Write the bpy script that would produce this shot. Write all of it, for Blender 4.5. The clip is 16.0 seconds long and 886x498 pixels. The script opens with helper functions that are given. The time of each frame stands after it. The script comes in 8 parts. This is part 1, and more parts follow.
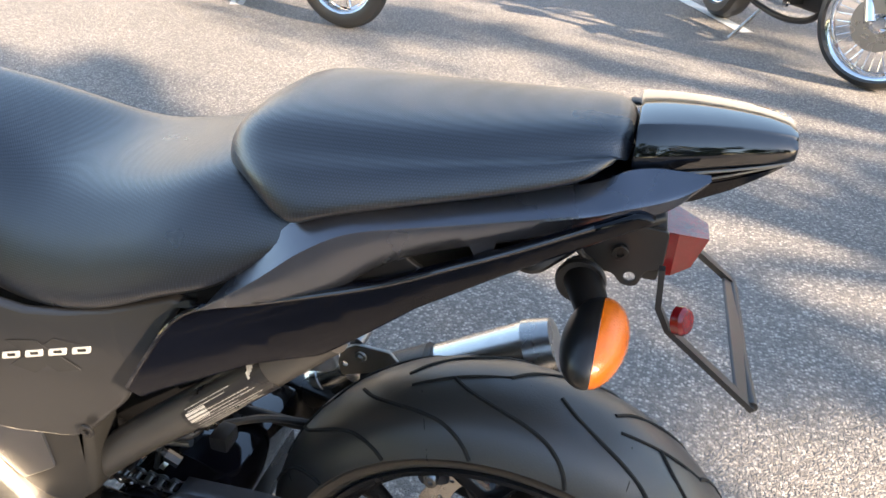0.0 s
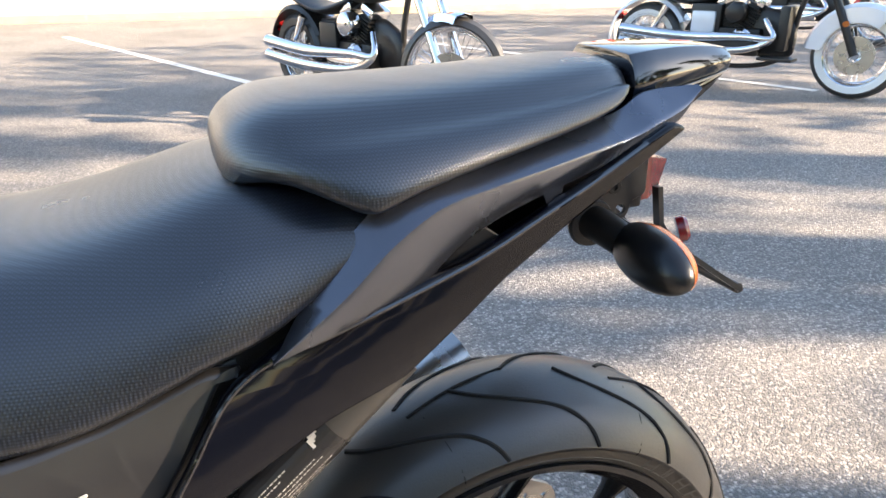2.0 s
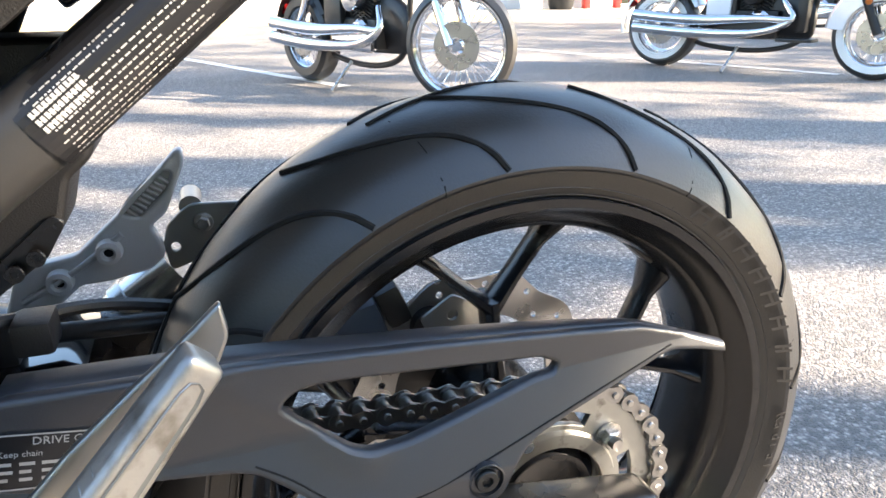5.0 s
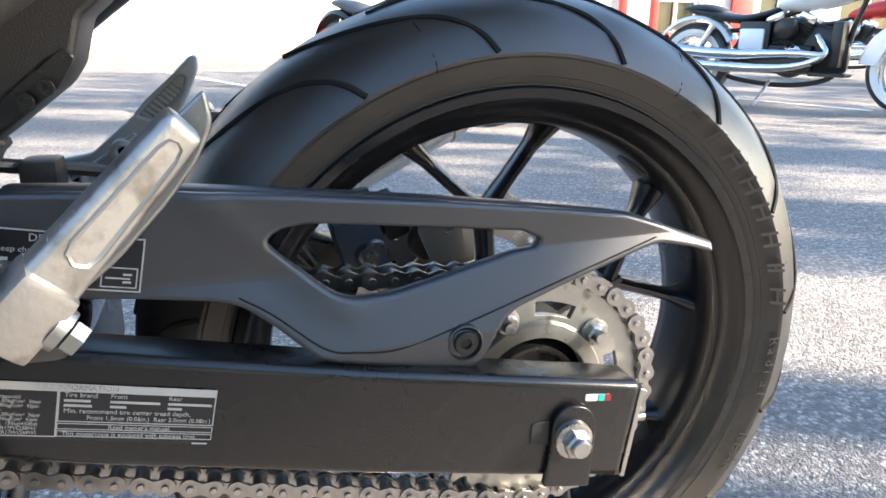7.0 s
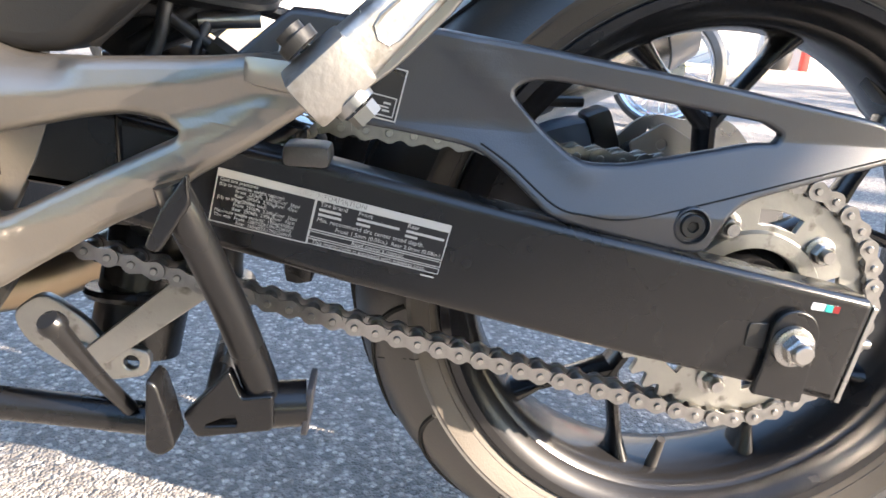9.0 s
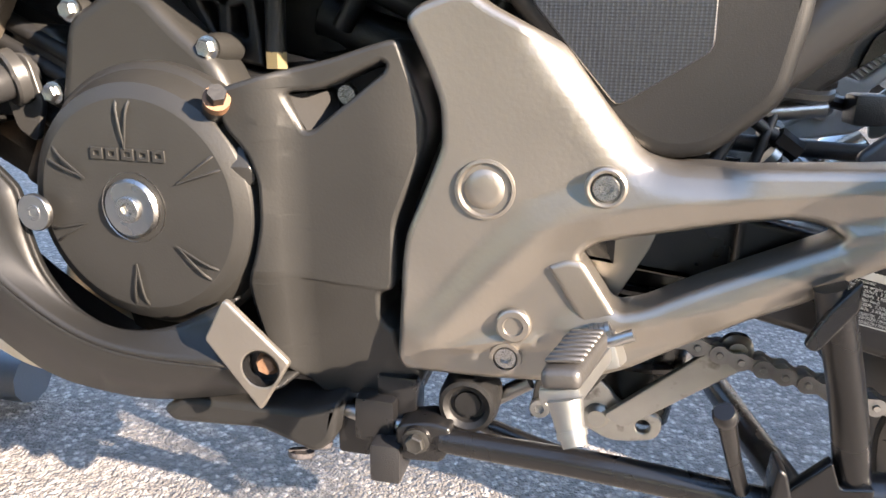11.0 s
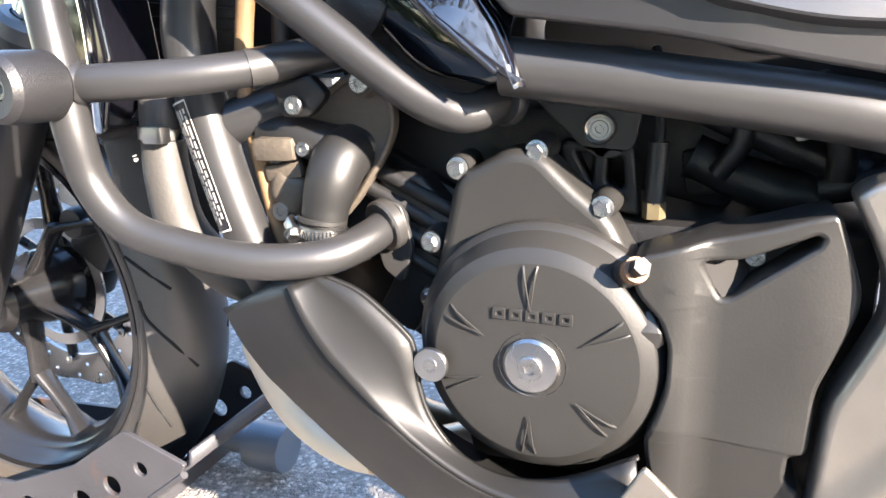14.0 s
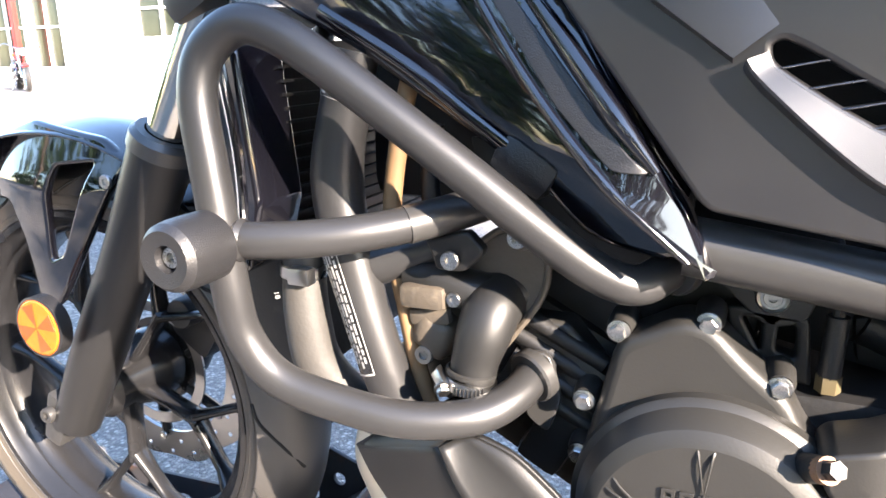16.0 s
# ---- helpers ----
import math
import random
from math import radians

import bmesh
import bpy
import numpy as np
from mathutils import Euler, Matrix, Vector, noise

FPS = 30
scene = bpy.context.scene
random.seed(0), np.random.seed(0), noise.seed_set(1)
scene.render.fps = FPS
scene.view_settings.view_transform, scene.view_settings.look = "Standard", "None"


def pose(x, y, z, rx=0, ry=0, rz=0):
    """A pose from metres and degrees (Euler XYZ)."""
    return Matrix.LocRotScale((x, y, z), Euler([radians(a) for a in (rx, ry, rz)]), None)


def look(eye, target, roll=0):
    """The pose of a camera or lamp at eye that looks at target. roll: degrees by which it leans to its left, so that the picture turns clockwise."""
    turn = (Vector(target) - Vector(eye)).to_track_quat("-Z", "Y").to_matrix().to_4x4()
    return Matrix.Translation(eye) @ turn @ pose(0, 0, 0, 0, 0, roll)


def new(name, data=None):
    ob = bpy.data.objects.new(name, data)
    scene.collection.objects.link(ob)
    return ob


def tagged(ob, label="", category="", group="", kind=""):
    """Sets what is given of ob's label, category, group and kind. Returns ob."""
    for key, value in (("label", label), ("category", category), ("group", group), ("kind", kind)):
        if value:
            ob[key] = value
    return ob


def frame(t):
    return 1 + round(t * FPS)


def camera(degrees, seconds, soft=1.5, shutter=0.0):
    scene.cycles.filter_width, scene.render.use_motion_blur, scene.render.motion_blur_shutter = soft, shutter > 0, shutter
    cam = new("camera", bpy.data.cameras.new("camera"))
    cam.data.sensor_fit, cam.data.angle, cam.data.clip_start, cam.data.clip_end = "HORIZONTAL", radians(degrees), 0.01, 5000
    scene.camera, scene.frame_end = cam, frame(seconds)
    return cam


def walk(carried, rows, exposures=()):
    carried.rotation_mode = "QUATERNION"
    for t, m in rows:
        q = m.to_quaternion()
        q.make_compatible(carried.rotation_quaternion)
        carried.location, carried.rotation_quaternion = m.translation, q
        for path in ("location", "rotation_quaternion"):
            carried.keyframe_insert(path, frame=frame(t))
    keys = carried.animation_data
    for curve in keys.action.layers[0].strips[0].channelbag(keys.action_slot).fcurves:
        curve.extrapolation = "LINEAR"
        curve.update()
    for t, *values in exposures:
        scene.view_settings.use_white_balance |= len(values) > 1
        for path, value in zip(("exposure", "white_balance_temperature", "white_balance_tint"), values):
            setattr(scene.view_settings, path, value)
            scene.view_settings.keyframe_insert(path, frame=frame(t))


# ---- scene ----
cam = camera(64.1, 16.0, soft=1.6)
PATH = [
    (0, (0.069, -0.562, 1.121), (-0.368, 1.1, 0.097), 2.2),
    (0.5, (-0.085, -0.619, 1.124), (-0.089, 1.124, 0.142), 0.8),
    (1, (-0.203, -0.6, 1.132), (0.079, 1.131, 0.17), 0.3),
    (1.5, (-0.267, -0.567, 1.096), (0.222, 1.145, 0.186), -0.0),
    (2, (-0.271, -0.554, 1.008), (0.341, 1.191, 0.247), -0.2),
    (2.5, (-0.265, -0.574, 0.88), (0.354, 1.215, 0.233), -0.3),
    (3, (-0.251, -0.554, 0.804), (0.338, 1.252, 0.179), -0.4),
    (3.5, (-0.233, -0.495, 0.76), (0.343, 1.305, 0.102), -0.4),
    (4, (-0.221, -0.473, 0.722), (0.363, 1.311, 0.03), -0.4),
    (4.5, (-0.22, -0.476, 0.698), (0.372, 1.299, -0.009), -0.5),
    (7, (-0.207, -0.543, 0.576), (0.316, 1.292, -0.022), 0.8),
    (7.5, (-0.205, -0.557, 0.542), (0.276, 1.294, -0.043), 1.5),
    (8, (-0.215, -0.564, 0.524), (0.197, 1.307, -0.049), 2.5),
    (8.5, (-0.24, -0.563, 0.51), (0.075, 1.326, -0.065), 3.6),
    (9, (-0.267, -0.567, 0.487), (-0.124, 1.335, -0.112), 4.6),
    (9.5, (-0.32, -0.571, 0.492), (-0.399, 1.341, -0.09), 3.2),
    (10, (-0.384, -0.578, 0.502), (-0.642, 1.324, -0.059), 1.8),
    (10.2, (-0.406, -0.582, 0.508), (-0.706, 1.314, -0.055), 1.6),
    (12.3, (-0.664, -0.633, 0.538), (-1.253, 1.189, -0.039), -0.2),
    (12.5, (-0.676, -0.637, 0.542), (-1.293, 1.176, -0.035), -0.6),
    (13, (-0.703, -0.643, 0.567), (-1.37, 1.154, -0.004), -1.3),
    (13.5, (-0.713, -0.642, 0.593), (-1.402, 1.15, 0.033), -1.5),
    (14, (-0.714, -0.636, 0.624), (-1.409, 1.159, 0.08), -1.5),
    (14.5, (-0.731, -0.632, 0.659), (-1.435, 1.164, 0.13), -1.4),
    (15, (-0.759, -0.638, 0.692), (-1.482, 1.152, 0.17), -1.2),
    (15.5, (-0.78, -0.634, 0.714), (-1.532, 1.146, 0.195), -1.1),
    (16, (-0.815, -0.628, 0.732), (-1.594, 1.136, 0.202), -0.8),
]
EXPOSURE = [(0, 2.58, 6950, 14), (2, 2.54, 6800, 14), (4.5, 2.96, 6550, 13), (7, 2.84, 6200, 12), (8.5, 3.11, 6200, 13), (10, 2.98, 6550, 17), (12.5, 3.1, 5950, 15), (14.5, 3.48, 5880, 15), (16, 3.38, 6000, 16)]
walk(cam, [(t, look(eye, target, roll)) for t, eye, target, roll in PATH], EXPOSURE)

# ---- light ----
SUN = Vector((0.90, -0.44, 0.42)).normalized()
elev = math.asin(SUN.z)
world = bpy.data.worlds.new("sky")
scene.world = world
world.use_nodes = True
wn = world.node_tree.nodes
sky = wn.new("ShaderNodeTexSky")
sky.sky_type, sky.sun_disc = "NISHITA", False
sky.sun_elevation, sky.sun_rotation = elev, math.atan2(SUN.x, SUN.y)
sky.air_density, sky.dust_density, sky.ozone_density = 1.25, 0.3, 1.6
wn["Background"].inputs[1].default_value = 0.10
world.node_tree.links.new(sky.outputs[0], wn["Background"].inputs[0])
sun = new("sun", bpy.data.lights.new("sun", "SUN"))
sun.data.energy, sun.data.angle, sun.data.color = 5.0, radians(0.6), (1.0, 0.83, 0.62)
sun.matrix_world = look(SUN * 30, (0, 0, 0))


# ---- materials ----
def mat(name, col, rough=0.5, metal=0.0, var=0.12, scale=14.0, bump=0.0, bscale=300.0, coat=0.0, rvar=0.08, spec=0.5, trans=0.0, wear=None, detail=4.0):
    """A surface with colour drift at one scale, grain at another, and uneven gloss."""
    m = bpy.data.materials.new(name)
    m.use_nodes = True
    nt = m.node_tree
    n, l = nt.nodes, nt.links
    p = n["Principled BSDF"]
    co = n.new("ShaderNodeTexCoord")
    big = n.new("ShaderNodeTexNoise")
    big.inputs["Scale"].default_value, big.inputs["Detail"].default_value = scale, detail
    fine = n.new("ShaderNodeTexNoise")
    fine.inputs["Scale"].default_value, fine.inputs["Detail"].default_value = bscale, 2.0
    for t in (big, fine):
        l.new(co.outputs["Object"], t.inputs["Vector"])
    mix = n.new("ShaderNodeMix")
    mix.data_type = "RGBA"
    a, b = [max(0.0, c * (1 - var)) for c in col], [min(1.0, c * (1 + var)) for c in col]
    mix.inputs[6].default_value, mix.inputs[7].default_value = (*a, 1), (*b, 1)
    l.new(big.outputs["Fac"], mix.inputs[0])
    out = mix.outputs[2]
    if wear:
        ramp = n.new("ShaderNodeValToRGB")
        ramp.color_ramp.elements[0].position, ramp.color_ramp.elements[1].position = wear[1], wear[1] + 0.16
        wn2 = n.new("ShaderNodeTexNoise")
        wn2.inputs["Scale"].default_value, wn2.inputs["Detail"].default_value = wear[2], 8.0
        l.new(co.outputs["Object"], wn2.inputs["Vector"])
        l.new(wn2.outputs["Fac"], ramp.inputs[0])
        mix2 = n.new("ShaderNodeMix")
        mix2.data_type = "RGBA"
        l.new(ramp.outputs[0], mix2.inputs[0])
        l.new(out, mix2.inputs[6])
        mix2.inputs[7].default_value = (*wear[0], 1)
        out = mix2.outputs[2]
    l.new(out, p.inputs["Base Color"])
    rr = n.new("ShaderNodeMapRange")
    rr.inputs["To Min"].default_value, rr.inputs["To Max"].default_value = max(0.02, rough - rvar), min(1.0, rough + rvar)
    l.new(big.outputs["Fac"], rr.inputs["Value"])
    l.new(rr.outputs[0], p.inputs["Roughness"])
    p.inputs["Metallic"].default_value = metal
    p.inputs["Specular IOR Level"].default_value = spec
    p.inputs["Coat Weight"].default_value, p.inputs["Coat Roughness"].default_value = coat, 0.04
    p.inputs["Transmission Weight"].default_value = trans
    if bump:
        bp = n.new("ShaderNodeBump")
        bp.inputs["Strength"].default_value, bp.inputs["Distance"].default_value = bump, 0.001
        l.new(fine.outputs["Fac"], bp.inputs["Height"])
        l.new(bp.outputs[0], p.inputs["Normal"])
    return m


GLOSS = mat("black_gloss_paint", (0.004, 0.004, 0.006), 0.07, coat=0.7, rvar=0.03, var=0.2, spec=0.6)
PANEL = mat("deep_black_panel", (0.0020, 0.0023, 0.0045), 0.07, rvar=0.02, var=0.2, spec=0.26)
PLASTIC = mat("black_grained_plastic", (0.011, 0.011, 0.012), 0.42, bump=0.35, bscale=900, var=0.1)
SATIN = mat("satin_grey_panel", (0.0140, 0.0140, 0.0150), 0.34, bump=0.06, bscale=1500, var=0.06, spec=0.75)
RAIL = mat("satin_grey_rail", (0.125, 0.133, 0.155), 0.27, bump=0.04, bscale=1200, var=0.06, metal=0.85)
SWING = mat("satin_black_metal", (0.0065, 0.0065, 0.007), 0.27, var=0.15, bump=0.03, bscale=700)
GUARD = mat("dark_grey_guard", (0.0270, 0.0285, 0.0330), 0.38, spec=0.7, bump=0.12, bscale=1100, var=0.08)
BRONZE = mat("bronze_grey_casting", (0.262, 0.243, 0.216), 0.36, metal=0.85, bump=0.14, bscale=300, var=0.12, rvar=0.08)
ENGINE = mat("dark_engine_metal", (0.033, 0.0325, 0.031), 0.42, metal=0.5, bump=0.10, bscale=500, var=0.14)
DUSTY = mat("dusty_brown_casting", (0.072, 0.060, 0.046), 0.55, metal=0.15, bump=0.5, bscale=220, var=0.3, scale=30, wear=((0.15, 0.125, 0.09), 0.60, 45))
ENGINE_DARK = mat("black_engine_metal", (0.010, 0.010, 0.0105), 0.5, metal=0.3, bump=0.3, bscale=250, var=0.3, wear=((0.03, 0.026, 0.022), 0.62, 40))
COWL = mat("black_cowl_plastic", (0.011, 0.011, 0.011), 0.46, bump=0.12, bscale=1300, var=0.08, spec=0.36)
BAR = mat("grey_powder_coat", (0.037, 0.037, 0.038), 0.37, metal=0.5, bump=0.08, bscale=800, var=0.1)
FRAME = mat("dark_frame_paint", (0.045, 0.0445, 0.044), 0.36, metal=0.4, bump=0.05, bscale=600, var=0.1)
LETTERING = mat("raised_rubber_lettering", (0.016, 0.015, 0.014), 0.34, var=0.2)
RUBBER = mat("tyre_rubber", (0.030, 0.0285, 0.027), 0.38, spec=0.75, bump=0.2, bscale=500, var=0.25, scale=9, wear=((0.04, 0.034, 0.026), 0.60, 12))
SIDEWALL = mat("brown_sidewall_rubber", (0.046, 0.039, 0.031), 0.46, bump=0.15, bscale=500, var=0.25, scale=12, wear=((0.030, 0.0285, 0.027), 0.58, 9))
SIGNAL = mat("smooth_black_shell", (0.007, 0.007, 0.0075), 0.32, var=0.1)
MATTE = mat("matt_black_casting", (0.016, 0.0155, 0.015), 0.8, spec=0.2, var=0.2, bump=0.2)
# Near-black that stands for shade in grooves, holes and the vent.
RECESS_SHADE = mat("recess_shade_black", (0.004, 0.004, 0.004), 0.9)
RIM = mat("rim_black", (0.012, 0.012, 0.013), 0.25, metal=0.2, var=0.2, wear=((0.05, 0.045, 0.035), 0.66, 18))
RIMFRONT = mat("front_rim_black", (0.014, 0.014, 0.015), 0.24, metal=0.3, var=0.2, wear=((0.06, 0.055, 0.045), 0.66, 18))
STEEL = mat("bright_steel", (0.40, 0.393, 0.38), 0.28, metal=1.0, bump=0.1, bscale=600, var=0.15)
CHROME = mat("chrome", (0.75, 0.75, 0.76), 0.06, metal=1.0, var=0.04, rvar=0.03)
ZINC = mat("zinc_plate", (0.37, 0.37, 0.345), 0.36, metal=0.95, var=0.22, scale=40, wear=((0.10, 0.09, 0.075), 0.58, 60), bump=0.15)
CHAINM = mat("chain_steel", (0.33, 0.325, 0.315), 0.32, metal=1.0, var=0.3, scale=120)
ALU = mat("cast_aluminium", (0.31, 0.31, 0.30), 0.36, metal=0.9, bump=0.07, bscale=450, var=0.12)
PEGALU = mat("grimy_aluminium", (0.33, 0.325, 0.31), 0.40, metal=0.85, bump=0.25, bscale=260, var=0.25, scale=30, wear=((0.13, 0.115, 0.095), 0.56, 38))
ALUDARK = mat("dull_aluminium", (0.27, 0.27, 0.255), 0.42, metal=0.85, bump=0.1, bscale=450, var=0.2)
SILVERCAST = mat("silver_cast_finish", (0.46, 0.46, 0.455), 0.45, metal=0.25, bump=0.1, bscale=400, var=0.12)
GOLD = mat("gold_caliper", (0.30, 0.245, 0.14), 0.35, metal=0.8, var=0.15)
HOSE = mat("rubber_hose", (0.035, 0.033, 0.030), 0.6, bump=0.3, bscale=260, var=0.2)
TAN = mat("tan_sleeve", (0.17, 0.105, 0.05), 0.6, var=0.2)
RUST = mat("rusty_painted_steel", (0.035, 0.035, 0.04), 0.55, metal=0.2, bump=0.4, bscale=180, var=0.3, wear=((0.085, 0.045, 0.026), 0.56, 22))
RUSTBOLT = mat("rusty_bolt", (0.16, 0.085, 0.045), 0.6, metal=0.2, bump=0.5, bscale=900, var=0.4, scale=200)
AMBER = mat("amber_lens", (0.42, 0.095, 0.004), 0.22, coat=0.1, var=0.2, scale=120, bump=0.5, bscale=500)
AMBERDARK = mat("amber_lens_shadow", (0.20, 0.042, 0.003), 0.2, coat=0.4, var=0.2, scale=160, bump=0.6, bscale=600)
RED = mat("red_lens", (0.19, 0.006, 0.007), 0.14, coat=0.5, var=0.25, scale=80, bump=0.3, bscale=400)
REDPAINT = mat("red_paint", (0.48, 0.025, 0.02), 0.4, var=0.1)
WHITE = mat("white_paint", (0.78, 0.78, 0.76), 0.5, var=0.05)
SILVER = mat("silver_print", (0.43, 0.43, 0.415), 0.4, var=0.06, metal=0.2)
LABELBLACK = mat("label_black", (0.012, 0.012, 0.013), 0.28)
TEAL = mat("teal_print", (0.02, 0.35, 0.30), 0.4)
FORKBLACK = mat("satin_black_fork", (0.012, 0.012, 0.0125), 0.36, metal=0.2, bump=0.06, bscale=600, var=0.1)
FORKSKIN = mat("fork_chrome", (0.62, 0.60, 0.55), 0.10, metal=1.0, var=0.06)
EXHAUST = mat("brushed_exhaust", (0.62, 0.60, 0.56), 0.24, metal=1.0, var=0.12, scale=30)
PALEPIPE = mat("dull_header_steel", (0.50, 0.46, 0.38), 0.5, metal=0.6, var=0.15, scale=12)
HEADER = mat("exhaust_header", (0.34, 0.27, 0.19), 0.35, metal=1.0, var=0.3, scale=20)
BLUEGREY = mat("blue_grey_rubber", (0.06, 0.075, 0.10), 0.5, bump=0.2, var=0.2)
PEARL = mat("pearl_white_paint", (0.72, 0.74, 0.77), 0.16, coat=0.7, var=0.03)
SEATDARK = mat("dark_seat_leather", (0.012, 0.011, 0.011), 0.4)
# Green drift in the glass colour paints reflected trees.
GREENDARK = mat("window_glass_dark", (0.03, 0.035, 0.025), 0.05, var=0.5, scale=1.5)


def vinyl():
    """Woven dot pattern of the seat cover, as relief with its shading put into the colour."""
    m = mat("woven_seat_vinyl", (0.0125, 0.0150, 0.0215), 0.30, spec=0.95, var=0.1, scale=8)
    n, l = m.node_tree.nodes, m.node_tree.links
    p = n["Principled BSDF"]
    co = n.new("ShaderNodeTexCoord")
    mp = n.new("ShaderNodeMapping")
    mp.inputs["Rotation"].default_value = (0, 0, radians(45))
    vo = n.new("ShaderNodeTexVoronoi")
    vo.inputs["Scale"].default_value, vo.inputs["Randomness"].default_value = 520.0, 0.0
    l.new(co.outputs["Object"], mp.inputs["Vector"])
    l.new(mp.outputs[0], vo.inputs["Vector"])
    # Thread tops are lightened and gaps darkened in the colour, as relief shades.
    thread_shade = n.new("ShaderNodeMapRange")
    thread_shade.inputs["From Min"].default_value, thread_shade.inputs["From Max"].default_value = 0.15, 0.60
    thread_shade.inputs["To Min"].default_value, thread_shade.inputs["To Max"].default_value = 2.1, 0.2
    l.new(vo.outputs["Distance"], thread_shade.inputs["Value"])
    mul = n.new("ShaderNodeMix")
    mul.data_type, mul.blend_type = "RGBA", "MULTIPLY"
    mul.inputs[0].default_value = 1.0
    l.new(p.inputs["Base Color"].links[0].from_socket, mul.inputs[6])
    l.new(thread_shade.outputs[0], mul.inputs[7])
    l.new(mul.outputs[2], p.inputs["Base Color"])
    bp = n.new("ShaderNodeBump")
    bp.inputs["Strength"].default_value, bp.inputs["Distance"].default_value = 0.36, 0.0006
    bp.invert = True
    l.new(vo.outputs["Distance"], bp.inputs["Height"])
    l.new(bp.outputs[0], p.inputs["Normal"])
    return m


VINYL = vinyl()


def asphalt():
    """Worn asphalt: pale and dark stones in dark binder, stained at large scale."""
    m = bpy.data.materials.new("asphalt")
    m.use_nodes = True
    n, l = m.node_tree.nodes, m.node_tree.links
    p = n["Principled BSDF"]
    co = n.new("ShaderNodeTexCoord")
    vo = n.new("ShaderNodeTexVoronoi")
    vo.inputs["Scale"].default_value = 125.0
    v2 = n.new("ShaderNodeTexVoronoi")
    v2.inputs["Scale"].default_value = 280.0
    no = n.new("ShaderNodeTexNoise")
    no.inputs["Scale"].default_value, no.inputs["Detail"].default_value = 0.8, 6.0
    for t in (vo, v2, no):
        l.new(co.outputs["Object"], t.inputs["Vector"])
    sep = n.new("ShaderNodeSeparateColor")
    l.new(vo.outputs["Color"], sep.inputs[0])
    ramp = n.new("ShaderNodeValToRGB")
    ramp.color_ramp.interpolation = "CONSTANT"
    e = ramp.color_ramp.elements
    e[0].position, e[0].color = 0.0, (0.140, 0.131, 0.125, 1)
    e[1].position, e[1].color = 0.30, (0.213, 0.198, 0.181, 1)
    for pos, c in ((0.52, (0.282, 0.260, 0.237, 1)), (0.72, (0.351, 0.322, 0.291, 1)), (0.88, (0.448, 0.413, 0.372, 1))):
        k = e.new(pos)
        k.color = c
    l.new(sep.outputs[0], ramp.inputs[0])
    edge = n.new("ShaderNodeMapRange")
    edge.inputs["From Min"].default_value, edge.inputs["From Max"].default_value = 0.35, 0.62
    edge.inputs["To Min"].default_value, edge.inputs["To Max"].default_value = 0.0, 0.7
    l.new(vo.outputs["Distance"], edge.inputs["Value"])
    mix = n.new("ShaderNodeMix")
    mix.data_type = "RGBA"
    l.new(edge.outputs[0], mix.inputs[0])
    l.new(ramp.outputs[0], mix.inputs[6])
    mix.inputs[7].default_value = (0.140, 0.131, 0.125, 1)
    stain = n.new("ShaderNodeMapRange")
    stain.inputs["From Min"].default_value, stain.inputs["From Max"].default_value = 0.3, 0.7
    stain.inputs["To Min"].default_value, stain.inputs["To Max"].default_value = 0.8, 1.15
    l.new(no.outputs["Fac"], stain.inputs["Value"])
    mul = n.new("ShaderNodeMix")
    mul.data_type, mul.blend_type = "RGBA", "MULTIPLY"
    mul.inputs[0].default_value = 1.0
    l.new(mix.outputs[2], mul.inputs[6])
    l.new(stain.outputs[0], mul.inputs[7])
    l.new(mul.outputs[2], p.inputs["Base Color"])
    p.inputs["Roughness"].default_value = 0.8
    bp = n.new("ShaderNodeBump")
    bp.inputs["Strength"].default_value, bp.inputs["Distance"].default_value = 0.9, 0.004
    bp.invert = True
    add = n.new("ShaderNodeMath")
    add.operation = "ADD"
    l.new(vo.outputs["Distance"], add.inputs[0])
    l.new(v2.outputs["Distance"], add.inputs[1])
    l.new(add.outputs[0], bp.inputs["Height"])
    l.new(bp.outputs[0], p.inputs["Normal"])
    return m


ASPHALT = asphalt()
CONCRETE = mat("kerb_concrete", (0.36, 0.34, 0.30), 0.8, bump=0.5, bscale=60, var=0.2, scale=2)
YELLOW = mat("yellow_kerb_paint", (0.58, 0.47, 0.22), 0.6, var=0.2, scale=3, wear=((0.34, 0.32, 0.28), 0.58, 5))
STUCCO = mat("white_stucco", (0.50, 0.497, 0.49), 0.75, bump=0.3, bscale=60, var=0.05, scale=2)
LEAF = mat("green_leaf", (0.055, 0.095, 0.025), 0.5, var=0.5, scale=1.2)
BARK = mat("grey_bark", (0.16, 0.12, 0.09), 0.85, bump=0.8, bscale=30, var=0.3, scale=5)
LINEPAINT = mat("worn_line_paint", (0.60, 0.60, 0.57), 0.7, var=0.2, scale=4, wear=((0.15, 0.148, 0.14), 0.58, 9), bump=0.5, bscale=120)


# ---- builders ----
def part(name, bm, material, parent, label="", smooth=40):
    """Links a bmesh as one mesh object under a thing or a part."""
    me = bpy.data.meshes.new(name)
    bmesh.ops.recalc_face_normals(bm, faces=bm.faces)
    bm.to_mesh(me)
    bm.free()
    return part_mesh(name, me, material, parent, label, smooth)


def part_mesh(name, me, material, parent, label="", smooth=40):
    if material is not None and not me.materials:
        me.materials.append(material)
    if smooth:
        me.set_sharp_from_angle(angle=radians(smooth))
        me.polygons.foreach_set("use_smooth", [True] * len(me.polygons))
        me.set_sharp_from_angle(angle=radians(smooth))
    ob = new(name, me)
    if parent is not None:
        ob.parent = parent
    if label:
        tagged(ob, label)
    return ob


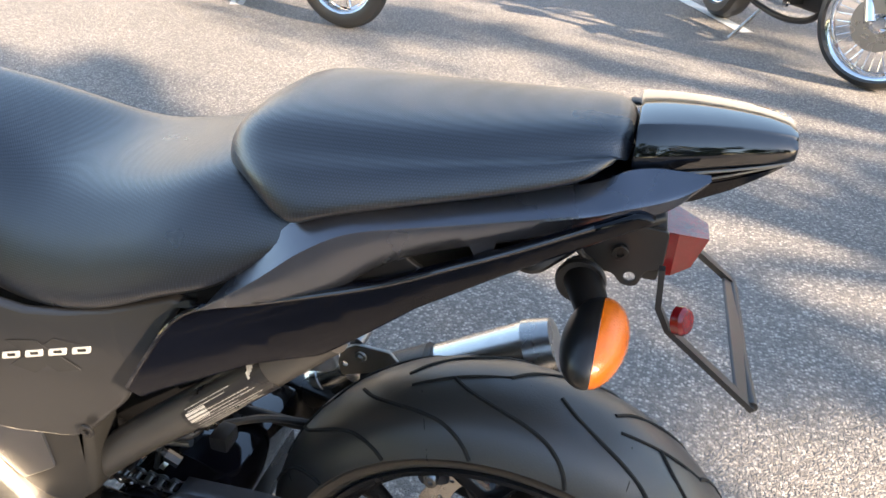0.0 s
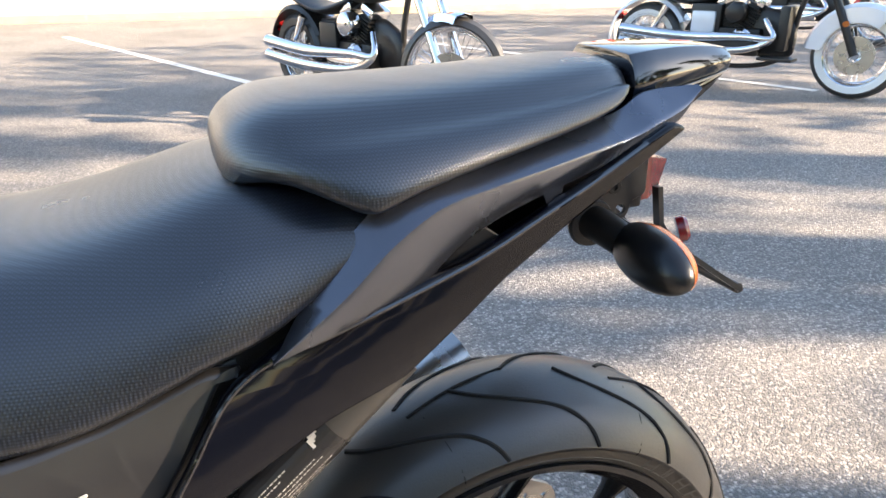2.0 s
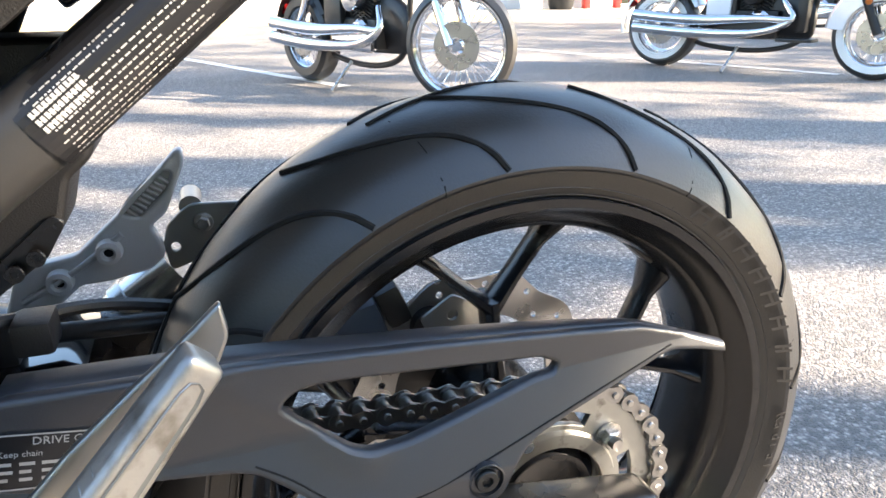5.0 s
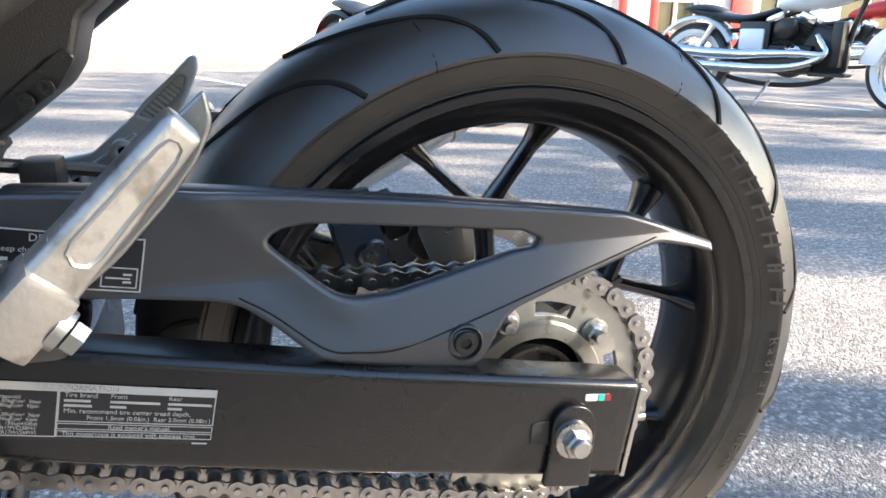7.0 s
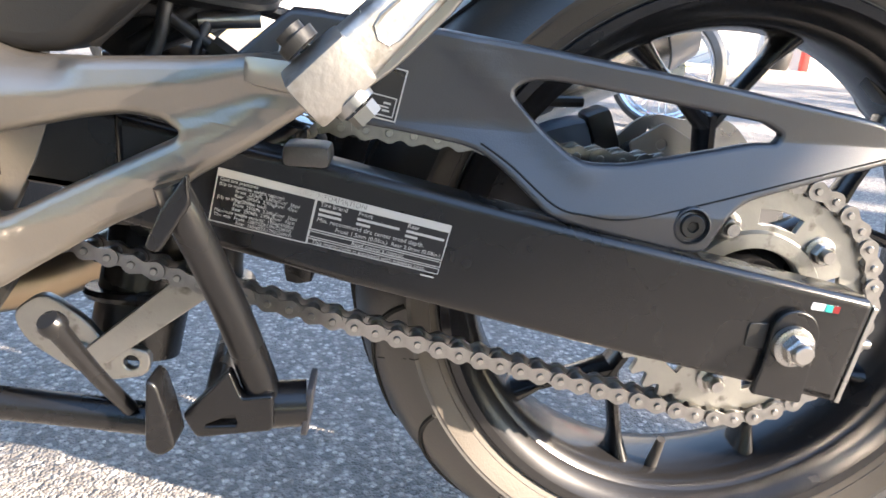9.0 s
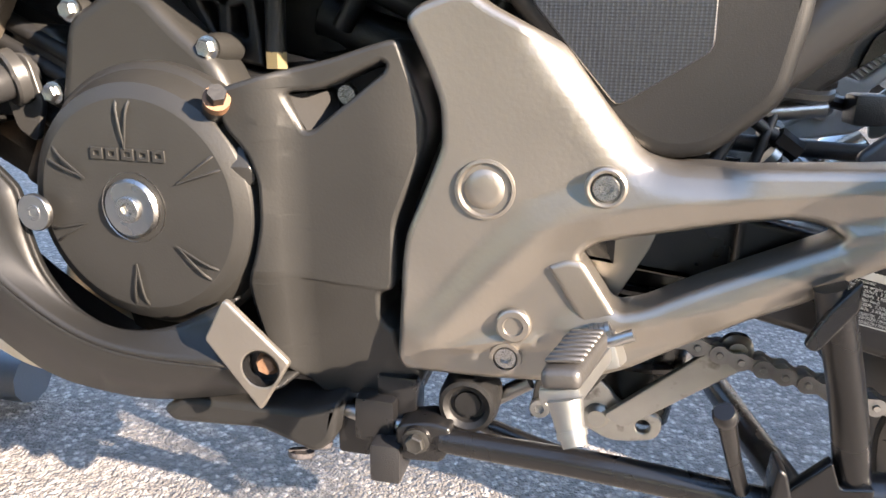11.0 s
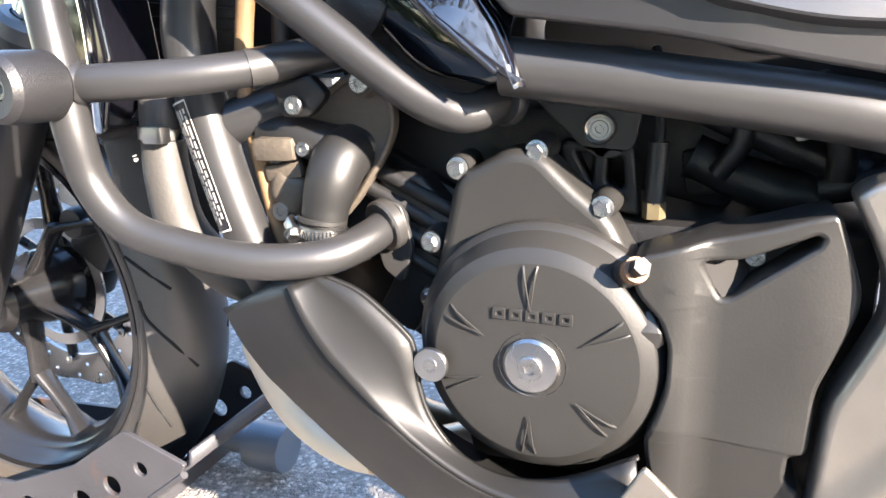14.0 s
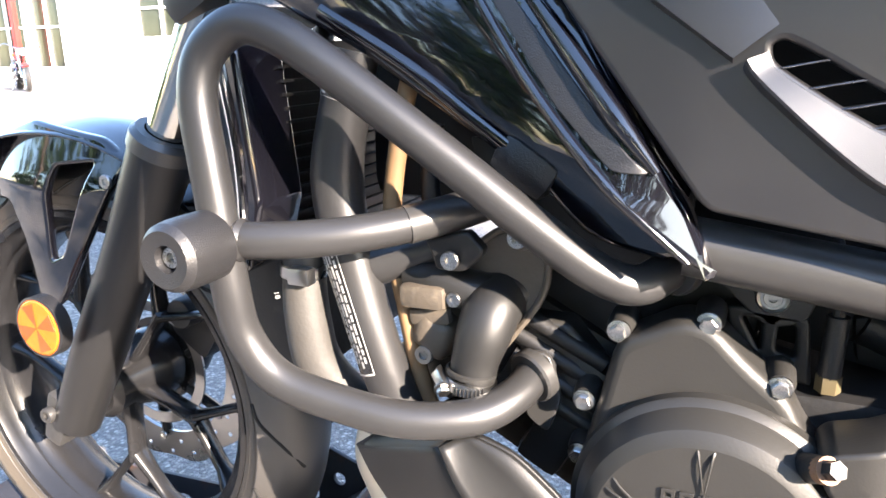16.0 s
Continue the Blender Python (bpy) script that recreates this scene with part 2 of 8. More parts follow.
def rounded(pts, r):
    """A polygon with its corners rounded; a point may carry a radius of its own as third value."""
    out, n = [], len(pts)
    for i in range(n):
        p = Vector(pts[i][:2])
        rad = pts[i][2] if len(pts[i]) > 2 else r
        a, b = Vector(pts[i - 1][:2]) - p, Vector(pts[(i + 1) % n][:2]) - p
        la, lb = a.length, b.length
        if rad <= 0 or la < 1e-6 or lb < 1e-6:
            out.append(tuple(p))
            continue
        d = min(rad, la * 0.45, lb * 0.45)
        p0, p1 = p + a / la * d, p + b / lb * d
        for k in range(4):
            t = k / 3
            q = p0 * (1 - t) ** 2 + p * 2 * t * (1 - t) + p1 * t * t
            out.append((q.x, q.y))
    return out


def plate_mesh(outlines, thick, bevel=0.002, r=0.004, shear=(0.0, 0.0), mapping=None, segs=2):
    """A plate in the x-z plane with holes (all outlines after the first), its outer face at y = shear[0] + shear[1] * x, going in by thick."""
    cu = bpy.data.curves.new("outline", "CURVE")
    cu.dimensions, cu.fill_mode = "2D", "BOTH"
    cu.extrude, cu.bevel_depth, cu.bevel_resolution = max(thick / 2 - bevel, 0.0002), bevel, segs
    cu.offset = -bevel
    for o in outlines:
        pts = rounded(o, r)
        sp = cu.splines.new("POLY")
        sp.points.add(len(pts) - 1)
        for q, (x, z) in zip(sp.points, pts):
            q.co = (x, z, 0, 1)
        sp.use_cyclic_u = True
    ob = bpy.data.objects.new("outline", cu)
    me = bpy.data.meshes.new_from_object(ob)
    bpy.data.objects.remove(ob)
    bpy.data.curves.remove(cu)
    for v in me.vertices:
        x, z, d = v.co
        y = thick / 2 - d
        v.co = mapping(x, y, z) if mapping else (x, shear[0] + shear[1] * x + y, z)
    me.materials.clear()
    return me


def plate(name, outlines, thick, material, parent, label="", smooth=35, **kw):
    return part_mesh(name, plate_mesh(outlines, thick, **kw), material, parent, label, smooth)


def gridded(outlines, mapping, name, thick, material, label, bevel=0.004, step=0.015, r=0.006, parent=None, smooth=50, segs=2):
    """A thin curved panel: the flat plate is cut finely, then laid on the skin."""
    me = plate_mesh(outlines, thick, bevel=bevel, r=r, mapping=lambda x, y, z: (x, y, z), segs=segs)
    bm = bmesh.new()
    bm.from_mesh(me)
    bpy.data.meshes.remove(me)
    for axis in (0, 2):
        lo, hi = min(v.co[axis] for v in bm.verts), max(v.co[axis] for v in bm.verts)
        k = lo + step
        while k < hi:
            no = Vector((1, 0, 0)) if axis == 0 else Vector((0, 0, 1))
            bmesh.ops.bisect_plane(bm, geom=bm.verts[:] + bm.edges[:] + bm.faces[:], plane_co=no * k, plane_no=no)
            k += step
    for v in bm.verts:
        v.co = mapping(*v.co)
    return part(name, bm, material, parent if parent is not None else bike, label, smooth)


def off_line(x, z, pts):
    """The distance in the x-z plane from a broken line."""
    best = 9.0
    for (ax, az), (bx, bz) in zip(pts, pts[1:]):
        dx, dz = bx - ax, bz - az
        t = min(1.0, max(0.0, ((x - ax) * dx + (z - az) * dz) / (dx * dx + dz * dz)))
        best = min(best, math.hypot(x - ax - t * dx, z - az - t * dz))
    return best


def curve_points(pts, step=6):
    """Points along a smooth curve through the given ones."""
    p = [Vector(q) for q in pts]
    if len(p) == 2:
        return p
    p = [2 * p[0] - p[1]] + p + [2 * p[-1] - p[-2]]
    out = []
    for i in range(1, len(p) - 2):
        for k in range(step):
            t = k / step
            out.append(0.5 * ((2 * p[i]) + (p[i + 1] - p[i - 1]) * t + (2 * p[i - 1] - 5 * p[i] + 4 * p[i + 1] - p[i + 2]) * t * t + (3 * p[i] - p[i - 1] - 3 * p[i + 1] + p[i + 2]) * t ** 3))
    return out + [p[-2]]


def tube_bm(pts, radius, seg=16, step=6, flat=1.0, bm=None):
    """A pipe through the points; radius may be a list, one for each given point."""
    bm = bm or bmesh.new()
    path = curve_points(pts, step)
    n = len(path)
    rads = [radius] * n if not isinstance(radius, (list, tuple)) else list(np.interp(np.linspace(0, len(radius) - 1, n), range(len(radius)), radius))
    side, rings = None, []
    for i, q in enumerate(path):
        t = (path[min(i + 1, n - 1)] - path[max(i - 1, 0)]).normalized()
        if side is None:
            side = t.cross(Vector((0, 1, 0)) if abs(t.y) < 0.9 else Vector((1, 0, 0))).normalized()
        side = (side - t * side.dot(t)).normalized()
        up = t.cross(side)
        rings.append([bm.verts.new(q + side * (math.cos(a) * rads[i] * flat) + up * (math.sin(a) * rads[i])) for a in (2 * math.pi * k / seg for k in range(seg))])
    for a, b in zip(rings, rings[1:]):
        for k in range(seg):
            bm.faces.new((a[k], a[(k + 1) % seg], b[(k + 1) % seg], b[k]))
    bm.faces.new(rings[0])
    bm.faces.new(rings[-1][::-1])
    return bm


def tube(name, pts, radius, material, parent, label="", seg=16, step=6, flat=1.0):
    return part(name, tube_bm(pts, radius, seg, step, flat), material, parent, label)


def lathe_bm(profile, centre, seg=64, closed=False, bm=None, arc=None):
    """Turns (r, y) pairs round the y axis through centre."""
    bm = bm or bmesh.new()
    cx, cy, cz = centre
    a0, a1 = arc or (0, 2 * math.pi)
    n = seg if not arc else seg + 1
    rings = []
    for k in range(n):
        a = a0 + (a1 - a0) * k / seg
        rings.append([bm.verts.new((cx + r * math.cos(a), cy + y, cz + r * math.sin(a))) for r, y in profile])
    m = len(profile)
    for k in range(seg):
        a, b = rings[k], rings[(k + 1) % n]
        for j in range(m if closed else m - 1):
            bm.faces.new((a[j], a[(j + 1) % m], b[(j + 1) % m], b[j]))
    bmesh.ops.remove_doubles(bm, verts=bm.verts, dist=1e-6)
    return bm


def lathe(name, profile, centre, material, parent, label="", seg=64, closed=False, arc=None, smooth=35):
    return part(name, lathe_bm(profile, centre, seg, closed, arc=arc), material, parent, label, smooth)


def box_bm(lo, hi, bevel=0.003, bm=None, turn=None):
    own = bmesh.new()
    bmesh.ops.create_cube(own, size=1.0)
    for v in own.verts:
        v.co = [l + (c + 0.5) * (h - l) for c, l, h in zip(v.co, lo, hi)]
    if bevel:
        bmesh.ops.bevel(own, geom=own.edges[:], offset=bevel, segments=2, affect="EDGES", profile=0.6)
    if turn:
        mid = (Vector(lo) + Vector(hi)) / 2
        bmesh.ops.transform(own, matrix=Matrix.Translation(mid) @ turn @ Matrix.Translation(-mid), verts=own.verts)
    if bm is None:
        return own
    me = bpy.data.meshes.new("tmp")
    own.to_mesh(me)
    own.free()
    bm.from_mesh(me)
    bpy.data.meshes.remove(me)
    return bm


def box(name, lo, hi, material, parent, label="", bevel=0.003, turn=None):
    return part(name, box_bm(lo, hi, bevel, turn=turn), material, parent, label)


def resample(pts, n):
    p = [Vector(q) for q in pts]
    d = [0.0]
    for a, b in zip(p, p[1:]):
        d.append(d[-1] + (b - a).length)
    t = np.linspace(0, d[-1], n)
    return [Vector([float(np.interp(s, d, [q[k] for q in p])) for k in range(3)]) for s in t]


def skin_bm(rails, n=28, close=False, smooth_rails=True, ends=True, same=False):
    """A surface over rails, all gone through from end to end. same: the rails have equal counts and are taken as they are."""
    bm = bmesh.new()
    rows = [[Vector(q) for q in r] if same else resample(curve_points(r, 5) if smooth_rails else r, n) for r in rails]
    verts = [[bm.verts.new(q) for q in r] for r in rows]
    pairs = list(zip(verts, verts[1:])) + ([(verts[-1], verts[0])] if close else [])
    for a, b in pairs:
        for i in range(len(a) - 1):
            bm.faces.new((a[i], a[i + 1], b[i + 1], b[i]))
    if close and ends:
        bm.faces.new([r[0] for r in verts])
        bm.faces.new([r[-1] for r in verts][::-1])
    return bm


def skin(name, rails, material, parent, label="", n=28, close=False, thick=0.0, sub=0, smooth_rails=True, same=False, smooth=40):
    ob = part(name, skin_bm(rails, n, close, smooth_rails, same=same), material, parent, label, smooth)
    if thick:
        so = ob.modifiers.new("thickness", "SOLIDIFY")
        so.thickness, so.offset = thick, -1
    if sub:
        sb = ob.modifiers.new("round", "SUBSURF")
        sb.levels = sb.render_levels = sub
    return ob


def loft(name, sections, material, parent, label="", sub=1, smooth=60):
    """A closed body through rings of equal counts."""
    bm = bmesh.new()
    rings = [[bm.verts.new(q) for q in s] for s in sections]
    k = len(rings[0])
    for a, b in zip(rings, rings[1:]):
        for i in range(k):
            bm.faces.new((a[i], a[(i + 1) % k], b[(i + 1) % k], b[i]))
    bm.faces.new(rings[0])
    bm.faces.new(rings[-1][::-1])
    ob = part(name, bm, material, parent, label, smooth)
    if sub:
        sb = ob.modifiers.new("round", "SUBSURF")
        sb.levels = sb.render_levels = sub
    return ob


def axis_turn(way):
    """Turns -y onto way."""
    return Vector((0, -1, 0)).rotation_difference(Vector(way)).to_matrix().to_4x4()


BOLTS = {}


def bolt_mesh(kind, material):
    """Heads of radius 1 that look along -y: hex with flange, socket cap, flat button, pan."""
    key = (kind, material.name)
    if key in BOLTS:
        return BOLTS[key]
    bm = bmesh.new()
    if kind == "hex":
        lathe_bm([(0, 0.0), (1.35, 0.0), (1.35, -0.18), (1.1, -0.28), (0, -0.28)], (0, 0, 0), 20, bm=bm)
        ring = [(math.cos(a), math.sin(a)) for a in (math.pi / 3 * k for k in range(6))]
        lo = [bm.verts.new((x, -0.27, z)) for x, z in ring]
        mid = [bm.verts.new((x, -0.95, z)) for x, z in ring]
        top = [bm.verts.new((x * 0.86, -1.08, z * 0.86)) for x, z in ring]
        for a, b in ((lo, mid), (mid, top)):
            for k in range(6):
                bm.faces.new((a[k], a[(k + 1) % 6], b[(k + 1) % 6], b[k]))
        inner = [bm.verts.new((x * 0.5, -1.0, z * 0.5)) for x, z in ring]
        for k in range(6):
            bm.faces.new((top[k], top[(k + 1) % 6], inner[(k + 1) % 6], inner[k]))
        bm.faces.new(inner)
    else:
        h = {"socket": 0.9, "button": 0.45, "pan": 0.35}[kind]
        prof = [(1.0, 0.0), (1.0, -h * 0.75), (0.92, -h), (0.55, -h)]
        lathe_bm(prof, (0, 0, 0), 24, bm=bm)
        hexr = [(0.5 * math.cos(math.pi / 3 * k), 0.5 * math.sin(math.pi / 3 * k)) for k in range(6)]
        a = [bm.verts.new((x, -h, z)) for x, z in hexr]
        b = [bm.verts.new((x, -h * 0.35, z)) for x, z in hexr]
        for k in range(6):
            bm.faces.new((a[k], a[(k + 1) % 6], b[(k + 1) % 6], b[k]))
        bm.faces.new(b)
        lathe_bm([(0.55, -h), (0.48, -h)], (0, 0, 0), 24, bm=bm)
    me = bpy.data.meshes.new("bolt")
    bmesh.ops.recalc_face_normals(bm, faces=bm.faces)
    bm.to_mesh(me)
    bm.free()
    me.materials.append(material)
    me.polygons.foreach_set("use_smooth", [True] * len(me.polygons))
    me.set_sharp_from_angle(angle=radians(30))
    BOLTS[key] = me
    return me


def bolt(pos, r, parent, kind="hex", material=None, way=(0, -1, 0), spin=0.3, name="bolt"):
    ob = new(name, bolt_mesh(kind, material or STEEL))
    ob.parent = parent
    ob.matrix_local = Matrix.Translation(pos) @ axis_turn(way) @ pose(0, 0, 0, 0, math.degrees(spin), 0) @ Matrix.Diagonal((r, r, r, 1))
    return ob


def text_mesh(body, size, origin, right, up, depth=0.0002, align="LEFT", bold=0.0, squeeze=1.0):
    """Lettering as a mesh whose baseline begins at origin and runs along right."""
    cu = bpy.data.curves.new("words", "FONT")
    cu.body, cu.size, cu.extrude, cu.align_x, cu.offset = body, size, depth, align, bold
    cu.resolution_u = 2
    ob = bpy.data.objects.new("words", cu)
    me = bpy.data.meshes.new_from_object(ob)
    bpy.data.objects.remove(ob)
    bpy.data.curves.remove(cu)
    me.materials.clear()
    x, y = Vector(right).normalized(), Vector(up).normalized()
    z = x.cross(y)
    m = Matrix((x * squeeze, y, z)).transposed().to_4x4()
    m.translation = origin
    me.transform(m)
    return me


def words(body, size, origin, right, up, material, parent, name="lettering", **kw):
    return part_mesh(name, text_mesh(body, size, origin, right, up, **kw), material, parent, smooth=0)


def quad_bm(c, bm=None):
    bm = bm or bmesh.new()
    bm.faces.new([bm.verts.new(q) for q in c])
    return bm


# ---- setting ----
g = bmesh.new()
quad_bm([(-300, -300, 0), (300, -300, 0), (300, 300, 0), (-300, 300, 0)], g)
tagged(part("ground", g, ASPHALT, None, smooth=0), "worn grey asphalt parking lot dappled with sun", "ground", kind="structure")


def stripe(a, b, width, name="line_marking"):
    d = (Vector(b) - Vector(a)).normalized()
    s = Vector((-d.y, d.x)) * width / 2
    bm = bmesh.new()
    z = 0.004
    quad_bm([(*(Vector(a) - s), z), (*(Vector(b) - s), z), (*(Vector(b) + s), z), (*(Vector(a) + s), z)], bm)
    return tagged(part(name, bm, LINEPAINT, None, smooth=0), "worn white parking line painted on asphalt", "line marking", kind="structure")


stripe((-1.85, 10.9), (0.75, 4.65), 0.10)
stripe((2.2, 9.5), (4.5, 3.9), 0.10)
stripe((-5.0, 9.6), (-2.7, 4.0), 0.10)

tagged(box("kerb", (-45, 13.6, -0.1), (45, 13.85, 0.13), CONCRETE, None, bevel=0.02), "pale concrete kerb along the building's walk", "kerb", kind="structure")
tagged(box("kerb_paint", (-8, 13.593, -0.02), (7.5, 13.596, 0.125), YELLOW, None, bevel=0), "faded yellow paint on the kerb's face", "kerb", kind="structure")
tagged(box("pavement", (-45, 13.86, -0.1), (45, 16.0, 0.125), CONCRETE, None, bevel=0), "pale concrete walk before the white building", "pavement", kind="structure")

WALL_Y = 16.0
OPENINGS = [(-24.8, -23.0, 0.45, 3.0), (-22.7, -21.3, 0.45, 3.0), (-18.1, -16.2, 1.3, 3.0), (-11.0, -9.0, 1.2, 3.0), (-4.5, -2.5, 1.2, 3.0), (9.95, 11.2, 0.13, 2.4), (13.0, 14.4, 0.6, 2.7), (15.6, 17.6, 0.6, 2.7)]


def wall_with_openings(x0, x1, z1, openings):
    bm = bmesh.new()
    xs = sorted({x0, x1, *(v for o in openings for v in o[:2])})
    for a, b in zip(xs, xs[1:]):
        cuts = [o for o in openings if o[0] <= a + 1e-6 and o[1] >= b - 1e-6]
        spans = [(-0.2, z1)] if not cuts else [(-0.2, cuts[0][2]), (cuts[0][3], z1)]
        for lo, hi in spans:
            if hi - lo > 0.01:
                box_bm((a, WALL_Y, lo), (b, WALL_Y + 0.3, hi), 0, bm)
    bmesh.ops.remove_doubles(bm, verts=bm.verts, dist=1e-4)
    return bm


house = new("building")
tagged(house, "long white stucco building with red posts and paned windows", "building")
part("wall", wall_with_openings(-45, 45, 5.2, OPENINGS), STUCCO, house, smooth=0)
box("roof", (-45.4, WALL_Y - 0.9, 5.2), (45.4, WALL_Y + 8, 5.5), CONCRETE, house, bevel=0.02)
for x0, x1, z0, z1 in OPENINGS:
    w = part("window", box_bm((x0, WALL_Y + 0.16, z0), (x1, WALL_Y + 0.18, z1), 0), GREENDARK, house, "dark window, reflected trees put into the glass colour", smooth=0)
    fr = bmesh.new()
    for a, b in ((x0, x0 + 0.08), (x1 - 0.08, x1), ((x0 + x1) / 2 - 0.04, (x0 + x1) / 2 + 0.04)):
        box_bm((a, WALL_Y + 0.08, z0), (b, WALL_Y + 0.155, z1), 0.004, fr)
    for a in (z0, (z0 + z1) / 2, z1 - 0.08):
        box_bm((x0, WALL_Y + 0.09, a), (x1, WALL_Y + 0.15, a + 0.07), 0.004, fr)
    part("frame", fr, WHITE, w, smooth=0)
for x in (-22.95, 8.75, 9.6):
    tagged(box("post", (x, 15.55, 0.13), (x + 0.16, 15.71, 3.2), REDPAINT, None, bevel=0.01), "red painted post before the white building", "post")
tagged(box("red_panel", (12.1, 15.9, 0.13), (12.75, 15.97, 2.6), REDPAINT, None, bevel=0.01), "red painted door panel on the white wall", "door", kind="structure")
bin_ob = lathe("bin", [(0, 0.0), (0.26, 0.0), (0.30, 0.1), (0.33, 0.35), (0.30, 0.6), (0.32, 0.66), (0.26, 0.8), (0.15, 0.9), (0, 0.92)], (0, 0, 0), PLASTIC, None)
bin_ob.matrix_world = pose(7.98, 15.3, 0.13, 90, 0, 0)
tagged(bin_ob, "dark rounded litter bin on the walk", "bin")


def leaf_crown(bm, centre, radii, count, size, seed):
    """Many small leaves in clumps, with gaps between the clumps."""
    rng = random.Random(seed)
    clumps = []
    for _ in range(max(8, count // 45)):
        while True:
            v = Vector((rng.uniform(-1, 1), rng.uniform(-1, 1), rng.uniform(-1, 1)))
            if 0.3 < v.length < 1:
                break
        clumps.append(Vector(centre) + Vector([a * b for a, b in zip(v, radii)]))
    for k in range(count):
        c = clumps[k % len(clumps)]
        q = c + Vector([rng.gauss(0, 0.11 * r) for r in radii])
        n = Vector((rng.gauss(0, 1), rng.gauss(0, 1), rng.gauss(0, 1))).normalized()
        a = n.orthogonal().normalized()
        b = n.cross(a)
        s = size * rng.uniform(0.6, 1.3)
        bm.faces.new([bm.verts.new(q + a * s), bm.verts.new(q + b * s * 0.5), bm.verts.new(q - a * s), bm.verts.new(q - b * s * 0.5)])
    return clumps


def tree(x, y, height, radius, seed, leaves=1100, size=0.12):
    rng = random.Random(seed)
    root = new("tree")
    root.location = (x, y, 0)
    tagged(root, "unseen leafy tree with grey trunk, placed for shade and reflections", "tree", group="trees round the lot")
    top = height - radius * 0.9
    part("trunk", tube_bm([(0, 0, -0.1), (0.05, 0.03, top * 0.5), (0.0, 0.1, top), (0.1, 0.0, height * 0.85)], [0.20, 0.15, 0.12, 0.04], 10), BARK, root)
    bm = bmesh.new()
    clumps = leaf_crown(bm, (0, 0, height - radius * 0.8), (radius, radius, radius * 0.75), leaves, size, seed)
    for c in clumps[:9]:
        part("limb", tube_bm([(0.02, 0.05, top * rng.uniform(0.75, 1.0)), tuple(Vector((0, 0, top)).lerp(c, 0.5) + Vector((0, 0, 0.15))), tuple(c)], [0.07, 0.045, 0.015], 7, 4), BARK, root)
    part("crown", bm, LEAF, root, smooth=0)
    return root


# Trees out of view: dappled shade implies some, others added to shade the motorcycle.
TREES = [(10.985, -4.87, 6.10, 0.66, 2, 1300), (9.84, -2.69, 4.9, 0.9, 33, 220), (13.515, -6.46, 8.42, 0.95, 21, 2600), (14.1, -4.1, 6.0, 1.9, 12, 260), (8.9, -9.1, 7.2, 2.2, 1, 1200), (9.8, -7.3, 5.9, 1.2, 31, 1500), (13.9, -1.2, 8.6, 2.6, 3, 1500), (16.2, 1.4, 7.6, 2.3, 4, 1400), (18.9, 4.0, 8.2, 2.6, 5, 1300), (13.1, -2.84, 6.8, 1.4, 15, 260), (13.9, -5.2, 7.2, 1.7, 44, 170), (-6.5, -9.5, 7.5, 3.0, 7, 1500), (-12.5, -5.5, 7.5, 3.0, 8, 1500), (-1.5, -11.0, 8.0, 3.0, 9, 1800), (4.0, -13.0, 8.0, 3.0, 6, 1800)]
for tx, ty, th, tr, ts, tn in TREES:
    tree(tx, ty, th, tr, ts, tn)


def wood(name, x0, x1, y, height, seed):
    """A thick unseen belt of bushes and young trees, added to close the lot and dim its light."""
    bm = bmesh.new()
    k, x = 0, x0
    rg = random.Random(seed)
    while x < x1:
        h = height * rg.uniform(0.7, 1.15)
        leaf_crown(bm, (x, y + rg.uniform(-1, 1), h * 0.48), (2.0, 1.5, h * 0.55), 620, 0.34, seed + k)
        x += 2.2
        k += 1
    return tagged(part(name, bm, LEAF, None, smooth=0), "unseen dark green belt of bushes and trees, added to dim the light", "bushes", kind="stuff")


wood("bushes", -40, 14, -10.5, 7.0, 40)


